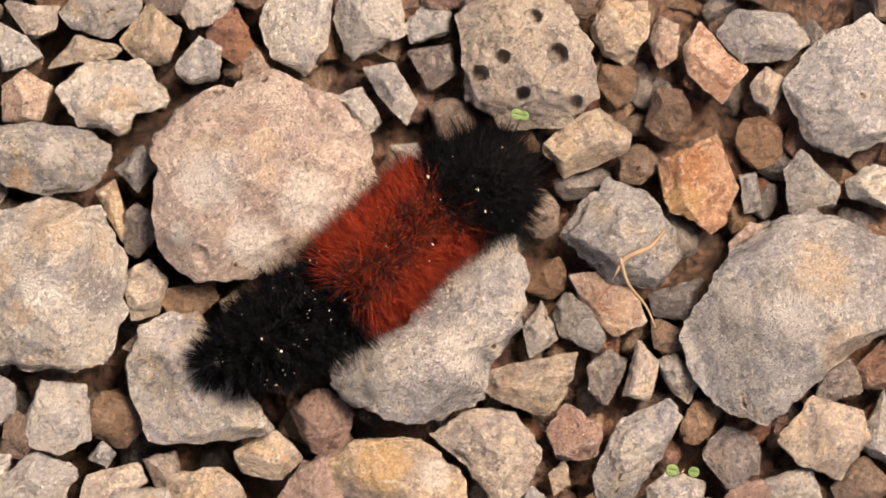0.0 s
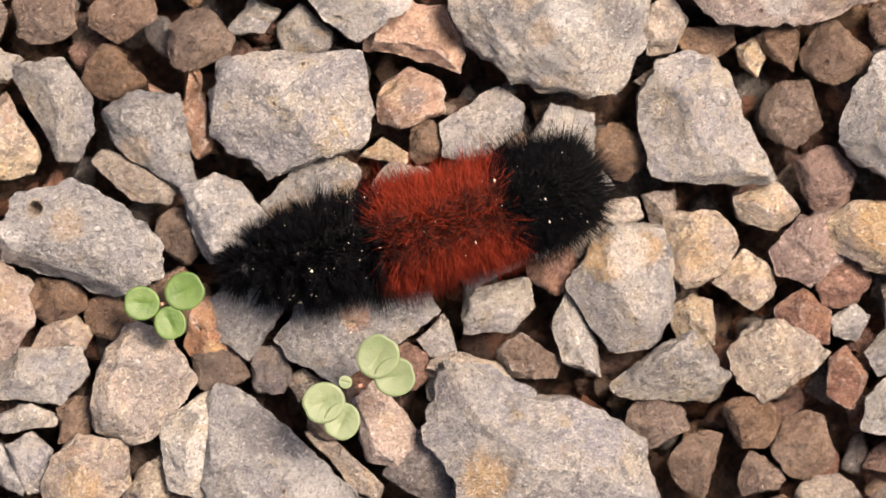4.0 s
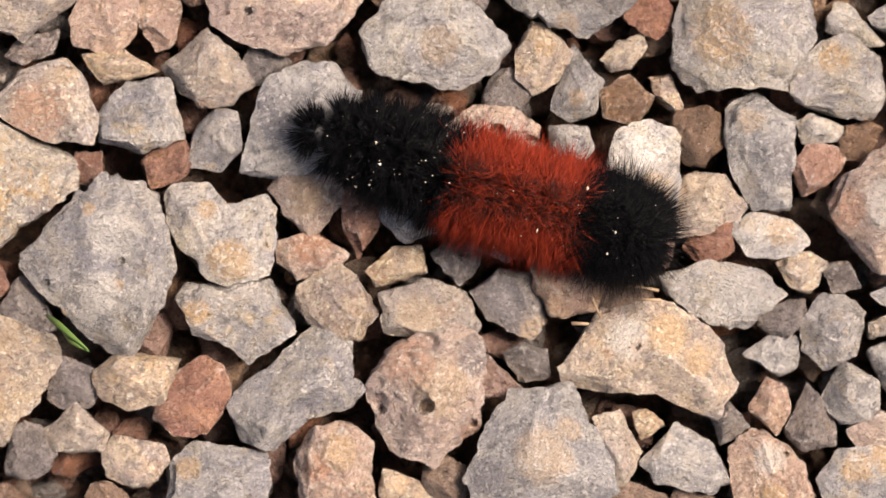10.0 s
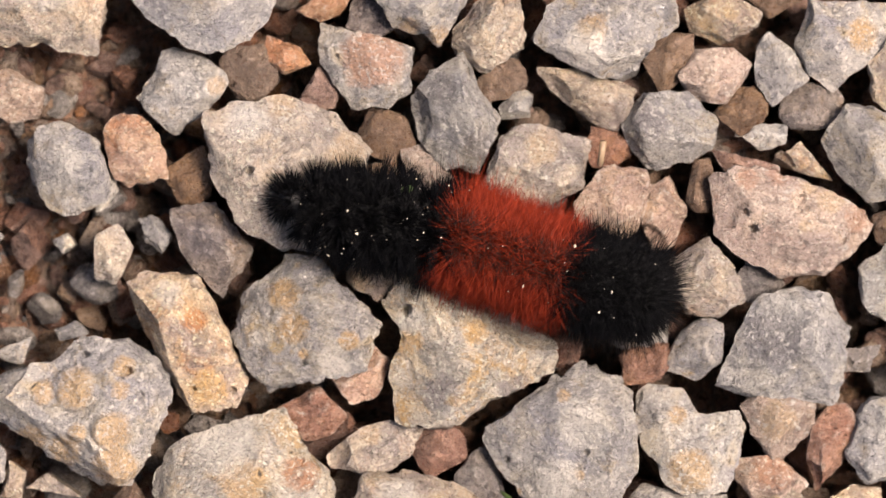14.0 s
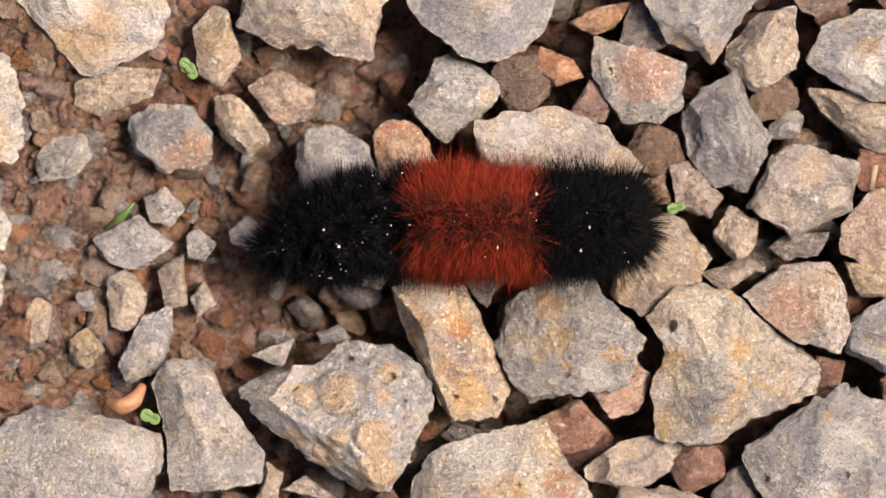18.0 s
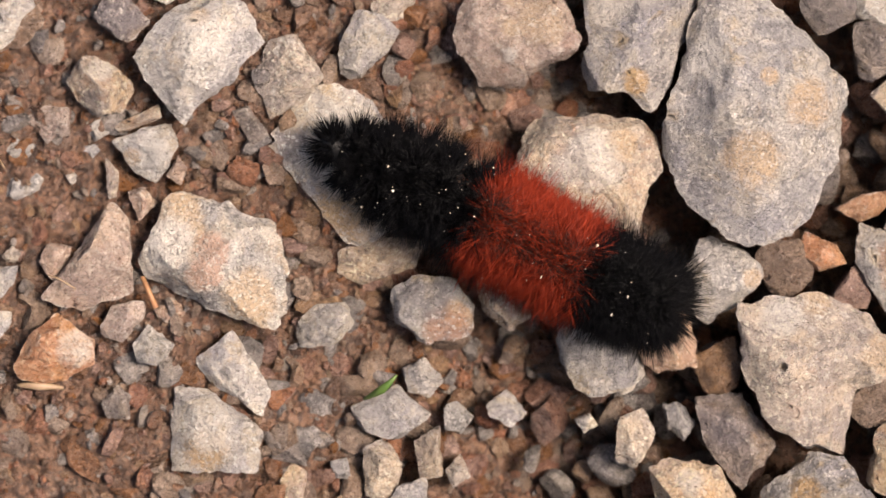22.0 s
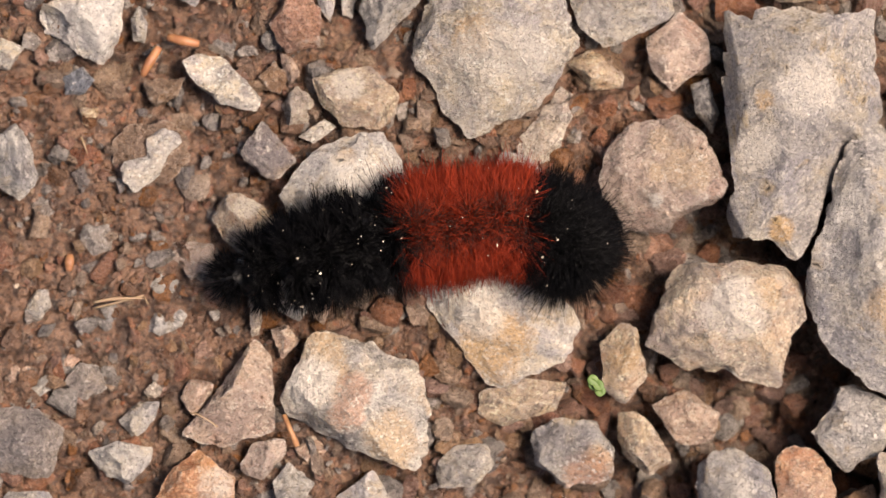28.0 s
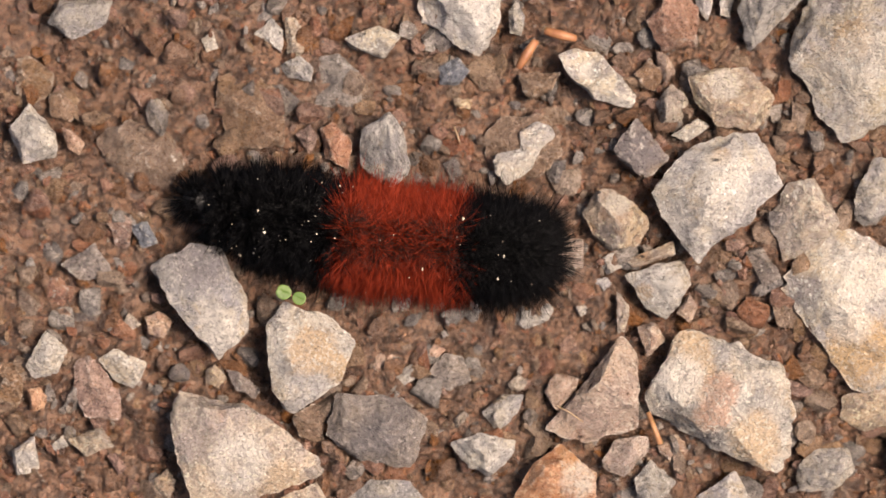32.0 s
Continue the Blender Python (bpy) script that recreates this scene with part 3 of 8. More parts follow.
rock("g", 2, -4.8, -23.7, 7, 8.8, 44, 7.5, 71, 10.2, 117, 9.0, 139, 8.1, 197, 9.7, 219, 9.9, 264, 8.4, 313, 8.7, 339, 10.1, ochre=((0.2, 0.7, 3.7), (3.1, 3.5, 1.7), (-0.6, 1.0, 2.7),), dark=((-5.8, -2.5, 2.7),))
rock("t", 1, 4.2, -22.0, 87, 4.5, 132, 4.8, 263, 4.7, 288, 4.9, 348, 3.0)
rock("g", 1, 12.5, -23.7, 37, 4.1, 107, 5.1, 182, 5.6, 216, 4.4, 309, 5.1, 336, 5.8)
rock("d", 1, 17.2, -18.8, 91, 2.6, 147, 2.9, 255, 3.0, 350, 3.0)
rock("p", 2, 22.5, -25.9, 25, 4.7, 68, 5.1, 112, 7.4, 142, 6.6, 226, 5.6, 287, 6.4, 325, 7.2, holes=((1.6, 3.4, 0.4),), ochre=((0.2, -1.7, 2.0),), pale=((-0.4, 3.0, 2.0),))
rock("p", 1, 22.5, -16.7, 47, 2.9, 102, 3.6, 191, 2.9, 278, 3.7, 330, 2.6)
rock("d", 0, 27.2, -18.7, 27, 3.1, 98, 4.9, 201, 3.7, 247, 3.7, 318, 4.1)
rock("g", 1, 31.9, -15.3, 31, 3.9, 108, 4.6, 190, 3.9, 248, 4.0, 320, 4.3)
rock("p", 1, 36.4, -20.2, 13, 4.3, 111, 3.6, 172, 5.1, 194, 4.2, 283, 3.2, 339, 5.0)
rock("g", 1, 46.7, -26.0, 28, 4.4, 49, 4.9, 179, 3.6, 222, 4.0, 266, 3.4)
rock("t", 2, 46.7, -16.1, 34, 6.9, 93, 5.6, 136, 5.2, 185, 5.5, 212, 6.0, 266, 6.6, 347, 5.2, ochre=((-0.9, -0.8, 2.7),))
rock("g", 1, 36.8, -12.6, 104, 4.2, 141, 4.4, 242, 2.3, 297, 5.0, 347, 3.1)
rock("g", 1, 40.4, -12.9, 16, 3.2, 79, 3.7, 140, 3.6, 250, 4.1, 279, 3.9)
rock("l", 2, 42.3, -2.8, 20, 7.3, 126, 4.5, 182, 8.8, 193, 7.7, 222, 3.7, 303, 5.0, 350, 6.9)
rock("l", 1, 40.7, -7.8, 77, 2.0, 165, 3.8, 201, 3.6, 335, 3.5, 358, 4.2)
rock("t", 1, 46.7, 1.3, 2, 3.5, 55, 3.1, 146, 2.8, 195, 4.5, 317, 3.3)
rock("g", 2, 29.5, -7.5, 28, 4.7, 71, 4.9, 113, 4.7, 172, 4.0, 215, 4.3, 257, 5.3, 312, 4.3)
rock("d", 0, 30.3, -1.3, 66, 2.3, 150, 2.9, 240, 2.3, 332, 3.0)
rock("g", 0, 22.9, -10.5, 32, 3.5, 99, 2.6, 182, 4.2, 275, 2.9, 330, 3.1)
rock("t", 1, -67.1, 30.4, 41, 7.9, 127, 5.8, 156, 5.5, 212, 7.6, 268, 6.1, 348, 6.1, ochre=((-0.0, 2.4, 2.3),))
rock("p", 1, -80.0, 27.2, 85, 3.3, 147, 4.5, 243, 3.2, 311, 4.0, 356, 3.5)
rock("b", 0, -84.7, 25.8, 66, 2.4, 165, 2.5, 227, 2.3, 335, 2.8)
rock("p", 1, -57.5, 27.8, 37, 5.1, 58, 6.0, 117, 5.0, 189, 4.5, 226, 5.7, 280, 5.3, 322, 4.5)
rock("p", 1, -51.3, 27.9, 24, 3.1, 87, 4.9, 128, 3.9, 215, 3.0, 262, 4.8, 300, 4.1)
rock("r", 1, -42.7, 35.4, 16, 3.7, 165, 4.8, 209, 2.8, 347, 4.4)
rock("p", 2, -37.0, 29.9, 9, 11.4, 46, 6.7, 130, 7.6, 158, 11.1, 202, 8.5, 225, 7.2, 280, 6.6, 318, 7.9, 354, 9.7, pits=6, holes=((-3.7, -1.6, 0.6), (-5.1, 0.2, 0.5), (6.9, -0.8, 0.4),), ochre=((4.6, 3.8, 1.7), (1.8, 4.6, 1.0), (2.1, -0.1, 0.8),), rust=((-2.2, 5.8, 1.9), (-5.5, 4.1, 1.5), (8.3, 2.2, 1.9),))
rock("t", 1, -73.8, 23.2, 44, 3.0, 117, 3.6, 198, 3.0, 281, 3.5, 333, 2.9)
rock("t", 1, -82.1, 17.5, 19, 6.5, 75, 6.2, 107, 6.1, 163, 5.3, 228, 7.0, 265, 6.4, 346, 5.5)
rock("t", 0, -73.2, 18.5, 30, 4.4, 50, 3.2, 193, 4.0, 260, 2.5)
rock("t", 1, -63.9, 17.0, 42, 5.3, 76, 6.0, 136, 5.5, 186, 7.5, 205, 5.5, 260, 4.6, 318, 7.3, 343, 6.2, rust=((-1.6, -1.3, 4.0),), ochre=((1.7, 3.8, 1.7), (-2.0, -0.6, 2.7),))
rock("t", 0, -56.2, 21.6, 65, 2.2, 163, 4.7, 234, 2.8, 331, 2.8, 354, 5.2)
rock("g", 1, -53.1, 15.7, 54, 5.9, 114, 4.6, 169, 5.2, 212, 5.9, 269, 4.6, 333, 5.9)
rock("y", 2, -71.8, 7.7, 19, 11.5, 51, 8.4, 104, 9.5, 134, 11.0, 161, 11.2, 182, 6.9, 213, 9.2, 242, 11.7, 274, 10.1, 308, 7.3, 336, 8.6, 357, 11.8, holes=((-7.2, 2.9, 0.8),), ochre=((-6.1, -0.6, 1.7), (1.4, 2.2, 1.5),), pale=((-6.6, 2.0, 1.7),), dark=((-1.2, -5.7, 2.3), (7.2, -3.5, 2.0),))
rock("o", 0, -82.5, 2.0, 43, 3.9, 89, 3.9, 196, 3.9, 256, 3.8, 319, 3.2)
rock("g", 0, -10.1, 3.8, 11, 5.7, 30, 6.4, 128, 4.4, 175, 6.0, 216, 4.6, 283, 5.0)
rock("d", 1, -15.3, -0.3, 15, 3.0, 107, 3.1, 171, 3.2, 277, 3.4, 331, 2.7)
rock("p", 1, -2.0, -0.8, 2, 5.1, 71, 6.5, 102, 6.8, 152, 5.2, 215, 5.2, 252, 6.6, 302, 6.3, rust=((1.2, 1.9, 2.3),))
rock("d", 1, -8.5, -5.3, 58, 4.2, 115, 4.5, 167, 5.3, 216, 3.6, 293, 5.0, 332, 5.2, dark=((-0.7, 0.5, 3.0),), ochre=((2.8, -3.4, 2.0),))
rock("t", 1, -53.0, -15.5, 26, 6.0, 121, 4.2, 172, 5.2, 203, 5.0, 253, 4.0, 321, 4.6)
rock("t", 1, -60.1, -22.0, 91, 3.8, 177, 4.0, 218, 4.1, 329, 4.2, 359, 4.2)
rock("l", 1, 16.4, -3.5, 0, 7.6, 39, 5.2, 118, 4.6, 168, 8.0, 185, 6.7, 245, 4.2, 302, 5.4, pale=((1.7, 0.0, 3.3),))
rock("g", 2, -3.5, 39.1, 49, 8.7, 99, 13.2, 111, 15.3, 129, 15.5, 185, 8.8, 228, 11.1, 250, 11.1, 284, 14.1, 318, 12.1, 351, 13.0, ochre=((6.0, -3.2, 1.7), (0.5, -11.5, 1.7),), pale=((-2.4, -6.4, 2.7),))
rock("p", 1, 3.2, 45.0, 110, 4.6, 144, 5.1, 250, 2.2, 297, 5.0, 332, 4.6)
rock("d", 1, -13.6, 42.1, 79, 6.4, 105, 5.4, 189, 2.7, 251, 5.4, 277, 6.2, 352, 2.8)
rock("t", 1, 6.4, 50.9, 74, 5.9, 120, 4.5, 187, 3.1, 257, 5.1, 304, 5.3)
rock("p", 1, -17.9, 35.6, 43, 3.2, 101, 2.5, 204, 3.0, 288, 3.0)
rock("l", 2, -15.1, 57.0, 18, 12.5, 164, 5.8, 214, 8.6, 231, 4.6, 349, 3.7)
rock("g", 2, -145.1, -22.5, 12, 12.1, 32, 12.4, 90, 7.2, 126, 8.0, 159, 8.7, 184, 11.4, 217, 12.3, 237, 10.0, 347, 10.9, pale=((7.6, 3.8, 3.3),), dark=((-4.3, 5.0, 2.0),))
rock("g", 2, -113.5, -8.0, 0, 9.6, 26, 10.4, 45, 10.1, 72, 9.2, 105, 8.5, 142, 7.0, 167, 10.5, 183, 13.4, 197, 11.2, 251, 7.5, 292, 9.5, 311, 10.3, holes=((3.8, 5.0, 0.6), (5.9, 2.5, 0.5), (-1.5, 5.9, 0.5),), domes=((-1.7, 1.9, 2.5), (3.5, -2.2, 2.3), (-5.5, 0.7, 1.5), (-0.4, -3.2, 1.1), (3.3, 5.6, 1.5),), ochre=((3.5, 2.7, 1.2), (-5.7, -5.1, 1.9), (-1.6, -5.6, 2.0), (4.6, -6.3, 2.7),))
rock("t", 2, -103.3, 2.1, 28, 4.7, 95, 7.7, 122, 8.8, 150, 10.6, 232, 4.6, 282, 8.7, 315, 9.8, 338, 8.5, holes=((1.6, -5.5, 0.4), (6.1, -4.8, 0.4),), ochre=((3.3, -5.1, 2.3),), pale=((-3.8, 4.9, 1.7),), rust=((0.1, 2.4, 1.6),))
rock("l", 2, -143.2, 5.0, 16, 5.0, 93, 3.7, 187, 4.8, 225, 4.1, 305, 3.4)
rock("t", 1, -142.4, -1.7, 33, 2.9, 104, 4.0, 149, 3.4, 254, 3.6, 303, 4.0)
rock("g", 1, -138.6, -6.3, 40, 3.5, 74, 5.7, 113, 3.7, 227, 4.5, 253, 5.3, 307, 3.5)
rock("t", 1, -137.4, 1.6, 87, 3.8, 154, 2.6, 266, 3.3, 318, 3.0)
rock("g", 1, -140.7, 10.2, 7, 2.6, 98, 2.5, 169, 2.7, 241, 2.2, 305, 2.5)
rock("t", 1, -145.8, -8.4, 11, 2.6, 99, 2.6, 159, 2.2, 231, 2.4, 287, 2.5)
rock("g", 2, -141.7, 18.5, 22, 4.9, 68, 4.7, 139, 4.7, 170, 5.5, 217, 4.8, 274, 4.4, 336, 5.5, ochre=((3.5, -0.1, 1.5), (2.5, 0.1, 1.7),), dark=((-0.8, 0.6, 1.7), (-1.7, 0.3, 2.7), (-0.7, 0.8, 2.7),), rust=((2.4, -2.0, 3.3), (1.4, -3.4, 1.7),))
rock("t", 1, -139.1, 30.2, 87, 4.7, 112, 4.9, 156, 3.5, 251, 4.0, 290, 5.1, 350, 3.3, ochre=((-0.3, 0.7, 2.0),))
rock("t", 0, -149.5, 22.4, 3, 4.5, 39, 6.1, 110, 2.6, 187, 5.1, 218, 5.2, 255, 3.6)
rock("p", 1, -129.7, 26.2, 26, 3.9, 118, 3.7, 178, 4.6, 266, 3.4, 330, 4.2)
rock("t", 1, -134.2, 21.8, 51, 2.3, 117, 3.9, 147, 4.8, 223, 2.6, 299, 4.2, 345, 4.2)
rock("g", 1, -89.5, 37.9, 34, 6.4, 146, 7.7, 184, 5.9, 259, 5.3, 310, 5.8, 343, 6.2, rust=((0.6, 1.2, 4.0),))
rock("g", 0, -123.7, -3.6, 52, 2.9, 197, 3.2, 313, 1.8)
rock("d", 0, -154.4, -2.3, 66, 1.7, 159, 3.7, 246, 1.7, 339, 3.7)
rock("t", 1, -151.9, -6.3, 60, 2.5, 110, 2.9, 177, 1.8, 264, 3.1, 308, 2.5)
rock("d", 0, -66.3, 23.7, 36, 4.0, 139, 1.9, 200, 3.9, 239, 2.6, 346, 2.6)
rock("r", 1, -59.4, 9.6, 49, 2.6, 134, 2.6, 237, 2.7, 320, 2.4)
rock("t", 1, -120.7, -18.9, 54, 2.1, 112, 2.8, 242, 2.7, 308, 2.2)
rock("t", 1, -116.0, -18.3, 119, 1.7, 195, 3.2, 351, 3.9)
rock("o", 0, -95.4, 44.3, 44, 4.2, 122, 1.5, 202, 4.0, 252, 2.3, 333, 2.0)
rock("t", 2, -96.9, 24.4, 6, 9.6, 21, 11.1, 52, 9.2, 100, 8.6, 158, 11.6, 199, 8.2, 241, 8.6, 280, 10.1, 305, 11.2, 344, 6.1, holes=((-3.4, -1.3, 0.6),), ochre=((-1.6, 7.3, 1.9), (7.5, 3.4, 2.5),), pale=((-5.0, 4.4, 2.7),))
rock("g", 2, -78.0, 34.3, 5, 5.8, 51, 4.9, 92, 7.9, 130, 6.1, 172, 6.0, 214, 5.5, 257, 6.1, 304, 7.6, dark=((-2.2, 2.6, 2.0), (3.6, -2.8, 2.0),), pale=((0.9, -0.0, 1.7),))
rock("g", 2, -62.2, 48.1, 13, 8.4, 44, 9.3, 131, 6.1, 171, 7.6, 200, 9.4, 243, 6.3, 294, 6.9, 317, 7.1, 336, 5.2, ochre=((-1.9, -0.5, 2.0),), pale=((-2.1, -2.6, 2.7),))
rock("t", 1, -62.6, 40.0, 21, 5.7, 131, 3.7, 165, 7.3, 185, 5.3, 293, 3.8, 319, 5.6)
rock("g", 2, -52.7, 37.9, 0, 6.3, 25, 6.1, 76, 5.1, 137, 5.5, 181, 5.8, 208, 5.6, 253, 5.8, 316, 4.7, dark=((-2.6, 0.0, 2.3),))
rock("p", 1, -48.8, 45.4, 26, 4.8, 66, 4.1, 140, 3.9, 195, 4.5, 241, 4.0, 303, 4.1)
rock("t", 1, -49.3, 52.1, 21, 5.0, 108, 3.7, 178, 4.4, 215, 4.3, 271, 3.5, 355, 4.4)
rock("g", 1, -41.6, 47.5, 56, 3.1, 116, 4.8, 142, 3.9, 225, 3.2, 273, 4.6, 353, 4.0)
rock("g", 1, -34.9, 52.6, 46, 7.5, 143, 6.1, 200, 5.6, 237, 6.1, 273, 6.3, 359, 5.5, ochre=((2.2, 0.7, 2.0),))
rock("t", 1, -26.2, 50.1, 7, 4.9, 77, 6.4, 114, 6.4, 185, 5.0, 231, 5.6, 278, 6.1, 312, 6.0)
rock("l", 1, -41.4, 39.5, 37, 3.2, 123, 1.6, 183, 3.7, 263, 2.0, 349, 2.6)
rock("g", 2, -27.5, 39.8, 21, 6.5, 110, 6.1, 136, 7.5, 177, 7.4, 215, 5.7, 262, 5.8, 330, 7.5, 347, 8.1)
rock("t", 0, -36.5, 37.3, 105, 2.5, 193, 3.6, 219, 1.8, 340, 4.5)
rock("r", 1, -18.4, 40.6, 65, 2.3, 148, 2.8, 237, 2.1, 322, 3.0)
rock("o", 0, -99.3, 37.3, 39, 2.3, 141, 3.2, 196, 2.8, 279, 2.3, 354, 3.5)
rock("t", 1, -114.6, 10.1, 31, 2.9, 90, 3.8, 140, 3.1, 246, 3.7, 291, 3.8)
rock("d", 1, -103.3, 13.7, 4, 5.1, 97, 5.2, 151, 6.7, 222, 3.7, 294, 6.9, dark=((-0.7, 0.5, 2.7),))
rock("g", 2, -90.6, 6.4, 12, 9.3, 88, 8.6, 115, 8.7, 169, 8.3, 202, 8.5, 226, 8.7, 255, 8.7, 296, 6.8, 337, 9.5, holes=((1.0, -4.3, 0.4),), ochre=((-2.9, 3.3, 1.9), (-1.1, -0.4, 2.0), (0.8, -3.2, 0.7), (5.7, -0.7, 1.3),), pale=((4.5, -3.2, 2.0), (-4.5, -2.4, 1.3),))
rock("r", 1, -87.2, -3.7, 12, 4.0, 96, 3.6, 179, 4.3, 261, 3.4, 322, 3.4)
rock("y", 2, -93.9, -12.8, 10, 11.4, 45, 8.2, 72, 9.9, 101, 7.4, 166, 9.8, 198, 11.1, 214, 12.0, 268, 7.0, 344, 11.2, pits=6, pale=((-2.8, 4.2, 4.0),), ochre=((0.1, 0.0, 3.0),), rust=((6.5, 2.0, 2.3),))
rock("d", 0, -25.2, 15.7, 44, 3.2, 162, 2.4, 227, 2.7, 318, 2.1)
rock("l", 1, -117.2, 18.1, 111, 4.8, 265, 3.6, 289, 2.8, 348, 1.9)
rock("t", 1, -165.9, 40.3, 16, 4.5, 91, 5.1, 134, 4.6, 201, 4.0, 266, 5.5, 321, 4.0)
rock("l", 2, -158.0, 46.4, 35, 4.4, 74, 4.2, 122, 4.2, 202, 3.1, 245, 4.9, 275, 4.6, 333, 2.7)
rock("l", 2, -155.5, 32.4, 5, 10.6, 68, 6.4, 106, 9.3, 126, 10.0, 151, 10.7, 184, 10.4, 221, 6.5, 272, 8.5, 290, 9.8, 337, 10.6, ochre=((1.2, -4.5, 4.7),), pale=((-1.0, -1.9, 2.7), (-1.9, 3.6, 4.0),), dark=((-7.7, 0.2, 2.3),))
rock("l", 2, -153.6, 13.1, 18, 3.6, 63, 3.9, 137, 2.7, 201, 3.6, 238, 4.0, 310, 2.7)
rock("g", 2, -85.0, 50.3, 21, 8.8, 77, 8.1, 155, 8.4, 191, 8.6, 215, 6.3, 252, 7.4, 294, 8.9, 333, 6.6, ochre=((3.6, -7.5, 1.7), (-0.4, -7.1, 1.3),))
rock("t", 1, -75.8, 45.2, 67, 6.4, 114, 4.5, 198, 4.9, 230, 5.2, 275, 5.2, 342, 4.5)
rock("g", 1, -80.3, 61.6, 53, 5.4, 152, 6.1, 188, 6.6, 243, 2.7, 305, 6.2, 321, 6.9)
rock("t", 1, -94.3, 57.9, 15, 4.1, 93, 3.9, 139, 3.5, 192, 4.4, 262, 3.5, 316, 3.9)
rock("g", 1, -91.0, 69.2, 2, 6.7, 50, 6.9, 160, 7.3, 205, 7.2, 304, 6.2)
rock("t", 1, -81.4, 70.9, 64, 4.5, 145, 4.6, 233, 3.1, 280, 5.0, 326, 3.6)
rock("l", 1, -100.6, 67.3, 54, 3.4, 149, 3.1, 217, 3.1, 317, 3.5)
rock("l", 1, -162.7, -3.0, 17, 6.4, 44, 4.7, 112, 5.5, 144, 7.5, 236, 6.6, 334, 7.0, pale=((-0.4, 1.0, 3.3),), ochre=((-0.3, -1.8, 2.7),))
rock("l", 1, -162.1, 4.8, 50, 2.6, 110, 5.3, 175, 4.9, 213, 3.5, 286, 3.2, 317, 6.3, 350, 4.6)
rock("d", 0, -168.4, 33.5, 113, 2.3, 160, 2.9, 291, 2.5, 348, 2.6)
rock("l", 2, -211.4, 51.5, 59, 6.2, 91, 7.2, 201, 6.4, 220, 6.2, 256, 4.5, 301, 6.9, 317, 6.1, pale=((0.9, -0.2, 3.3),))
rock("l", 2, -194.2, 48.3, 102, 2.9, 148, 4.8, 170, 5.1, 199, 3.2, 290, 2.9, 336, 5.5, 354, 5.0, dark=((0.3, 1.0, 1.3), (3.1, 0.1, 1.0),), pale=((-1.3, 0.6, 1.5),))
rock("r", 1, -187.6, 57.5, 50, 3.6, 117, 4.1, 197, 3.5, 263, 3.8, 329, 3.8)
rock("l", 1, -190.7, 65.2, 38, 4.4, 165, 3.2, 202, 3.8, 248, 2.2, 315, 2.8)
rock("l", 1, -185.7, 62.1, 17, 1.4, 110, 3.8, 155, 2.1, 269, 2.1, 297, 4.1)
rock("l", 1, -182.8, 62.8, 70, 1.9, 99, 3.6, 137, 1.8, 268, 3.0, 294, 3.2)
rock("g", 1, -177.7, 63.5, 35, 5.1, 77, 5.8, 125, 3.9, 211, 4.1, 264, 7.0, 287, 3.8)
rock("l", 2, -165.0, 62.1, 19, 10.4, 49, 9.9, 88, 9.2, 105, 11.5, 115, 11.6, 148, 9.9, 201, 9.7, 217, 9.6, 256, 10.3, 274, 11.6, 312, 9.9, 350, 9.3, ochre=((-2.2, -0.1, 2.7),), dark=((-6.0, 5.7, 3.0),), pale=((4.1, -0.3, 3.3), (-0.2, -1.3, 4.0),))
rock("l", 2, -152.1, 73.0, 58, 8.8, 148, 8.0, 198, 6.7, 239, 7.3, 271, 7.6, 299, 6.5, 346, 7.2)
rock("p", 2, -143.6, 67.5, 47, 4.1, 104, 4.8, 176, 4.2, 231, 4.0, 280, 5.0, 358, 4.1)
rock("t", 1, -152.1, 62.6, 11, 3.2, 111, 2.8, 179, 3.8, 264, 2.5, 344, 3.7)
rock("g", 1, -138.7, 62.5, 101, 3.1, 143, 3.0, 239, 1.5, 300, 3.9, 343, 1.9)
rock("g", 1, -137.3, 80.6, 40, 3.5, 177, 4.5, 248, 2.5, 354, 3.5)
rock("t", 0, -131.9, 79.1, 33, 4.1, 109, 2.5, 206, 5.0, 230, 3.4, 351, 3.6)
rock("g", 1, -128.5, 83.4, 31, 4.8, 183, 5.4, 299, 2.6)
rock("t", 1, -155.8, 53.8, 47, 3.7, 89, 6.2, 219, 3.9, 251, 5.2, 304, 3.7)
rock("d", 1, -186.6, 41.8, 3, 3.5, 115, 4.0, 198, 3.4, 298, 3.6, dark=((-0.8, -0.3, 2.3), (0.4, 0.0, 2.3),))
rock("l", 1, -179.0, 27.4, 23, 3.5, 67, 4.4, 134, 2.8, 182, 4.5, 244, 3.1, 295, 4.4, pale=((0.4, 0.7, 2.0), (0.6, 0.1, 2.0),), ochre=((-1.8, -1.3, 1.2),))
rock("y", 2, -167.8, 17.2, 15, 8.2, 46, 8.0, 128, 8.9, 145, 9.6, 196, 9.8, 213, 9.2, 266, 5.8, 324, 10.9, 340, 10.5, ochre=((-4.7, 1.6, 3.3), (5.8, -3.7, 2.7), (-6.1, 4.0, 3.3), (-5.2, 2.9, 2.7), (4.5, -2.9, 3.3),), pale=((-0.1, 0.1, 3.0), (-6.1, -0.9, 2.0), (-6.0, -0.8, 2.0), (-5.8, 0.5, 3.3), (-0.1, -1.7, 2.0),), rust=((-0.9, -2.2, 2.3), (-0.7, 0.0, 2.0), (-1.0, 0.8, 2.3),), dark=((0.1, -5.4, 1.7),))
rock("p", 1, -181.2, 12.5, 70, 6.8, 94, 7.8, 182, 3.3, 225, 8.0, 266, 5.6, 338, 5.4)
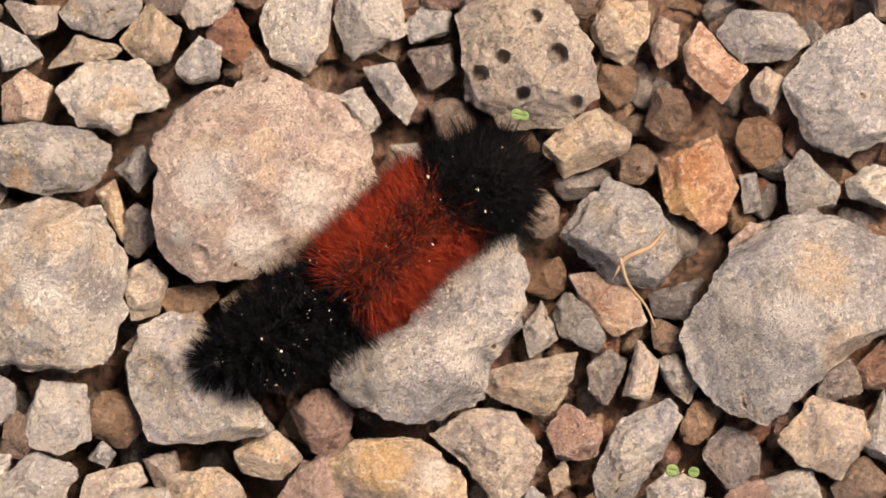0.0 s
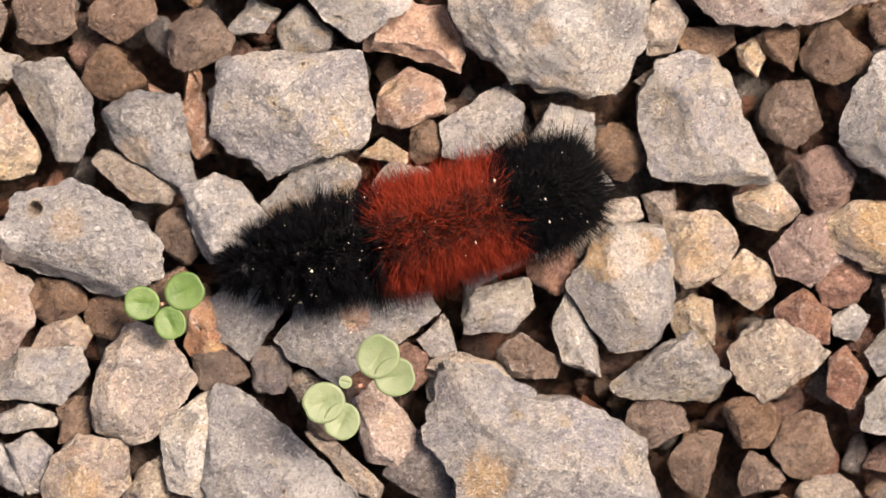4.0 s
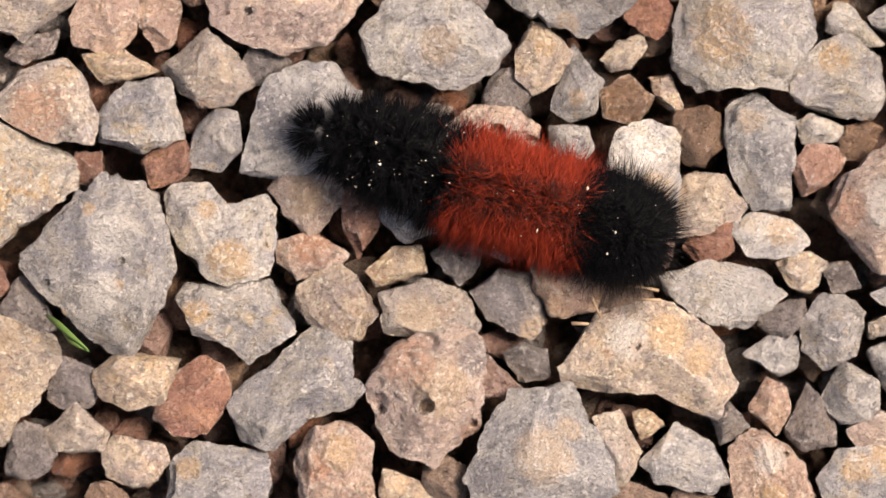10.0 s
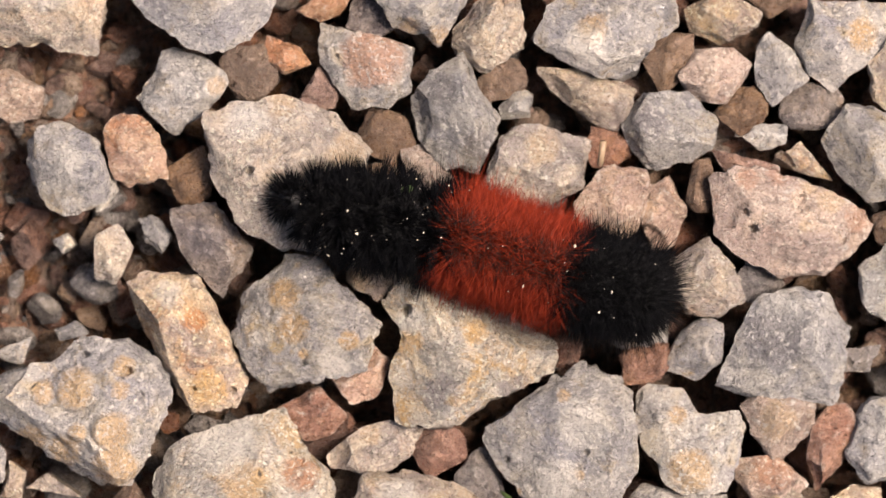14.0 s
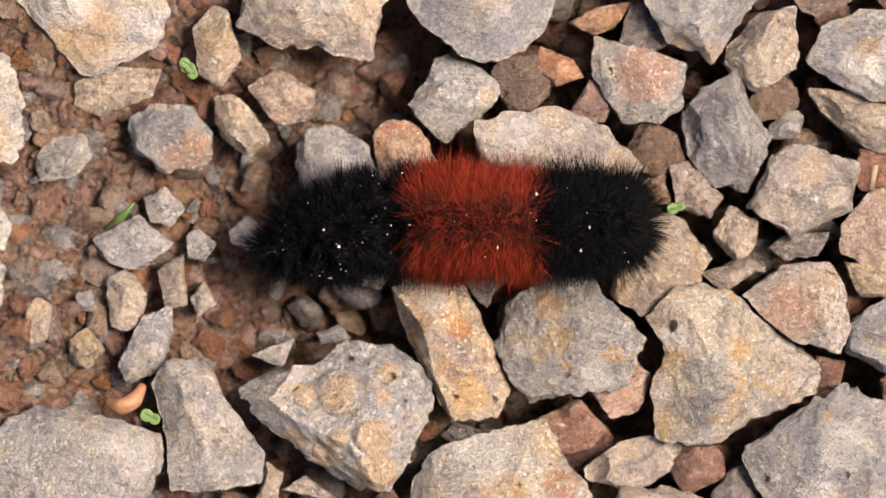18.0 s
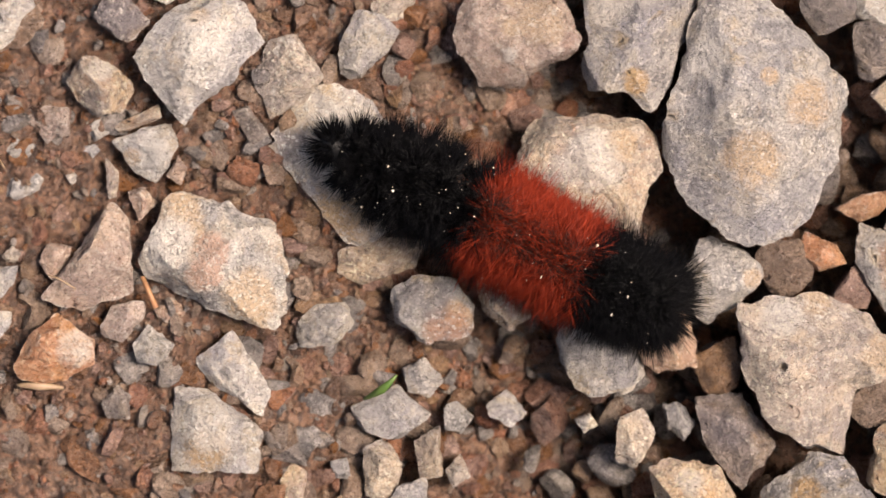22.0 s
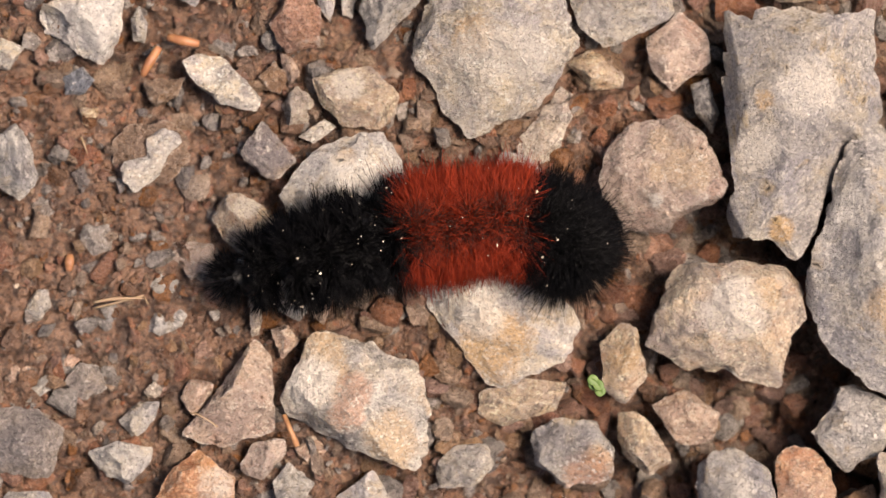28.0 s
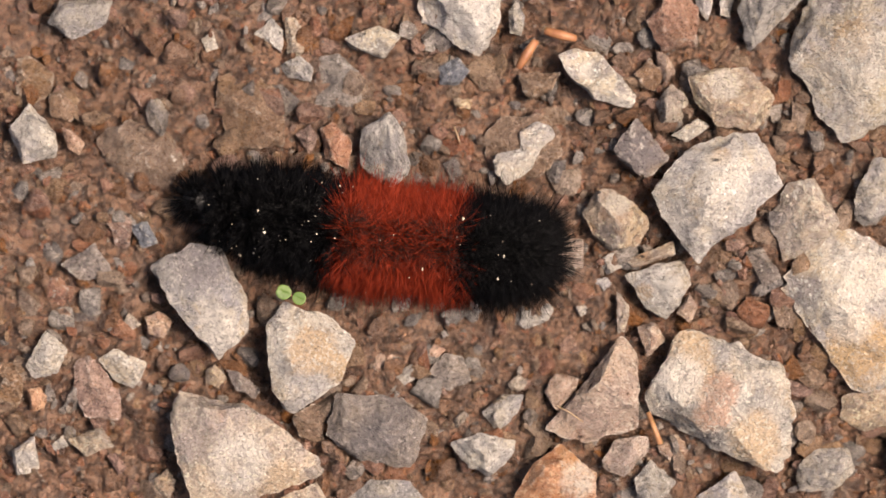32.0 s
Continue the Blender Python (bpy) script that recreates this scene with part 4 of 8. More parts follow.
rock("o", 1, -183.2, 1.4, 1, 4.8, 34, 4.9, 107, 5.0, 158, 3.6, 216, 5.2, 236, 5.5, 305, 3.8, pale=((2.2, 1.1, 2.3),))
rock("p", 1, -176.6, 7.3, 24, 2.7, 58, 3.6, 144, 2.2, 224, 3.5, 285, 2.7)
rock("g", 1, -172.4, 5.1, 22, 2.9, 117, 2.8, 187, 2.3, 238, 2.5, 297, 2.4)
rock("l", 1, -192.5, 2.1, 14, 3.4, 39, 4.0, 123, 2.4, 183, 4.2, 217, 3.0, 297, 3.2)
rock("g", 1, -191.0, -5.8, 44, 2.8, 120, 2.4, 215, 3.2, 254, 2.4, 352, 2.7)
rock("g", 1, -201.4, -7.7, 15, 5.8, 66, 4.2, 140, 3.7, 193, 5.1, 234, 5.0, 313, 3.3)
rock("g", 2, -215.1, 32.0, 66, 3.2, 102, 4.8, 158, 3.8, 226, 3.4, 297, 4.8, 341, 3.9, pale=((-1.3, 2.0, 1.7),), dark=((1.7, -0.5, 1.3),))
rock("r", 1, -220.8, 30.8, 32, 1.9, 118, 2.9, 154, 2.7, 249, 2.0, 314, 3.3)
rock("t", 2, -220.5, -7.2, 7, 11.4, 43, 6.3, 99, 6.1, 150, 9.8, 172, 8.8, 199, 7.2, 249, 8.1, 297, 6.3, 357, 9.8, pale=((1.0, -1.3, 4.0),), ochre=((6.3, -2.3, 3.3),))
rock("d", 1, -205.3, 0.6, 31, 6.3, 82, 4.6, 158, 6.3, 205, 6.2, 243, 4.8, 329, 6.3, dark=((-0.2, -0.8, 2.7),))
rock("l", 2, -216.2, 6.1, 36, 6.4, 79, 5.4, 132, 7.0, 163, 5.8, 244, 5.8, 277, 7.3, 338, 5.3, ochre=((0.7, 0.8, 3.3), (3.8, -0.2, 2.0),))
rock("g", 2, -229.6, 9.1, 13, 5.1, 91, 5.9, 123, 6.5, 173, 7.5, 238, 4.0, 299, 7.7, 337, 6.8, dark=((-2.0, 3.6, 4.0),), pale=((2.5, -3.3, 2.7),))
rock("g", 1, -254.3, 35.4, 5, 3.3, 45, 4.4, 157, 3.0, 209, 4.0, 271, 2.9)
rock("l", 2, -254.9, 20.1, 24, 2.8, 117, 4.1, 181, 3.1, 266, 3.4, 337, 3.7)
rock("l", 1, -220.4, 43.9, 29, 3.2, 97, 2.0, 195, 3.7, 232, 2.0, 315, 2.4)
rock("l", 1, -236.1, -2.2, 34, 2.9, 139, 2.6, 184, 3.1, 243, 1.8, 316, 3.0)
rock("l", 1, -245.1, -4.0, 38, 2.7, 111, 3.3, 222, 2.8, 257, 2.9, 317, 2.5)
rock("d", 0, -244.0, 8.0, 3, 3.0, 90, 2.7, 200, 3.3, 275, 2.2)
rock("t", 0, -181.1, 30.6, 20, 2.7, 56, 2.9, 209, 3.2, 232, 2.9)
rock("t", 1, -210.9, -9.6, 2, 2.8, 68, 2.1, 209, 4.2)
rock("y", 2, 110.1, 30.6, 2, 11.8, 33, 12.4, 67, 10.6, 91, 9.3, 133, 13.4, 161, 12.7, 173, 12.4, 195, 11.5, 230, 10.5, 278, 11.4, 301, 12.8, 329, 11.8, ochre=((4.8, 5.9, 4.0), (-3.5, 2.3, 2.7), (-1.9, -2.8, 2.0),), pale=((1.3, -0.8, 2.7),), dark=((-7.0, 1.7, 2.7), (7.6, -2.9, 2.7),))
rock("o", 1, 93.1, 30.3, 26, 5.0, 105, 4.7, 139, 6.4, 168, 6.6, 189, 6.7, 241, 2.8, 310, 7.6, 331, 7.0)
rock("g", 2, 77.5, 23.8, 29, 10.7, 115, 8.0, 138, 10.2, 159, 10.4, 194, 10.0, 217, 8.5, 244, 8.8, 292, 7.1, 322, 10.4, 353, 10.1)
rock("g", 1, 80.4, 32.2, 88, 3.9, 155, 3.5, 209, 3.6, 307, 4.1, 354, 3.4)
rock("g", 1, 74.8, 35.0, 6, 3.6, 93, 2.6, 201, 4.1, 298, 2.1)
rock("o", 1, 91.6, 22.7, 20, 4.5, 82, 4.2, 144, 4.4, 207, 4.8, 244, 4.1, 328, 4.8, ochre=((-1.5, 1.0, 2.0),), dark=((0.3, -0.1, 1.7),))
rock("g", 1, 99.6, 18.0, 17, 5.8, 60, 5.5, 166, 5.1, 210, 5.9, 254, 4.7, 340, 4.5)
rock("g", 2, 78.1, 11.8, 26, 7.5, 55, 7.2, 100, 5.0, 169, 6.0, 214, 6.7, 253, 7.3, 285, 4.7, 354, 5.2, ochre=((-2.0, -2.0, 4.0), (4.4, 0.6, 2.0),))
rock("p", 1, 88.8, 11.5, 36, 4.5, 101, 4.4, 177, 4.6, 222, 4.2, 279, 4.5, 356, 4.4)
rock("g", 2, 81.9, -1.1, 23, 8.9, 55, 10.3, 95, 7.5, 147, 6.7, 191, 10.9, 205, 10.5, 244, 9.4, 313, 6.4, 350, 10.4, ochre=((3.4, 5.6, 1.7), (1.6, 3.7, 1.0),), rust=((-0.7, -0.7, 2.0),), dark=((-4.5, 2.2, 2.7),))
rock("g", 2, 67.8, 11.9, 58, 5.0, 96, 5.6, 138, 6.7, 240, 5.8, 308, 6.6, 355, 4.8)
rock("g", 2, 69.2, 1.3, 9, 5.6, 48, 7.0, 93, 4.9, 168, 5.3, 213, 5.7, 258, 6.8, 303, 3.9)
rock("g", 2, 113.7, -3.1, 17, 6.8, 52, 8.2, 90, 8.3, 118, 7.0, 174, 7.3, 245, 8.4, 283, 8.4, 316, 6.6, ochre=((-2.2, 3.7, 3.0), (2.6, 3.9, 2.3),), pale=((0.5, 3.7, 2.7),))
rock("y", 1, 106.6, -8.5, 90, 6.1, 146, 3.3, 233, 3.2, 294, 5.8, 331, 2.9)
rock("g", 1, 117.8, -14.5, 59, 5.9, 123, 4.0, 181, 8.5, 193, 7.7, 319, 6.8, 349, 6.7)
rock("t", 1, 120.8, -8.9, 40, 3.5, 88, 3.5, 130, 3.4, 181, 2.7, 237, 3.6, 304, 3.9)
rock("t", 1, 122.6, 0.0, 52, 5.2, 129, 5.9, 206, 5.0, 246, 5.6, 307, 4.7, 358, 5.4, ochre=((-0.4, -0.6, 2.3),))
rock("t", 1, 128.0, -5.0, 12, 3.6, 90, 4.0, 175, 4.3, 266, 3.7, 317, 3.8)
rock("g", 2, 154.1, 12.4, 12, 12.8, 33, 15.0, 52, 13.6, 79, 7.9, 130, 9.7, 159, 11.2, 192, 13.7, 203, 13.5, 226, 11.9, 260, 10.8, 293, 10.3, 314, 7.9, 346, 10.6, pits=4, holes=((-3.4, 2.8, 1.73),), dark=((0.9, 2.9, 2.7),), pale=((2.3, -2.9, 2.7),))
rock("t", 2, 145.8, -3.4, 47, 5.4, 120, 7.1, 154, 9.5, 176, 8.2, 227, 4.1, 299, 8.3, 318, 9.0, 349, 7.8, ochre=((-1.8, 2.2, 3.6),), pale=((4.0, -0.5, 2.0),))
rock("t", 1, 157.3, -3.5, 46, 5.6, 103, 6.0, 148, 8.1, 191, 3.5, 259, 7.9, 295, 6.0, 347, 6.0)
rock("t", 1, 164.0, 3.2, 19, 6.7, 142, 5.0, 167, 6.5, 181, 5.3, 251, 3.7, 288, 4.6, 357, 5.1)
rock("t", 1, 129.5, -14.4, 48, 5.0, 110, 5.6, 165, 5.7, 203, 5.4, 249, 5.9, 303, 4.4, 356, 6.9)
rock("g", 1, 142.9, -16.0, 25, 3.0, 84, 3.2, 172, 2.7, 239, 3.1, 295, 2.8)
rock("g", 1, 159.5, -15.9, 40, 4.7, 82, 7.8, 129, 3.8, 224, 5.3, 259, 6.8, 291, 5.3)
rock("l", 2, 148.1, -22.4, 20, 7.1, 79, 6.5, 130, 6.2, 169, 9.0, 193, 10.0, 271, 5.1, 339, 10.8)
rock("g", 0, 139.1, -11.8, 12, 2.6, 71, 2.5, 158, 2.5, 211, 2.4, 281, 2.5)
rock("r", 0, 137.5, -18.2, 79, 4.1, 119, 3.2, 216, 3.2, 277, 4.0, 355, 2.7)
rock("t", 1, 122.7, 26.4, 9, 3.1, 66, 3.9, 133, 3.1, 230, 4.1, 285, 3.3)
rock("t", 1, 124.4, 20.1, 31, 4.4, 122, 3.2, 177, 6.4, 278, 3.3, 343, 5.2)
rock("t", 1, 154.5, 26.0, 74, 3.4, 160, 2.8, 224, 2.0, 295, 3.8, 339, 2.0)
rock("t", 1, 165.6, 27.9, 18, 3.3, 90, 4.5, 163, 3.3, 241, 3.3, 279, 4.8)
rock("l", 1, 157.4, 32.9, 52, 1.9, 135, 3.1, 261, 2.4, 322, 2.4)
rock("t", 1, 93.3, -10.7, 8, 4.3, 106, 3.0, 151, 5.0, 190, 5.2, 330, 6.4)
rock("b", 0, 100.6, -10.1, 97, 3.5, 159, 4.0, 208, 3.3, 317, 4.2, 346, 4.3)
rock("p", 2, 139.4, 35.3, 5, 14.1, 31, 13.4, 67, 13.1, 117, 12.7, 144, 13.5, 199, 14.7, 223, 14.5, 268, 11.5, 311, 13.1, 343, 14.1, pits=26, pale=((-10.7, -3.6, 1.5), (-6.4, 3.3, 1.3), (-5.4, 1.7, 4.0), (4.9, -4.0, 4.0), (-2.6, -7.1, 3.3),), ochre=((6.0, -2.2, 1.5), (-2.7, 4.5, 1.5), (3.9, -8.6, 1.5), (-5.3, 5.1, 2.0), (1.3, -0.1, 1.5), (2.0, 4.1, 2.0),))
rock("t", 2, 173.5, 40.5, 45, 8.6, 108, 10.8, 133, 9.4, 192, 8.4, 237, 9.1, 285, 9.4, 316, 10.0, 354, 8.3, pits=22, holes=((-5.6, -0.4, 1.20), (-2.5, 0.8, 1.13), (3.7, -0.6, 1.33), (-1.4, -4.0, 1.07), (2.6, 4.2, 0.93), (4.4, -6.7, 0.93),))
rock("l", 1, 148.6, 51.5, 29, 6.2, 109, 5.4, 151, 4.9, 214, 4.8, 263, 6.2, 311, 4.4)
rock("l", 1, 156.9, 49.8, 22, 5.0, 116, 5.2, 158, 4.2, 230, 5.5, 324, 4.9)
rock("g", 1, 163.7, 47.7, 8, 3.1, 71, 2.7, 165, 3.0, 215, 3.1, 310, 2.6)
rock("l", 1, 138.7, 56.4, 8, 4.3, 148, 4.1, 220, 2.8, 323, 2.7)
rock("t", 1, 131.7, 55.0, 80, 4.4, 170, 3.9, 235, 3.7, 289, 3.8, 359, 3.7)
rock("g", 1, 126.7, 59.5, 5, 5.3, 124, 4.1, 165, 4.9, 198, 3.8, 270, 3.3, 334, 4.4)
rock("t", 1, 118.8, 61.0, 9, 3.3, 136, 4.4, 244, 2.8, 316, 2.9)
rock("g", 1, 115.6, 58.3, 32, 2.0, 112, 4.5, 229, 3.3, 325, 3.9)
rock("p", 1, 115.2, 52.1, 8, 3.7, 75, 3.6, 135, 3.2, 210, 4.0, 288, 3.5)
rock("t", 1, 123.7, 55.5, 107, 2.4, 188, 5.1, 211, 1.9, 332, 3.5, 351, 4.9)
rock("y", 1, 125.5, 49.8, 35, 5.6, 115, 5.0, 161, 7.0, 207, 5.5, 270, 5.3, 303, 3.7, 328, 6.5, 346, 6.9, ochre=((0.9, -0.9, 1.9), (-2.4, -1.4, 1.3),))
rock("g", 1, 136.4, 50.6, 21, 3.2, 77, 3.3, 177, 3.3, 225, 3.2, 300, 3.1)
rock("t", 1, 121.8, 36.6, 73, 3.7, 123, 3.1, 270, 5.0, 294, 2.7)
rock("g", 1, 125.7, 40.6, 60, 3.3, 169, 2.6, 256, 3.0, 338, 2.2)
rock("l", 2, 124.8, 14.1, 54, 7.4, 88, 9.3, 110, 9.5, 143, 8.2, 173, 7.2, 223, 8.5, 300, 9.1, 317, 11.9, 339, 7.2)
rock("l", 1, 108.8, 14.6, 35, 5.3, 99, 4.9, 163, 4.2, 208, 4.9, 252, 4.7, 310, 4.8)
rock("t", 0, 131.5, 3.3, 59, 3.5, 155, 4.3, 197, 3.8, 284, 3.2, 343, 4.3)
rock("g", 0, 166.4, 9.0, 69, 3.8, 153, 2.1, 236, 3.5, 322, 2.6)
rock("g", 1, 171.1, 8.6, 53, 3.1, 98, 4.0, 150, 3.8, 197, 2.7, 286, 4.6, 316, 3.9)
rock("p", 1, 175.3, 10.0, 17, 3.2, 94, 4.0, 132, 6.0, 183, 2.9, 262, 4.4, 318, 5.3)
rock("g", 2, 179.2, 17.1, 45, 6.0, 89, 7.0, 131, 7.1, 165, 7.6, 236, 5.9, 283, 7.3, 321, 7.6, 348, 6.7)
rock("o", 1, 189.5, 20.6, 56, 6.4, 141, 6.0, 206, 4.7, 266, 6.0, 290, 5.6, 339, 4.7, rust=((-0.5, 2.2, 2.7),), ochre=((-2.2, -1.5, 2.7),))
rock("t", 1, 178.0, 28.9, 56, 4.4, 122, 3.7, 170, 5.5, 221, 5.1, 329, 4.9, 359, 5.6)
rock("o", 1, 194.8, 33.9, 21, 2.3, 90, 5.4, 133, 4.1, 188, 3.2, 268, 4.9, 336, 4.6)
rock("p", 1, 190.1, 38.0, 33, 2.7, 85, 3.2, 163, 2.0, 243, 3.4, 289, 2.5)
rock("t", 1, 185.5, 40.7, 30, 4.8, 105, 4.1, 163, 3.8, 221, 3.9, 261, 4.7, 333, 3.4)
rock("g", 2, 201.4, 35.4, 26, 4.2, 123, 4.8, 163, 5.7, 219, 4.0, 301, 4.3, 338, 5.9)
rock("g", 2, 209.6, 26.5, 30, 9.0, 60, 9.2, 115, 7.0, 161, 8.0, 188, 7.3, 222, 8.7, 250, 8.1, 301, 8.4)
rock("g", 1, 201.9, 16.8, 86, 4.8, 131, 3.6, 220, 4.2, 301, 4.2, 342, 3.8)
rock("l", 1, 209.7, 14.4, 21, 3.6, 85, 2.9, 152, 4.0, 184, 3.5, 295, 4.3)
rock("t", 1, 200.4, 29.2, 7, 2.7, 79, 2.8, 154, 2.3, 210, 2.3, 262, 3.0)
rock("p", 0, 192.9, 12.7, 15, 3.2, 58, 2.4, 175, 2.1, 230, 3.4)
rock("g", 2, 195.8, 3.3, 13, 15.2, 42, 12.6, 63, 13.7, 117, 10.2, 173, 13.3, 199, 14.4, 225, 14.8, 242, 14.0, 294, 8.1, 337, 13.4, ochre=((4.2, 3.5, 4.0), (4.8, -6.3, 3.3),), pale=((-0.5, -0.7, 3.3),), dark=((10.4, 5.9, 2.0),))
rock("t", 1, 195.7, -12.3, 18, 5.4, 92, 5.3, 168, 5.8, 204, 4.8, 272, 5.4, 339, 5.2)
rock("d", 1, 184.6, -11.6, 22, 4.2, 96, 3.9, 156, 4.2, 243, 4.3, 310, 3.9)
rock("g", 2, 173.5, -7.9, 20, 7.0, 41, 7.8, 100, 4.2, 192, 5.6, 217, 7.6, 249, 6.1, 345, 3.6)
rock("d", 1, 172.6, 1.6, 19, 3.4, 67, 3.3, 136, 2.6, 211, 2.9, 259, 3.9)
rock("t", 0, 176.8, 0.8, 17, 2.6, 81, 4.2, 213, 3.5, 268, 3.4)
rock("g", 1, 180.8, -0.7, 77, 2.9, 131, 3.4, 226, 1.8, 274, 3.5, 325, 2.7)
rock("d", 0, 183.1, 8.0, 24, 4.5, 150, 3.5, 199, 3.3, 282, 2.9)
rock("g", 0, 153.2, 39.9, 71, 2.7, 137, 3.7, 268, 3.2, 313, 3.3)
rock("g", 0, 157.5, 41.3, 68, 3.3, 130, 4.6, 219, 1.9, 275, 4.6, 317, 3.4)
rock("d", 0, 163.1, 42.8, 35, 3.3, 139, 3.7, 242, 3.3, 320, 3.0)
rock("g", 0, 195.0, 17.9, 58, 2.6, 106, 2.5, 239, 2.7, 289, 2.4)
rock("r", 1, 203.7, -6.4, 61, 3.9, 154, 2.4, 217, 2.9, 299, 3.3)
rock("g", 1, 202.0, -14.1, 70, 5.7, 185, 3.1, 283, 5.2)
rock("l", 1, 190.6, -17.1, 37, 3.3, 149, 3.6, 197, 3.3, 315, 3.8)
rock("g", 1, 177.2, -13.5, 92, 2.6, 167, 3.9, 188, 3.9, 318, 3.6, 350, 4.0)
rock("l", 1, 103.9, 7.8, 3, 5.9, 72, 4.0, 165, 5.3, 205, 5.3, 299, 4.0)
rock("t", 1, 26.6, 35.0, 12, 5.6, 146, 4.1, 167, 4.7, 248, 3.4, 338, 3.3)
rock("l", 2, 39.4, 35.0, 85, 4.3, 171, 7.7, 194, 6.8, 260, 3.2, 330, 6.4, 355, 8.0)
rock("g", 1, 50.2, 28.4, 6, 4.2, 73, 5.8, 134, 8.0, 209, 3.0, 260, 6.5, 281, 7.6, 317, 5.4)
rock("o", 1, 65.5, 25.8, 22, 2.5, 89, 5.3, 131, 0.8, 140, 5.9, 153, 3.5, 270, 6.3, 294, 7.4, 298, 4.4)
rock("g", 2, 60.9, 23.2, 48, 6.0, 114, 5.8, 149, 7.0, 179, 5.0, 227, 4.0, 288, 7.3, 304, 7.9, 317, 5.5, ochre=((-2.4, -1.8, 2.1),), pale=((2.3, -1.7, 1.7),))
rock("g", 1, 37.1, 29.8, 20, 4.8, 129, 2.6, 181, 4.3, 204, 3.8, 252, 2.7, 359, 4.3)
rock("l", 1, 30.8, 28.5, 92, 2.5, 124, 3.7, 190, 3.3, 308, 3.3, 333, 4.7)
rock("t", 1, 58.0, 18.3, 81, 2.2, 129, 5.6, 151, 5.8, 250, 2.7, 315, 5.3, 340, 5.7)
rock("g", 2, 50.4, 12.2, 47, 6.3, 86, 7.1, 134, 9.2, 168, 10.9, 187, 9.5, 244, 5.4, 290, 8.0, 326, 11.1, 355, 9.8, holes=((-4.5, 4.4, 1.1),), ochre=((-1.1, 1.8, 2.3), (-4.5, 4.4, 1.2),), pale=((-9.1, 1.1, 2.7),))
rock("t", 1, 87.9, 16.8, 97, 2.0, 181, 3.3, 319, 2.7, 344, 2.9)
rock("l", 1, 99.7, 11.0, 20, 2.9, 55, 2.6, 145, 2.8, 228, 2.6, 274, 2.8)
rock("t", 1, 112.0, 4.6, 28, 5.2, 130, 3.4, 203, 4.9, 228, 5.5, 270, 1.8, 356, 5.0)
rock("t", 1, 119.2, 4.8, 50, 3.1, 136, 3.2, 216, 2.1, 289, 3.9)
rock("g", 1, 90.6, -6.1, 67, 3.5, 174, 2.8, 235, 2.4, 311, 3.1)
rock("g", 2, 100.0, -22.9, 6, 12.9, 32, 10.1, 109, 13.2, 123, 17.3, 145, 15.3, 160, 13.6, 183, 10.0, 216, 12.5, 278, 11.6, 324, 17.5, 348, 13.3, ochre=((-6.6, -0.1, 3.3),), dark=((-9.8, 10.8, 2.0),))
rock("t", 1, 53.9, -18.0, 56, 4.6, 116, 2.4, 202, 4.2, 251, 3.2, 326, 3.1)
rock("l", 1, 21.7, 3.3, 40, 3.5, 125, 3.5, 167, 5.1, 224, 3.7, 318, 3.8, 351, 5.1, ochre=((1.5, 0.6, 2.0),))
rock("t", 1, 25.7, -0.6, 16, 3.3, 70, 2.7, 163, 3.5, 229, 2.5, 288, 3.1)
rock("t", 2, 54.7, -6.0, 58, 7.5, 91, 7.8, 138, 5.7, 199, 6.8, 224, 8.1, 255, 7.3, 300, 6.0, 356, 7.2)
rock("d", 0, 92.3, 7.1, 71, 3.1, 143, 3.2, 256, 3.8, 347, 2.8)
rock("g", 2, 80.5, -33.0, 41, 5.5, 82, 7.4, 156, 6.0, 210, 6.1, 269, 6.3, 324, 6.8)
rock("g", 2, 66.3, -33.2, 50, 5.7, 99, 6.2, 131, 6.7, 191, 7.6, 264, 5.6, 329, 8.1, 354, 6.7)
rock("y", 1, 47.2, -31.9, 4, 4.5, 43, 4.6, 140, 3.7, 192, 6.7, 324, 5.2, ochre=((-1.8, 0.3, 3.3), (1.6, 1.4, 2.7),))
rock("g", 1, 54.6, -31.3, 11, 3.2, 109, 2.5, 161, 3.8, 206, 3.5, 341, 4.9)
rock("t", 1, 53.2, -25.2, 47, 3.7, 119, 3.2, 181, 4.5, 258, 3.5, 349, 4.4)
rock("g", 2, 35.1, -27.6, 18, 7.5, 72, 6.8, 128, 7.7, 163, 7.5, 227, 7.5, 293, 7.5, 346, 7.4, ochre=((1.0, 5.4, 2.3), (-2.6, 3.8, 2.0),), dark=((6.0, 1.0, 1.7),))
rock("t", 1, 86.5, -27.0, 37, 3.1, 151, 3.5, 231, 3.2, 344, 3.4)
rock("g", 1, 88.4, -31.0, 37, 2.9, 177, 3.3, 225, 1.9, 334, 2.3)
rock("t", 1, 89.4, -34.9, 53, 2.8, 168, 3.0, 237, 2.7, 348, 2.9)
rock("t", 2, 105.0, 55.4, 4, 7.8, 34, 3.5, 126, 4.1, 159, 6.8, 182, 7.5, 192, 6.6, 236, 3.4, 299, 2.3, 334, 6.8, 355, 8.2, ochre=((-1.7, 1.5, 1.2),))
rock("g", 2, 113.9, 45.2, 10, 8.1, 59, 4.4, 131, 6.7, 155, 9.8, 168, 12.4, 174, 12.2, 198, 5.0, 277, 5.1, 317, 8.6, 341, 9.7, 355, 10.5, ochre=((-5.7, 0.9, 1.7), (-1.6, -2.1, 1.7),), pale=((3.5, -0.5, 2.0),))
rock("p", 0, 100.2, 50.8, 29, 3.2, 124, 3.3, 216, 2.9, 292, 3.2)


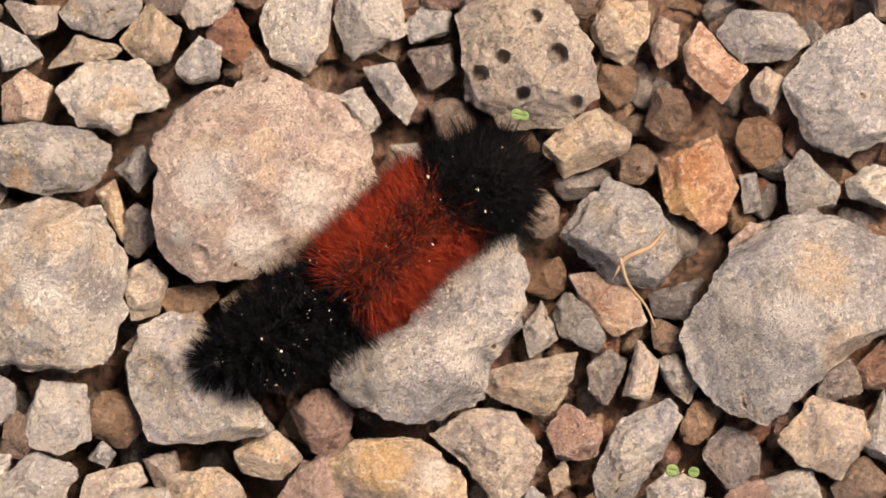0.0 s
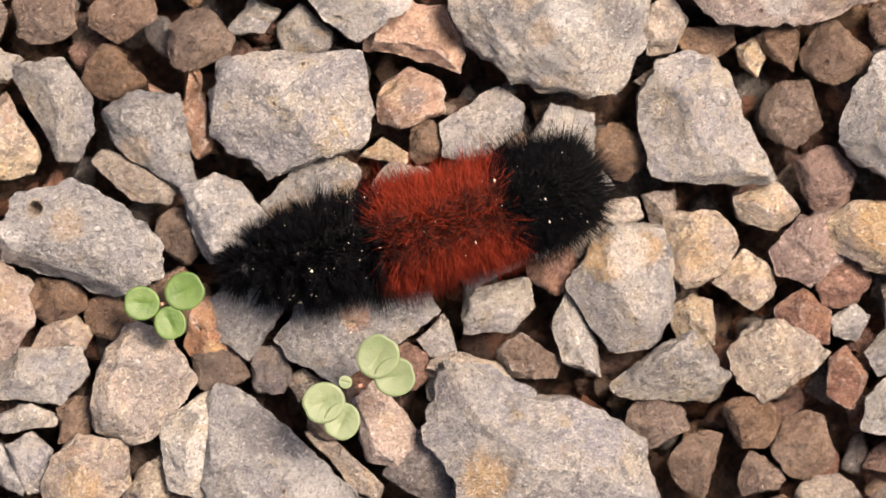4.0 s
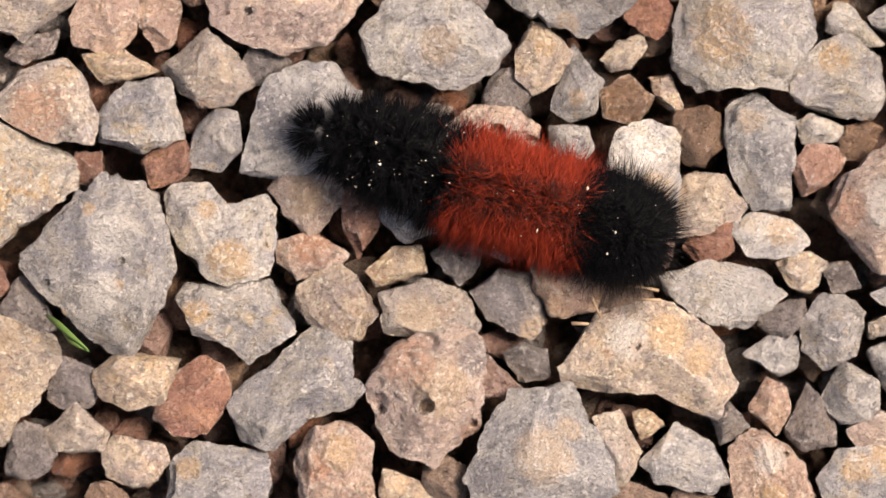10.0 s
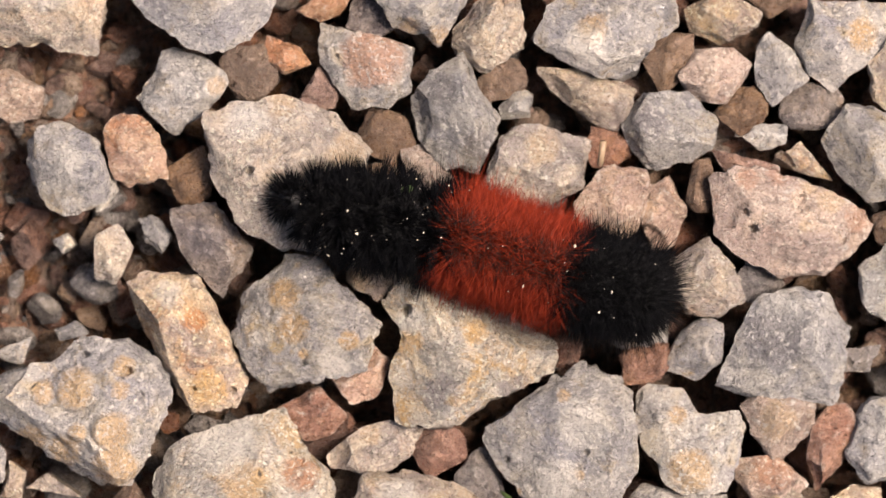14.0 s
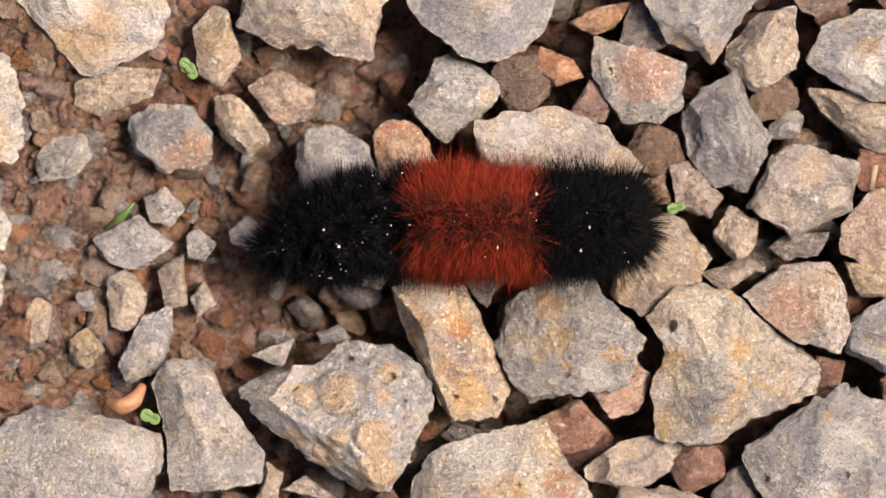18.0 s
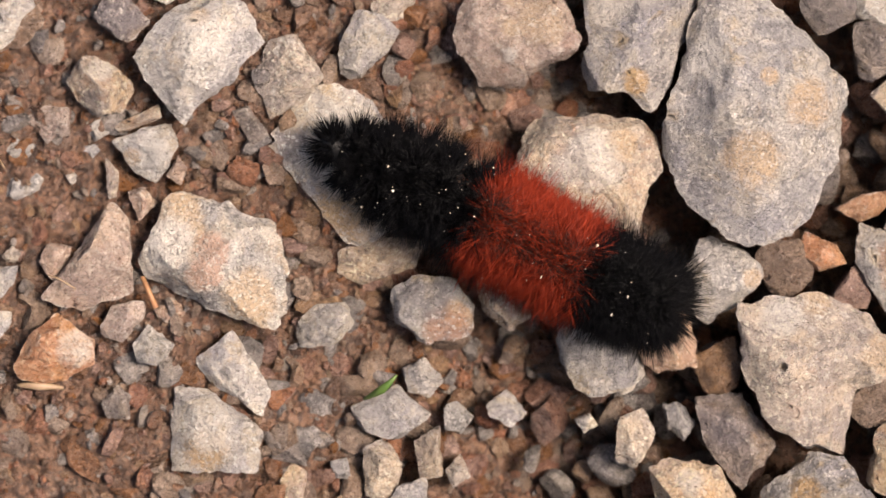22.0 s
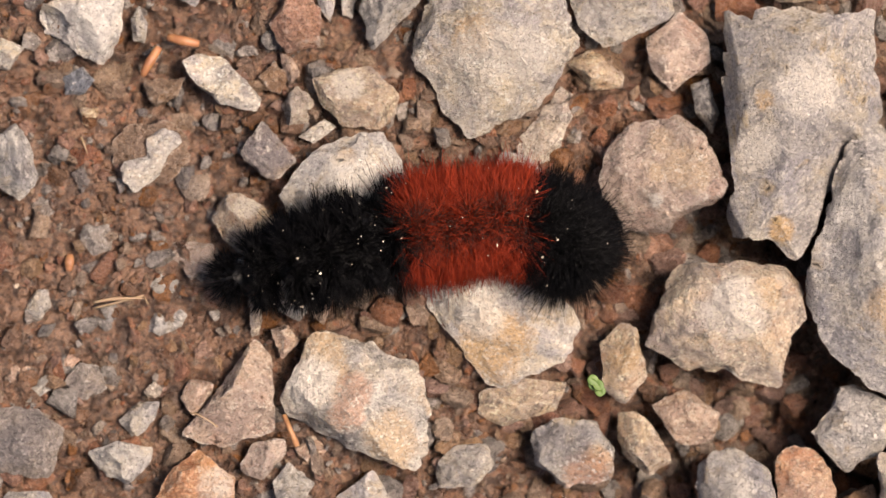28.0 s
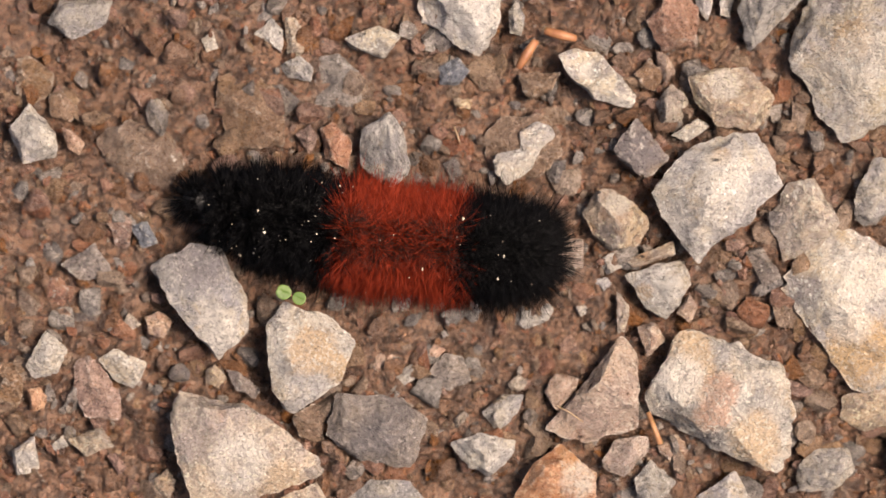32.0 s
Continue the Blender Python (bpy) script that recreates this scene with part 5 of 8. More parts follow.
rock("o", 1, 63.7, -1.3, 42, 2.0, 79, 4.7, 106, 4.8, 196, 3.2, 234, 4.0, 293, 4.5, 319, 3.4, ochre=((0.3, -2.2, 1.4),))
# low ones pressed into the trodden soil
rock("b", 4, -232.1, 31.3, 54, 5.1, 100, 5.4, 148, 5.5, 194, 3.6, 255, 4.4, 291, 4.9, 334, 6.1)
rock("b", 4, -257.9, 25.9, 37, 3.6, 104, 3.1, 160, 3.8, 232, 4.1, 281, 2.9, 352, 3.4)
rock("b", 4, -253.0, 24.7, 13, 1.9, 108, 1.8, 157, 2.2, 241, 1.8, 318, 2.1)
rock("d", 4, -223.2, 37.6, 48, 3.2, 103, 3.8, 142, 3.9, 202, 1.9, 244, 3.7, 297, 2.8, 333, 4.4)
rock("l", 4, -232.0, 40.5, 58, 1.6, 111, 2.2, 190, 2.3, 293, 1.3, 313, 2.4)
rock("t", 4, -229.6, 41.4, 27, 1.3, 103, 2.0, 139, 2.7, 264, 2.4, 309, 2.5)
rock("b", 4, -242.1, 22.6, 4, 5.2, 60, 4.1, 131, 4.3, 183, 6.2, 232, 4.3, 322, 5.6)
rock("r", 4, -241.6, 13.2, 55, 1.7, 103, 2.0, 164, 2.4, 277, 2.5, 313, 2.2)
rock("r", 4, -246.3, 3.9, 30, 1.8, 114, 2.0, 174, 2.4, 263, 2.0, 331, 2.2)
rock("r", 4, -238.6, -5.4, 11, 3.1, 90, 2.4, 117, 4.4, 151, 3.9, 225, 2.5, 271, 4.1, 324, 5.0)
rock("b", 4, -248.2, -8.2, 11, 1.6, 99, 2.5, 141, 2.9, 252, 2.6, 312, 2.8)
rock("d", 4, -222.1, 0.5, 1, 2.1, 123, 1.4, 159, 2.6, 231, 1.2, 326, 2.2)
rock("b", 4, -213.1, -1.1, 61, 2.7, 101, 2.2, 190, 2.4, 249, 2.1, 317, 3.0)
rock("o", 4, -207.4, 8.4, 18, 1.7, 80, 1.9, 203, 1.9, 262, 1.7)
rock("l", 4, -204.2, 7.8, 48, 3.3, 71, 2.8, 202, 1.6, 241, 2.8, 262, 2.1)
rock("b", 4, -199.3, 59.8, 7, 1.9, 91, 3.8, 161, 4.1, 264, 2.5, 308, 3.7)
rock("d", 4, -218.1, 51.3, 39, 2.1, 89, 1.6, 216, 2.0, 269, 1.7)
rock("b", 4, -220.6, 53.4, 24, 3.3, 68, 3.1, 167, 3.5, 241, 3.9, 304, 2.0)
rock("b", 4, -217.2, 57.0, 70, 1.7, 173, 2.6, 276, 1.8, 356, 1.8)
rock("s", 4, -210.6, 43.3, 25, 2.1, 90, 2.0, 177, 1.9, 240, 2.0, 307, 1.6)
rock("b", 4, -200.7, 45.1, 48, 3.3, 164, 2.6, 211, 1.8, 267, 2.1, 357, 1.9)
rock("b", 4, -199.6, 38.0, 2, 4.4, 40, 4.8, 83, 4.1, 150, 4.4, 192, 5.1, 245, 5.7, 309, 4.1)
rock("l", 1, -199.5, 37.5, 17, 1.7, 41, 4.1, 63, 4.6, 90, 3.6, 129, 2.2, 195, 0.6, 207, 3.6, 239, 4.9, 262, 4.7, 310, 2.5)
rock("b", 4, -188.5, 50.3, 33, 2.0, 104, 2.2, 193, 1.9, 250, 1.5, 314, 1.9)
rock("d", 4, -203.1, 26.4, 62, 2.3, 135, 2.3, 197, 2.1, 276, 2.2, 339, 2.4)
rock("p", 1, -191.1, 27.0, 60, 3.2, 116, 2.6, 181, 3.3, 220, 1.5, 277, 2.3, 313, 1.6, 348, 2.7)
rock("g", 4, -193.3, 23.1, 31, 2.3, 125, 2.0, 186, 2.2, 248, 2.0, 342, 2.2)
rock("g", 4, -192.3, 19.4, 32, 2.6, 82, 2.1, 162, 1.8, 219, 2.9, 262, 2.0, 355, 1.8)
rock("d", 4, -199.6, 9.6, 63, 2.8, 116, 2.3, 198, 2.5, 231, 2.5, 295, 2.0, 358, 2.9)
rock("g", 4, -204.0, 7.7, 26, 1.5, 62, 3.2, 126, 1.0, 234, 2.5, 251, 2.3)
rock("g", 4, -191.9, 7.7, 5, 1.7, 57, 3.0, 123, 1.7, 207, 2.7, 270, 2.9)
rock("p", 1, -186.4, 11.8, 19, 1.9, 55, 2.8, 129, 2.2, 199, 1.9, 246, 1.8, 282, 2.4)

rock("l", 2, 6.0, 10.0, 50, 7.6, 81, 7.0, 117, 6.5, 147, 4.6, 216, 5.7, 243, 7.4, 298, 8.5, 324, 5.9, ochre=((1.8, -1.3, 2.0),), pale=((-0.6, 2.9, 2.3),))
rock("t", 0, 14.4, 7.0, 62, 4.1, 114, 4.3, 138, 4.7, 228, 6.1, 260, 3.8, 332, 3.9, 354, 4.6)
rock("g", 1, 19.3, 14.2, 35, 6.7, 97, 6.6, 118, 6.7, 138, 4.9, 235, 4.6, 270, 7.9, 301, 9.2, ochre=((-0.4, 2.7, 1.7),), pale=((-1.5, -2.9, 1.3),), dark=((3.2, -2.0, 2.7),))
rock("p", 2, 36.1, 8.0, 3, 8.0, 31, 5.9, 61, 5.9, 84, 7.3, 117, 6.7, 138, 5.6, 156, 7.2, 181, 8.6, 232, 8.2, 262, 9.0, 295, 9.6, 332, 9.0, ochre=((4.6, -1.3, 2.0),), pale=((-0.6, -0.5, 3.3), (1.1, -3.6, 2.0),), rust=((-5.9, -1.1, 2.7),))
rock("t", 1, 7.2, -12.1, 28, 9.2, 77, 8.1, 130, 8.7, 183, 10.2, 194, 10.2, 214, 6.2, 284, 3.7, 322, 11.3, 350, 11.3, ochre=((2.3, 3.4, 2.7), (6.1, 0.5, 2.0),), pale=((-2.3, 3.2, 2.7),))
rock("l", 2, 61.6, -14.5, 16, 6.6, 80, 6.8, 143, 6.8, 218, 6.9, 259, 6.3, 335, 4.9, pale=((-2.0, -0.2, 2.7),))
rock("g", 1, 67.8, -19.1, 51, 6.3, 92, 9.9, 109, 12.9, 143, 9.3, 189, 9.6, 229, 10.4, 284, 10.9, 325, 12.6, 336, 12.6, ochre=((-3.7, -5.6, 2.7),), pale=((6.6, -1.5, 4.0),), dark=((0.6, 5.7, 3.6), (-5.5, -3.1, 2.0),))
rock("t", 1, 77.7, -19.6, 114, 5.1, 129, 6.7, 261, 2.1, 298, 5.5, 324, 5.0)
rock("p", 1, 83.1, -15.8, 32, 2.9, 95, 6.3, 135, 5.8, 227, 4.8, 284, 5.3, 322, 5.3, ochre=((-0.2, 1.2, 1.3),))
rock("d", 0, 86.4, -21.0, 34, 4.3, 92, 4.9, 179, 5.1, 245, 3.7, 308, 5.2)
rock("g", 2, 94.2, -19.0, 37, 8.7, 76, 9.0, 111, 12.0, 129, 10.4, 157, 4.7, 234, 7.5, 255, 10.0, 291, 14.7, 323, 9.6, ochre=((3.5, -8.1, 3.3), (1.9, -3.3, 2.0), (-3.6, -5.5, 1.7),), pale=((-1.5, 4.3, 2.7),))
rock("t", 1, 97.3, 44.7, 86, 4.2, 139, 6.7, 174, 4.3, 254, 4.5, 316, 5.5, 352, 6.4, rust=((-1.4, 1.5, 2.0),))
rock("l", 2, 85.3, 42.5, 30, 7.7, 84, 11.1, 110, 13.7, 134, 13.0, 201, 12.1, 241, 8.0, 274, 12.7, 313, 12.5, 341, 12.1, ochre=((4.6, -5.8, 2.0),), pale=((-0.4, 2.1, 4.0),))
rock("g", 1, 100.9, 3.7, 15, 6.9, 75, 5.5, 113, 3.1, 186, 6.8, 217, 8.0, 274, 2.9, 346, 6.2, pale=((-2.3, -0.2, 1.7),))
rock("l", 1, 98.4, -3.6, 39, 5.4, 149, 5.2, 206, 5.4, 289, 3.2, 351, 4.2)
rock("r", 0, 135.4, -2.4, 42, 6.8, 98, 4.0, 173, 4.5, 211, 4.7, 265, 4.6, 334, 4.9)
rock("r", 0, 167.0, -4.1, 2, 3.6, 87, 4.1, 153, 3.6, 226, 3.8, 303, 3.7)
rock("r", 0, 133.8, -10.5, 7, 3.4, 82, 3.9, 151, 3.9, 222, 3.9, 304, 4.4)
rock("g", 2, -56.6, -1.7, 13, 8.1, 55, 9.8, 70, 10.7, 92, 10.9, 112, 9.2, 149, 8.4, 180, 10.8, 202, 8.9, 243, 8.7, 271, 11.6, 284, 12.2, 304, 9.5, 352, 8.4, holes=((1.8, 0.3, 0.4), (-7.1, -2.4, 0.4),), ochre=((-2.3, 6.3, 0.9), (1.5, -2.5, 0.7), (-5.3, -6.2, 0.7),), pale=((0.8, 3.1, 3.3), (-0.8, -3.6, 2.7),))
rock("l", 2, -43.1, 2.9, 19, 6.9, 39, 6.7, 54, 4.0, 82, 2.6, 109, 5.4, 138, 7.8, 152, 8.7, 190, 6.4, 223, 5.3, 255, 6.7, 278, 7.0, 314, 7.9, 335, 7.1, ochre=((-2.0, 2.1, 1.2), (0.7, -4.0, 2.7),))
rock("g", 1, -41.4, -7.3, 19, 6.0, 44, 6.5, 105, 3.4, 150, 7.1, 165, 7.3, 209, 5.9, 264, 4.1, 285, 6.6, 346, 7.8, ochre=((-4.7, -0.0, 1.7),))
rock("t", 2, -71.6, -15.9, 14, 10.3, 31, 10.9, 68, 8.3, 109, 8.6, 142, 11.3, 184, 10.3, 208, 13.0, 241, 10.5, 293, 8.4, 318, 6.9, 342, 8.1, ochre=((6.9, 4.8, 0.5), (-0.2, -2.8, 4.0),), pale=((-3.9, 3.6, 3.3),))
rock("t", 1, -79.6, -6.3, 6, 4.9, 34, 6.6, 71, 4.2, 129, 2.9, 199, 6.1, 210, 5.8, 245, 3.6, 317, 3.3, ochre=((-0.5, 1.7, 1.3),))
rock("r", 1, -46.7, -17.5, 5, 5.3, 44, 5.8, 73, 5.6, 140, 3.7, 185, 4.5, 213, 5.0, 249, 5.0, 296, 5.0)
rock("d", 0, -66.6, -7.4, 79, 4.8, 111, 3.7, 180, 2.9, 215, 3.1, 293, 3.5, 326, 5.4)
rock("l", 2, -18.1, 25.8, 5, 8.3, 44, 6.0, 94, 8.0, 112, 8.6, 176, 9.9, 190, 9.2, 211, 8.3, 246, 5.9, 295, 7.0, 335, 8.2, 357, 9.1, ochre=((0.0, -1.0, 2.7),))
rock("t", 1, -6.2, 23.8, 13, 4.1, 81, 4.2, 103, 4.5, 164, 3.0, 222, 3.7, 264, 4.8, 309, 3.8, ochre=((0.8, 1.1, 1.3),))
rock("g", 1, -1.8, 19.8, 24, 3.7, 96, 6.0, 152, 2.3, 216, 3.7, 264, 3.8, 315, 3.7, ochre=((0.2, -0.7, 1.1),), dark=((1.2, 2.0, 1.2),))
rock("g", 1, -2.1, 13.0, 5, 2.9, 57, 3.6, 134, 4.1, 232, 3.6, 275, 3.4)
rock("g", 2, -130.4, -12.7, 41, 3.5, 92, 5.7, 112, 7.1, 138, 7.7, 162, 6.8, 223, 4.9, 262, 9.8, 324, 10.9, 344, 8.8)
rock("p", 2, -140.9, 53.4, 9, 7.2, 40, 6.2, 71, 6.6, 95, 6.8, 118, 6.1, 143, 7.6, 183, 8.1, 221, 8.4, 253, 8.3, 286, 7.6, 299, 6.1, 348, 7.6, ochre=((-1.6, 3.5, 1.7), (-1.2, -0.5, 1.2), (2.4, 1.2, 3.0),), pale=((-0.3, -3.7, 1.0),))
rock("g", 2, -126.8, 59.3, 29, 6.2, 39, 11.4, 54, 13.0, 79, 19.5, 133, 19.4, 159, 11.0, 216, 7.6, 237, 10.9, 252, 11.6, 272, 10.2, 287, 12.2, 298, 10.1, 333, 5.6, ochre=((0.8, -8.6, 1.7), (-5.6, 5.3, 1.3),), pale=((-4.6, -0.6, 2.7), (-1.5, 7.9, 4.0),))
rock("g", 2, -112.7, 51.7, 26, 12.3, 50, 11.3, 79, 11.6, 95, 12.9, 106, 14.4, 114, 15.8, 127, 14.2, 140, 12.0, 174, 8.8, 214, 10.6, 227, 11.4, 252, 13.4, 274, 15.6, 290, 17.1, 297, 16.9, 317, 15.3, 349, 12.7, ochre=((1.5, 3.9, 1.2), (2.3, -6.1, 3.6), (6.8, 2.0, 3.0),), pale=((-6.1, 3.8, 2.7),))
rock("t", 2, -129.2, 39.1, 17, 9.1, 40, 10.3, 55, 9.3, 84, 6.8, 148, 8.1, 167, 8.1, 201, 8.6, 217, 10.3, 253, 7.7, 287, 6.7, 322, 10.8, ochre=((3.7, 3.9, 2.0),), pale=((0.4, 0.9, 4.0),))
rock("g", 1, -121.8, 18.9, 55, 5.2, 107, 6.0, 133, 6.0, 163, 5.8, 215, 4.3, 253, 5.3, 292, 5.7, 334, 6.3, 355, 5.7, pale=((-0.4, 1.2, 2.0),))
rock("p", 1, -115.0, 22.8, 36, 4.0, 84, 4.5, 128, 4.5, 159, 3.9, 195, 2.8, 253, 3.9, 282, 4.7, 334, 6.0)
rock("g", 1, -110.4, 31.4, 9, 5.7, 26, 5.6, 57, 4.5, 113, 4.8, 133, 5.0, 169, 3.6, 207, 5.4, 238, 5.4, 274, 5.9, 315, 4.3, ochre=((4.0, 0.8, 1.3),))
rock("l", 2, -176.6, 39.6, 27, 8.0, 51, 8.0, 77, 9.1, 107, 7.6, 140, 6.3, 197, 7.6, 221, 6.5, 254, 7.1, 276, 8.4, 284, 6.2, 333, 5.2, ochre=((-0.8, 4.5, 1.3),), pale=((-0.0, 2.0, 3.3),))
rock("t", 1, -186.8, 33.1, 9, 4.6, 49, 3.3, 115, 3.9, 146, 4.0, 190, 3.9, 231, 3.3, 282, 3.7, 328, 4.1, pale=((-0.4, 1.9, 1.6),), dark=((0.1, -2.3, 2.0),))
rock("t", 1, -178.3, 51.3, 22, 4.9, 84, 3.9, 143, 4.2, 174, 5.7, 202, 4.7, 259, 4.0, 322, 4.8, 357, 5.5, pale=((-1.5, 1.1, 2.0),))
# small ones between the others
rock("t", 0, 0.5, 8.9, 76, 2.7, 164, 2.2, 250, 2.3, 323, 2.5)
rock("t", 1, 7.6, -19.1, 85, 1.8, 148, 2.2, 256, 2.3, 354, 2.2)
rock("t", 1, 35.2, -7.1, 54, 2.3, 161, 1.5, 227, 2.1, 325, 1.6)
rock("g", 1, -135.5, 6.7, 23, 2.1, 104, 2.1, 162, 2.0, 238, 1.9, 301, 2.1)
rock("t", 1, -133.6, 0.6, 98, 2.2, 188, 1.5, 269, 2.0, 354, 1.7)
rock("g", 0, -117.6, 0.2, 2, 2.2, 72, 1.5, 186, 2.0, 234, 1.7)
rock("l", 1, -71.0, 37.2, 43, 2.3, 103, 2.3, 201, 2.2, 235, 2.6, 327, 2.1)
rock("g", 1, -110.0, 13.7, 0, 2.2, 95, 2.0, 153, 2.8, 231, 1.6, 299, 2.6)
rock("l", 1, -130.1, 9.3, 7, 2.7, 104, 2.4, 185, 2.4, 220, 2.3, 302, 2.1)
rock("g", 1, -201.9, 57.6, 101, 2.4, 188, 2.9, 237, 1.5, 320, 2.8, 353, 2.5)
rock("l", 1, -181.7, 46.0, 31, 2.3, 77, 1.8, 213, 2.6, 268, 1.5)
rock("t", 1, -184.8, 48.1, 41, 2.1, 109, 2.6, 189, 1.9, 257, 2.5, 319, 2.2)
rock("t", 1, -182.4, 22.8, 70, 1.5, 123, 2.7, 275, 2.5, 300, 2.2)
rock("p", 1, -178.3, 21.3, 8, 1.8, 94, 1.8, 162, 2.0, 278, 2.3)
rock("p", 1, -171.4, 9.7, 20, 2.2, 97, 1.9, 191, 2.1, 275, 2.1)
rock("d", 1, -174.6, -2.5, 45, 2.0, 104, 2.3, 187, 2.0, 249, 2.2, 325, 2.2)
rock("g", 1, -228.0, 37.8, 27, 1.9, 102, 1.7, 190, 2.3, 238, 1.6, 335, 2.1)
rock("t", 1, -236.8, -11.7, 7, 2.6, 76, 2.2, 195, 2.9, 262, 1.9)
rock("g", 1, -243.6, -15.9, 89, 2.8, 179, 1.9, 261, 2.4, 337, 2.2)
rock("s", 1, -238.9, 13.5, 96, 1.7, 167, 1.9, 278, 1.7, 346, 1.9)
rock("t", 1, 132.5, 21.3, 75, 2.5, 144, 2.1, 212, 1.7, 275, 2.7, 352, 1.8)
rock("t", 0, 94.4, 3.5, 27, 3.2, 90, 1.3, 218, 3.6, 286, 0.8)
rock("p", 1, 142.3, 48.6, 67, 2.2, 138, 2.0, 227, 2.5, 331, 2.4)
rock("t", 0, 164.0, -8.5, 59, 2.6, 145, 1.5, 236, 2.4, 310, 1.6)
rock("g", 1, 112.5, 8.9, 76, 1.9, 177, 1.8, 270, 1.8, 349, 1.6)
rock("t", 0, 73.9, -8.9, 86, 2.0, 157, 2.2, 243, 2.3, 351, 2.6)
rock("g", 0, 59.6, -30.1, 78, 1.9, 158, 1.9, 271, 2.2, 350, 1.6)
rock("t", 0, 104.5, 51.3, 29, 2.5, 112, 2.0, 191, 2.5, 241, 2.2, 334, 2.2)
rock("l", 0, 109.5, 51.4, 39, 1.8, 137, 1.9, 221, 1.8, 320, 1.9)


def loose_stones(*shapes):
    """The smallest stones, which lie between the others."""
    verts, faces, slots, base = [], [], [], 0
    keys = list(LOOSE_MATERIAL)
    for (x, y, kind), (V, F, size, left, lift) in shapes:
        verts.append((V + np.array([x, y, lift])) * MM)
        faces += [tuple(base + i for i in f) for f in F]
        slots += [keys.index(kind)] * len(F)
        base += len(V)
    me = mesh_of("loose_stones", np.concatenate(verts), faces, [LOOSE_MATERIAL[key] for key in keys], True, slots)
    me.set_sharp_from_angle(angle=radians(33))
    tagged(new("loose_stones", me), "small brown, grey and red stones wedged between larger ones", "gravel", kind="stuff")


def small(kind, layer, x, y, *outline):
    return (x, y, kind), stone_shape(kind, layer, x, y, *outline)


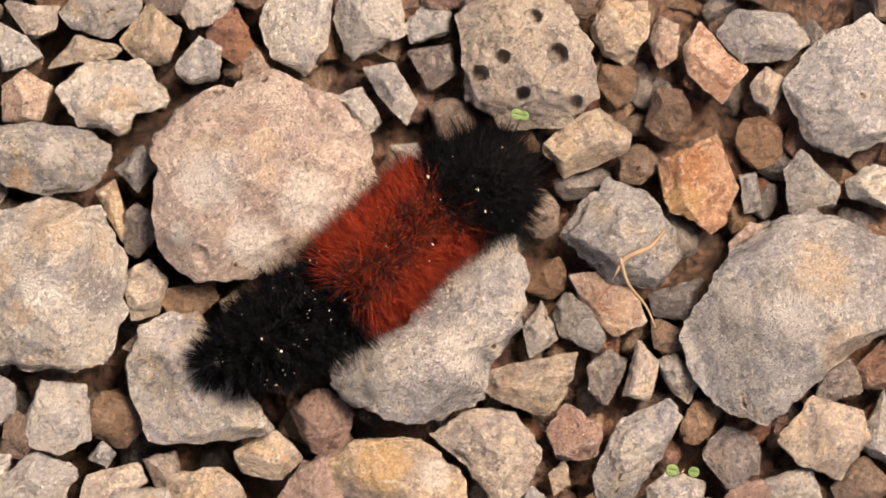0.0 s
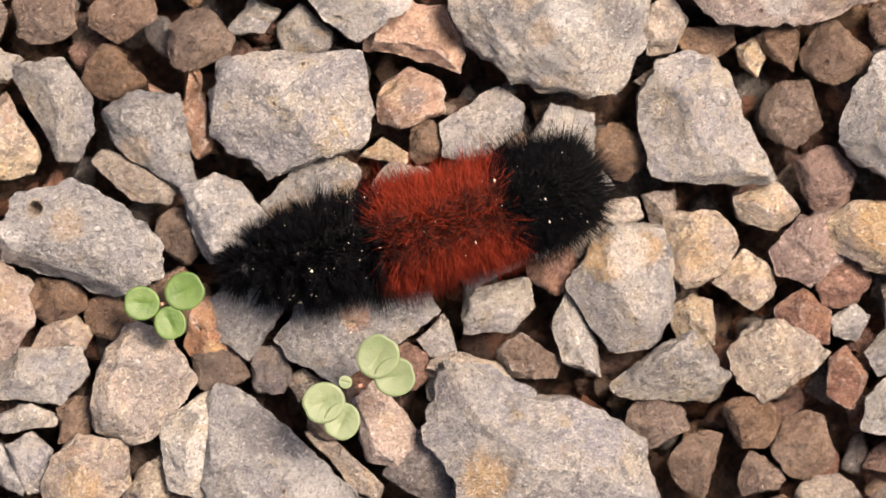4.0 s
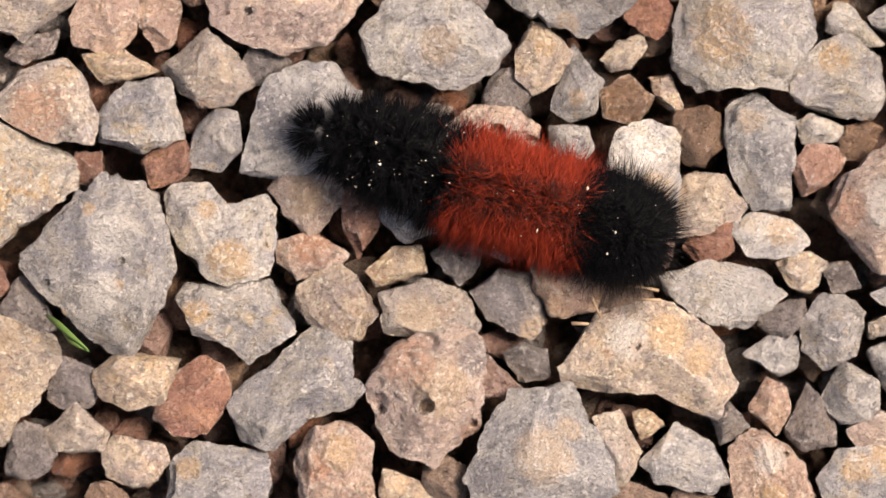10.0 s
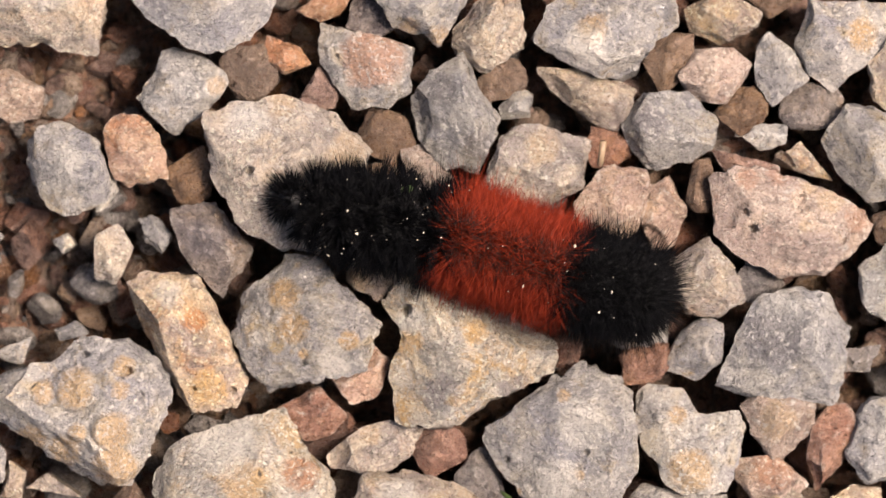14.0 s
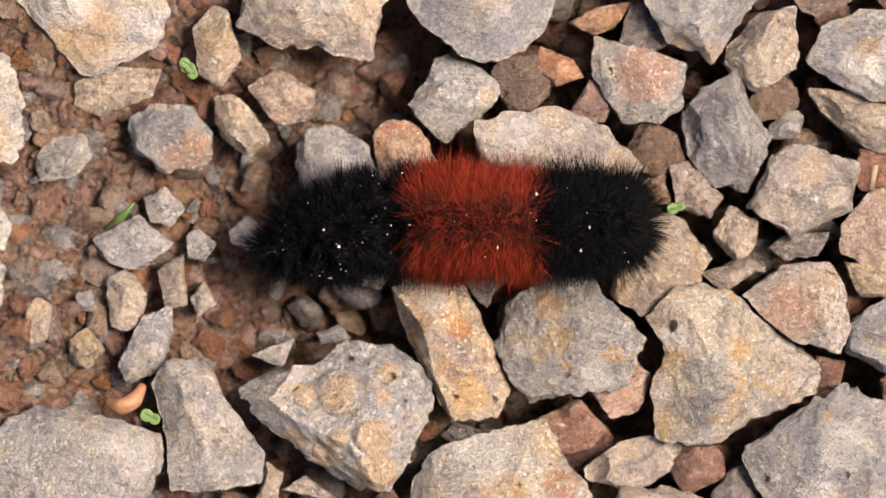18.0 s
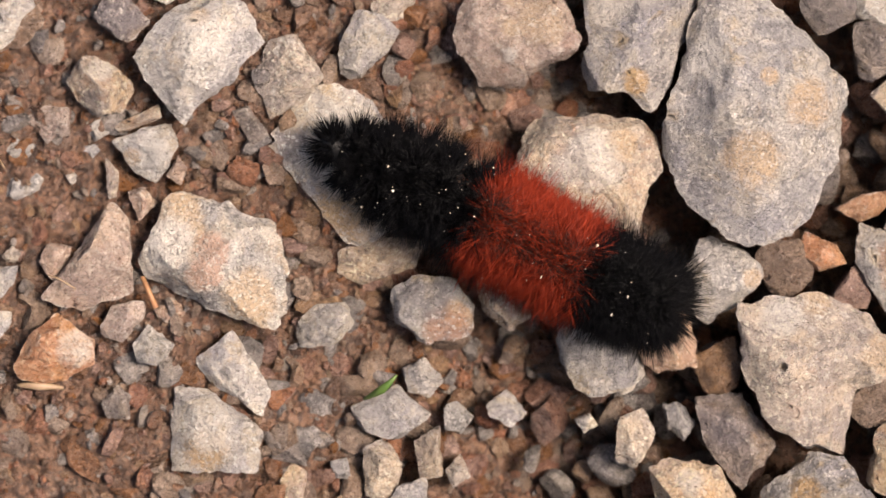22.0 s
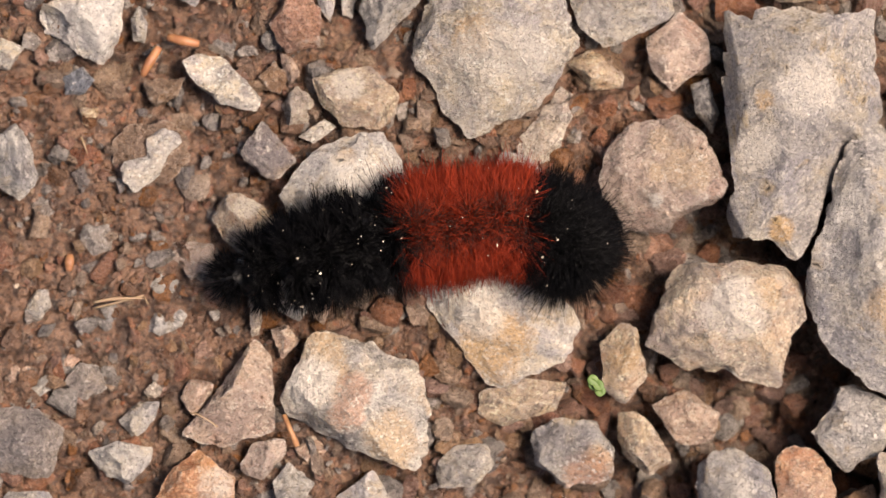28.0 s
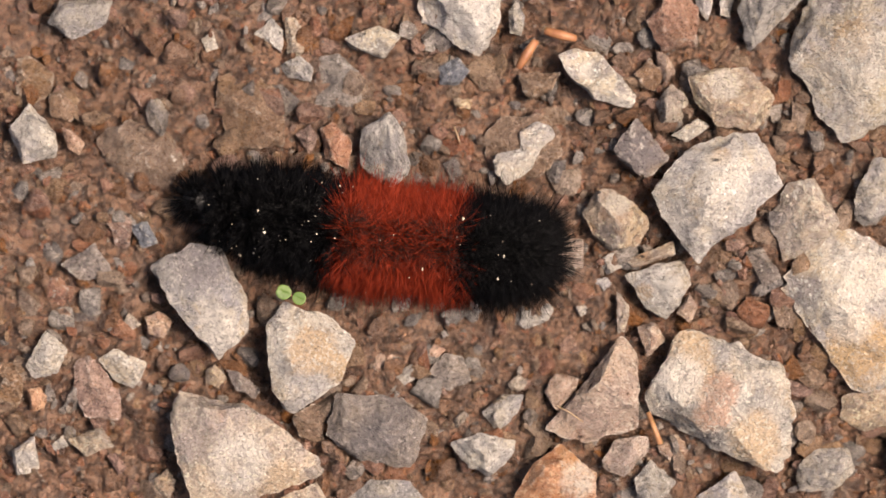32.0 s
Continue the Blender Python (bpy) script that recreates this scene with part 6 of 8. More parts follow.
loose_stones(
    small("r", 4, -187.4, 27.4, 1, 0.6, 78, 0.7, 182, 0.7, 260, 0.7),
    small("r", 4, -189.7, 24.0, 11, 0.7, 80, 0.8, 201, 0.8, 260, 0.7),
    small("g", 4, -187.0, 21.8, 12, 1.0, 99, 0.7, 181, 0.9, 272, 0.9),
    small("t", 4, -209.8, 18.1, 8, 1.0, 107, 0.8, 179, 1.1, 287, 1.0),
    small("o", 4, -206.9, 12.0, 12, 1.3, 84, 0.8, 195, 1.2, 255, 0.7),
    small("d", 4, -201.2, 22.3, 100, 1.6, 203, 0.7, 279, 1.1, 344, 0.8),
    small("g", 4, -185.6, 25.6, 16, 1.0, 85, 0.9, 189, 1.3, 287, 1.0),
    small("t", 4, -191.4, 11.0, 34, 1.2, 106, 1.2, 202, 1.2, 246, 1.0, 333, 0.9),
    small("s", 4, -199.3, 22.6, 16, 0.9, 118, 1.3, 205, 1.1, 306, 1.2),
    small("d", 4, -202.7, 23.0, 31, 1.0, 60, 1.1, 203, 1.5, 273, 0.9),
    small("d", 4, -188.8, 7.7, 32, 1.1, 113, 1.1, 206, 1.1, 297, 1.2),
    small("l", 1, -240.3, -13.3, 12, 1.0, 94, 1.3, 205, 1.0, 271, 1.2),
    small("o", 4, -201.8, 11.5, 25, 1.4, 112, 1.2, 225, 1.3, 278, 0.8),
    small("r", 4, -207.3, 8.6, 50, 1.5, 112, 0.8, 231, 1.7, 308, 0.7),
    small("l", 1, -238.9, 37.4, 95, 1.5, 177, 1.1, 273, 1.3, 347, 1.2),
    small("b", 4, -248.8, 24.6, 28, 1.9, 103, 1.0, 187, 1.6, 232, 1.5, 332, 1.1),
    small("r", 4, -233.2, -13.2, 115, 1.4, 165, 1.4, 295, 1.6, 352, 1.3),
    small("t", 4, -225.6, 0.2, 14, 1.6, 106, 1.5, 161, 1.4, 240, 1.2, 305, 1.5),
    small("t", 4, -208.2, 39.8, 57, 1.8, 153, 1.5, 245, 1.1, 304, 1.4),
    small("l", 4, -199.3, 18.4, 99, 1.4, 170, 1.7, 293, 1.5, 348, 1.3),
    small("l", 0, -120.5, 10.3, 0, 1.5, 85, 1.4, 182, 1.6, 274, 1.4),
    small("t", 4, -237.2, 2.6, 25, 1.7, 107, 1.6, 230, 1.9, 280, 0.8),
    small("o", 4, -244.6, -9.0, 36, 1.3, 99, 1.5, 162, 1.5, 256, 1.7, 315, 1.5),
    small("d", 4, -196.0, 28.2, 82, 1.7, 174, 1.5, 274, 1.8, 355, 1.1),
    small("g", 1, -185.6, 28.1, 6, 1.6, 88, 1.5, 186, 1.6, 268, 1.5),
    small("o", 4, -250.4, 21.2, 6, 1.4, 106, 1.2, 149, 2.2, 245, 1.1, 311, 1.9),
    small("p", 4, -187.1, 52.2, 78, 1.3, 137, 2.1, 197, 0.9, 288, 2.0, 342, 1.5),
    small("p", 1, -175.2, 25.9, 29, 1.1, 104, 2.0, 214, 1.4, 298, 1.8),
    small("g", 0, -147.1, -2.8, 80, 1.6, 163, 1.6, 252, 1.4, 330, 1.8),
    small("d", 4, -206.7, 32.8, 23, 1.4, 98, 1.5, 183, 1.5, 283, 2.0),
    small("t", 4, -227.0, -13.7, 40, 1.5, 102, 1.9, 183, 1.5, 257, 1.5, 308, 1.7),
    small("d", 4, -242.1, 2.3, 32, 1.7, 72, 1.1, 193, 2.0, 224, 1.9, 353, 1.5),
    small("r", 1, -224.2, 30.5, 8, 1.5, 104, 1.8, 182, 1.6, 291, 1.9),
    small("p", 4, -234.0, 3.9, 30, 1.7, 103, 1.7, 169, 1.7, 244, 1.6, 315, 1.9),
    small("g", 4, -207.4, 16.9, 8, 1.5, 74, 2.1, 117, 1.8, 197, 1.3, 246, 1.8, 292, 2.0),
    small("g", 1, -205.5, 51.7, 35, 1.1, 106, 2.4, 151, 1.4, 264, 1.8, 305, 2.1),
    small("b", 3, 125.6, -34.0, 24, 4.5, 54, 4.3, 144, 4.2, 204, 3.9, 234, 3.9, 264, 4.6, 294, 4.4, 324, 4.1),
    small("b", 3, -109.6, 82.4, 26, 4.5, 56, 4.2, 116, 4.4, 146, 4.0, 206, 4.1, 236, 4.5, 266, 4.0, 326, 4.5),
    small("b", 3, 86.0, 63.2, 56, 4.4, 86, 3.9, 116, 4.3, 146, 4.2, 176, 4.1, 266, 4.1, 296, 4.0, 326, 4.4),
    small("b", 3, -46.0, 65.6, 7, 4.1, 97, 4.3, 127, 4.1, 187, 4.6, 217, 4.0, 247, 4.5, 277, 4.2, 307, 4.6),
    small("r", 3, 167.6, -29.2, 16, 4.1, 46, 4.4, 76, 4.4, 106, 4.4, 256, 4.4, 286, 4.4, 316, 4.2, 346, 4.5),
    small("r", 3, 9.2, -36.4, 11, 4.5, 101, 4.3, 161, 4.6, 191, 4.4, 251, 4.0, 281, 4.4, 311, 4.5, 341, 4.2),
    small("r", 3, -66.4, 63.2, 14, 4.6, 44, 4.1, 74, 4.2, 134, 4.2, 164, 4.4, 194, 4.6, 254, 4.1, 314, 4.0),
    small("b", 3, 59.6, 38.0, 12, 4.0, 42, 4.5, 72, 4.5, 102, 4.0, 162, 4.1, 192, 4.3, 252, 4.0, 342, 4.2),
    small("d", 3, 182.0, -24.4, 0, 4.0, 30, 4.1, 60, 4.6, 90, 4.5, 120, 4.2, 180, 4.4, 210, 4.5, 270, 4.5),
    small("b", 3, -67.6, -31.6, 15, 4.4, 105, 3.9, 135, 4.0, 165, 4.1, 195, 4.1, 225, 3.9, 315, 4.5, 345, 4.2),
    small("b", 3, 16.4, 41.6, 12, 4.4, 102, 4.2, 132, 4.4, 162, 4.1, 192, 4.5, 222, 4.1, 282, 4.3, 312, 4.4),
    small("b", 3, 96.8, -41.2, 14, 3.9, 134, 4.5, 164, 3.9, 194, 4.3, 224, 4.3, 284, 4.4, 314, 4.3, 344, 4.3),
    small("t", 3, -88.0, -26.8, 48, 4.3, 138, 4.6, 168, 4.4, 198, 4.6, 228, 4.1, 288, 4.1, 318, 3.9, 348, 3.9),
    small("b", 3, -72.4, 72.8, 85, 4.1, 115, 4.0, 175, 4.4, 205, 4.3, 235, 4.3, 265, 4.2, 295, 4.1, 325, 4.3),
    small("b", 3, -56.8, -31.6, 21, 4.1, 51, 4.0, 81, 4.1, 111, 4.0, 201, 4.0, 231, 3.9, 261, 4.0, 351, 4.3),
    small("d", 3, 29.6, 42.8, 56, 4.3, 116, 4.0, 146, 4.5, 176, 4.2, 236, 4.1, 296, 4.3, 326, 4.0, 356, 4.4),
    small("r", 3, -55.6, 60.8, 14, 4.2, 74, 4.2, 104, 4.5, 134, 4.2, 164, 4.2, 254, 4.1, 284, 4.1, 344, 4.3),
    small("b", 3, -109.6, 71.6, 30, 4.6, 60, 4.0, 120, 4.6, 150, 4.0, 180, 4.2, 210, 4.5, 270, 4.0, 330, 4.4),
    small("b", 3, 195.2, -25.6, 44, 4.5, 74, 4.6, 104, 4.0, 164, 4.0, 194, 4.2, 224, 4.4, 284, 4.0, 314, 4.1),
    small("b", 3, 119.6, -25.6, 50, 4.1, 80, 4.2, 110, 4.0, 140, 4.2, 170, 4.6, 200, 4.3, 230, 4.3, 260, 4.3),
    small("d", 3, 26.0, -37.6, 26, 4.3, 86, 4.0, 116, 4.5, 176, 4.2, 236, 4.0, 266, 4.3, 326, 4.2, 356, 4.5),
    small("b", 3, 131.6, -25.6, 53, 4.6, 83, 4.6, 113, 4.4, 173, 4.4, 233, 4.2, 263, 3.9, 293, 4.0, 323, 4.0),
    small("b", 3, 92.0, 54.8, 37, 3.9, 97, 4.0, 127, 4.6, 157, 4.5, 187, 3.9, 217, 4.6, 277, 4.1, 337, 4.1),
    small("d", 3, 171.2, -19.6, 10, 4.3, 40, 4.3, 130, 4.6, 160, 4.3, 220, 4.5, 250, 4.4, 280, 4.3, 340, 4.1),
    small("b", 3, 107.6, 63.2, 45, 4.3, 105, 4.1, 135, 4.5, 195, 4.1, 225, 4.4, 285, 4.5, 315, 4.5, 345, 4.1),
    small("b", 3, -36.4, 63.2, 17, 4.0, 107, 4.3, 137, 4.4, 197, 4.1, 227, 4.6, 257, 4.1, 317, 4.0, 347, 4.1),
    small("r", 3, -13.6, -35.2, 31, 4.1, 91, 4.5, 151, 4.6, 181, 4.2, 211, 4.0, 271, 4.3, 301, 4.2, 331, 4.4),
    small("b", 3, 2.0, 59.6, 56, 4.1, 116, 4.5, 146, 4.0, 176, 4.1, 206, 4.4, 236, 4.5, 266, 4.6, 296, 3.9),
    small("b", 3, 136.4, 14.0, 54, 4.5, 114, 4.1, 144, 4.3, 174, 4.2, 204, 4.1, 234, 4.4, 264, 4.5, 324, 4.0),
    small("b", 3, 50.0, 39.2, 28, 4.5, 58, 4.5, 88, 4.2, 148, 4.2, 208, 4.0, 238, 3.9, 298, 4.0, 328, 4.6),
    small("b", 3, -78.4, -29.2, 26, 4.1, 56, 3.9, 146, 4.0, 176, 4.1, 206, 4.4, 236, 4.2, 296, 4.1, 356, 4.6),
    small("r", 3, 54.8, -38.8, 25, 4.5, 55, 4.3, 115, 4.3, 175, 4.3, 205, 4.6, 265, 4.2, 295, 4.2, 325, 4.5),
    small("b", 3, 68.0, 41.6, 58, 4.5, 88, 4.3, 148, 4.3, 178, 4.4, 268, 4.6, 298, 4.0, 328, 3.9, 358, 4.0),
    small("b", 3, -0.4, -35.2, 26, 4.0, 56, 4.5, 116, 4.3, 206, 4.2, 236, 4.5, 266, 4.2, 296, 4.5, 356, 4.6),
    small("b", 3, 96.8, 62.0, 24, 4.0, 54, 4.1, 84, 4.0, 114, 4.2, 144, 4.2, 174, 4.1, 294, 4.1, 324, 4.4),
    small("b", 3, 188.0, 29.6, 13, 3.1, 43, 3.5, 73, 3.2, 103, 3.2, 193, 3.2, 253, 3.3, 283, 3.4, 313, 3.3),
    small("b", 3, -23.2, -35.2, 27, 4.2, 57, 4.2, 87, 4.2, 117, 4.1, 147, 4.5, 207, 4.0, 237, 4.2, 297, 4.2),
    small("b", 3, -71.2, 54.8, 40, 4.5, 100, 3.9, 130, 4.1, 160, 4.3, 190, 4.5, 250, 4.5, 280, 4.4, 340, 4.6),
    small("r", 3, 6.8, 2.0, 18, 4.1, 48, 4.5, 108, 4.2, 138, 4.3, 168, 4.0, 228, 4.4, 258, 4.1, 318, 4.3),
    small("b", 3, 78.8, 57.2, 3, 4.1, 33, 4.5, 63, 3.9, 153, 4.5, 183, 4.1, 243, 3.9, 303, 3.9, 333, 4.3),
    small("b", 3, 203.6, -24.4, 4, 4.5, 34, 4.3, 64, 4.3, 124, 4.1, 154, 4.5, 184, 4.2, 214, 4.3, 244, 4.0),
    small("b", 3, 41.6, -37.6, 16, 4.4, 76, 3.9, 106, 4.3, 196, 4.2, 226, 4.4, 256, 4.3, 286, 4.0, 316, 4.3),
    small("b", 3, 88.4, -41.2, 10, 4.0, 40, 4.3, 70, 4.6, 100, 4.1, 220, 4.3, 250, 4.5, 280, 4.5, 310, 4.5),
    small("b", 3, 17.6, -34.0, 33, 3.9, 63, 4.1, 93, 4.0, 123, 4.3, 153, 4.1, 183, 4.3, 213, 4.1, 333, 4.3),
    small("b", 3, 117.2, -35.2, 59, 4.0, 89, 4.1, 119, 4.0, 179, 4.4, 269, 4.0, 299, 4.2, 329, 4.5, 359, 4.2),
    small("b", 3, 162.8, 35.6, 8, 3.3, 38, 3.3, 68, 3.2, 128, 3.5, 248, 3.2, 278, 3.1, 308, 3.1, 338, 3.1),
    small("b", 3, 142.4, 20.0, 81, 4.0, 111, 4.2, 171, 4.5, 201, 4.3, 231, 4.0, 261, 3.9, 321, 4.3, 351, 4.5),
    small("b", 3, 153.2, -13.6, 24, 3.8, 114, 4.2, 174, 4.1, 204, 4.6, 234, 4.1, 294, 4.5, 324, 4.2, 354, 4.0),
    small("b", 3, 170.0, 22.4, 3, 3.0, 63, 3.4, 93, 3.4, 123, 3.3, 183, 3.0, 243, 3.1, 273, 3.0, 303, 3.1),
    small("b", 3, 197.6, 23.6, 13, 3.2, 73, 3.2, 103, 3.3, 163, 3.1, 223, 3.1, 253, 3.5, 283, 3.3, 313, 3.4),
    small("b", 3, -107.2, -19.6, 25, 4.0, 85, 4.1, 205, 4.2, 235, 4.4, 265, 4.5, 295, 4.6, 325, 4.5, 355, 4.4),
    small("d", 3, -34.0, -34.0, 11, 4.2, 41, 3.8, 71, 4.0, 131, 4.1, 161, 4.2, 191, 4.2, 221, 4.4, 281, 4.4),
    small("b", 3, -17.2, 50.0, 0, 4.2, 60, 4.0, 120, 4.3, 150, 4.3, 180, 4.3, 210, 4.5, 270, 4.5, 300, 4.0),
    small("r", 3, 138.8, 5.6, 27, 3.6, 57, 3.9, 87, 4.3, 147, 4.2, 237, 4.3, 267, 4.5, 297, 4.3, 357, 3.8),
    small("b", 3, -43.6, 57.2, 27, 4.0, 57, 4.5, 87, 4.5, 147, 4.3, 177, 4.1, 207, 4.1, 267, 4.2, 357, 4.2),
    small("r", 3, -5.2, 56.0, 89, 4.3, 149, 3.7, 179, 4.2, 209, 4.3, 239, 4.5, 269, 4.6, 299, 4.1, 329, 3.9),
    small("b", 3, -26.8, 59.6, 28, 4.5, 58, 4.5, 88, 4.2, 118, 4.1, 148, 4.3, 178, 4.0, 208, 4.0, 298, 4.3),
    small("b", 3, 75.2, -40.0, 4, 4.2, 34, 3.6, 64, 3.5, 154, 3.8, 214, 4.0, 244, 4.4, 274, 4.1, 334, 4.3),
    small("b", 3, -101.2, 72.8, 25, 4.5, 55, 4.6, 85, 4.0, 115, 3.9, 145, 4.4, 235, 4.1, 265, 3.6, 325, 4.2),
    small("t", 3, -53.2, -24.4, 19, 4.1, 139, 3.6, 169, 3.8, 199, 3.9, 229, 4.3, 289, 4.3, 319, 4.2, 349, 4.5),
    small("b", 3, 60.8, 3.2, 16, 3.8, 76, 4.3, 136, 3.9, 166, 4.1, 196, 4.1, 256, 4.3, 316, 4.1, 346, 4.1),
    small("b", 3, 202.4, 41.6, 7, 3.6, 37, 3.6, 97, 3.1, 157, 3.1, 187, 3.2, 277, 3.1, 307, 3.3, 337, 3.4),
    small("d", 3, 161.6, -24.4, 21, 4.0, 51, 4.5, 81, 4.3, 141, 4.1, 171, 4.3, 231, 4.5, 321, 3.6, 351, 4.4),
    small("b", 3, 68.0, 33.2, 55, 4.1, 85, 4.4, 115, 4.1, 145, 4.2, 205, 4.3, 235, 4.2, 325, 4.0, 355, 4.4),
    small("b", 3, 10.4, 58.4, 27, 4.0, 87, 4.3, 117, 4.1, 147, 4.0, 177, 4.0, 207, 4.6, 297, 4.5, 327, 4.2),
    small("d", 3, 208.4, -7.6, 7, 4.0, 37, 4.3, 157, 3.3, 187, 3.4, 217, 4.1, 247, 4.4, 307, 4.3, 337, 4.2),
    small("b", 3, 34.4, -37.6, 43, 3.7, 103, 4.5, 163, 3.9, 193, 4.1, 223, 4.0, 253, 4.6, 283, 4.5, 343, 3.5),
    small("b", 3, 11.6, 34.4, 0, 4.0, 30, 4.5, 120, 4.4, 210, 4.5, 240, 4.0, 270, 3.3, 300, 3.7, 330, 4.1),
    small("b", 3, 102.8, -37.6, 20, 4.5, 50, 3.8, 110, 4.1, 140, 4.3, 200, 3.2, 260, 3.7, 290, 4.0, 320, 3.9),
    small("d", 3, 18.8, 34.4, 62, 4.2, 92, 3.9, 122, 3.3, 152, 3.2, 212, 4.0, 242, 3.7, 272, 3.5, 332, 3.9),
    small("d", 3, -66.4, -24.4, 27, 3.6, 57, 4.1, 87, 3.8, 117, 3.3, 237, 3.7, 297, 3.8, 327, 4.2, 357, 4.2),
    small("d", 3, -100.0, 62.0, 19, 4.3, 49, 4.3, 79, 3.4, 109, 3.8, 139, 4.0, 259, 3.3, 289, 3.9, 349, 4.0),
    small("d", 3, -36.4, 44.0, 24, 3.6, 54, 3.5, 114, 3.0, 144, 3.4, 174, 3.8, 204, 4.4, 234, 4.1, 324, 3.7),
    small("b", 3, -73.6, 65.6, 3, 4.1, 93, 3.7, 153, 3.8, 213, 3.7, 243, 3.8, 273, 4.0, 303, 3.7, 333, 3.4),
    small("b", 3, -61.6, 57.2, 42, 3.6, 72, 4.0, 102, 3.8, 132, 4.2, 162, 3.8, 222, 4.4, 252, 4.2, 282, 4.2),
    small("t", 3, 132.8, -32.8, 1, 4.6, 31, 4.4, 61, 4.3, 91, 3.6, 121, 4.0, 151, 4.1, 211, 3.4, 271, 4.4),
    small("b", 3, 76.4, -12.4, 4, 3.9, 34, 4.3, 64, 3.7, 124, 3.1, 214, 3.8, 244, 3.4, 274, 3.6, 334, 4.0),
    small("r", 3, 14.0, 3.2, 33, 3.9, 63, 3.4, 93, 3.2, 213, 3.4, 243, 3.5, 273, 3.5, 303, 3.5, 333, 4.1),
    small("b", 3, 38.0, 41.6, 62, 4.0, 92, 4.5, 122, 4.0, 182, 4.5, 212, 4.5, 272, 3.3, 302, 3.4, 332, 3.7),
    small("b", 3, 6.8, -29.2, 22, 4.1, 112, 3.3, 142, 3.4, 172, 4.3, 262, 3.7, 292, 3.6, 322, 4.0, 352, 3.9),
    small("b", 3, 57.2, 30.8, 73, 3.5, 103, 4.2, 133, 3.9, 193, 4.1, 253, 3.4, 283, 3.4, 313, 3.4, 343, 4.4),
    small("b", 3, 182.0, 47.6, 5, 4.2, 65, 4.0, 95, 4.5, 125, 4.1, 185, 4.0, 215, 3.8, 245, 4.1, 275, 4.5),
    small("b", 3, 4.4, -5.2, 27, 4.1, 117, 3.6, 147, 3.5, 207, 3.8, 237, 4.0, 267, 3.3, 297, 3.6, 357, 4.1),
    small("d", 3, 110.0, -36.4, 5, 3.2, 35, 3.1, 65, 3.2, 95, 3.2, 125, 3.7, 155, 4.0, 185, 3.9, 305, 4.2),
    small("b", 3, 189.2, -22.0, 82, 3.7, 112, 3.8, 202, 3.9, 232, 3.9, 262, 4.4, 292, 3.8, 322, 3.5, 352, 3.6),
    small("b", 3, 113.6, 66.8, 18, 4.2, 48, 4.1, 78, 4.5, 108, 4.1, 138, 4.5, 198, 3.1, 228, 3.6, 348, 4.2),
    small("b", 3, 149.6, 22.4, 52, 3.1, 82, 3.4, 112, 3.2, 142, 3.2, 202, 2.9, 232, 2.9, 322, 2.9, 352, 3.3),
    small("b", 3, 12.8, 15.2, 41, 3.7, 71, 3.9, 131, 3.7, 161, 3.5, 221, 3.6, 251, 4.1, 281, 4.0, 341, 3.6),
    small("b", 3, 122.0, 64.4, 43, 4.2, 73, 4.3, 133, 4.0, 223, 3.4, 253, 3.0, 283, 3.3, 313, 3.1, 343, 3.6),
    small("d", 3, -0.4, 51.2, 26, 4.5, 56, 4.5, 116, 3.3, 146, 3.3, 176, 3.7, 206, 3.4, 236, 3.3, 296, 3.1),
    small("r", 3, -77.2, 77.6, 29, 4.4, 59, 4.1, 149, 4.0, 179, 4.0, 209, 4.4, 299, 3.2, 329, 3.4, 359, 4.0),
    small("d", 3, 146.0, -11.2, 9, 3.8, 39, 3.3, 99, 3.7, 129, 4.2, 219, 3.6, 249, 3.5, 309, 4.3, 339, 3.8),
    small("r", 3, -72.4, -5.2, 0, 4.0, 30, 4.4, 60, 4.1, 90, 3.3, 120, 3.2, 150, 3.0, 180, 3.5, 270, 3.4),
    small("b", 3, -23.2, 32.0, 21, 4.1, 51, 4.1, 81, 4.1, 171, 4.1, 201, 3.6, 231, 3.4, 261, 2.8, 321, 4.1),
    small("b", 3, -107.2, 21.2, 22, 3.1, 52, 3.3, 82, 3.8, 172, 3.1, 202, 3.2, 262, 3.7, 292, 3.8, 322, 3.5),
    small("b", 3, 206.0, -16.0, 28, 4.4, 88, 4.0, 118, 3.8, 148, 3.2, 178, 3.2, 208, 3.4, 268, 4.2, 298, 4.2),
    small("b", 3, 216.8, 35.6, 51, 3.1, 81, 3.5, 111, 2.9, 141, 2.6, 231, 2.7, 291, 3.3, 321, 3.2, 351, 3.3),
    small("b", 3, 114.8, 12.8, 6, 3.9, 66, 3.9, 126, 3.6, 156, 3.2, 216, 3.7, 276, 3.9, 306, 3.9, 336, 4.0),
    small("d", 3, -13.6, 32.0, 42, 3.7, 72, 3.8, 102, 4.1, 132, 3.9, 162, 3.7, 192, 4.1, 222, 3.9, 282, 3.2),
    small("b", 3, -85.6, -19.6, 45, 3.9, 75, 3.6, 105, 3.1, 135, 3.7, 165, 4.3, 195, 4.5, 255, 3.6, 345, 3.3),
    small("b", 3, 165.2, -14.8, 29, 4.4, 59, 4.4, 149, 3.4, 179, 2.9, 239, 4.2, 269, 4.0, 329, 3.8, 359, 4.1),
    small("b", 3, -89.2, 76.4, 46, 4.5, 76, 4.2, 166, 4.4, 196, 4.0, 226, 3.7, 256, 3.2, 286, 3.2, 346, 3.7),
    small("b", 3, 11.6, 48.8, 7, 4.3, 37, 3.9, 67, 4.4, 127, 4.0, 217, 3.5, 247, 3.9, 307, 4.4, 337, 4.1),
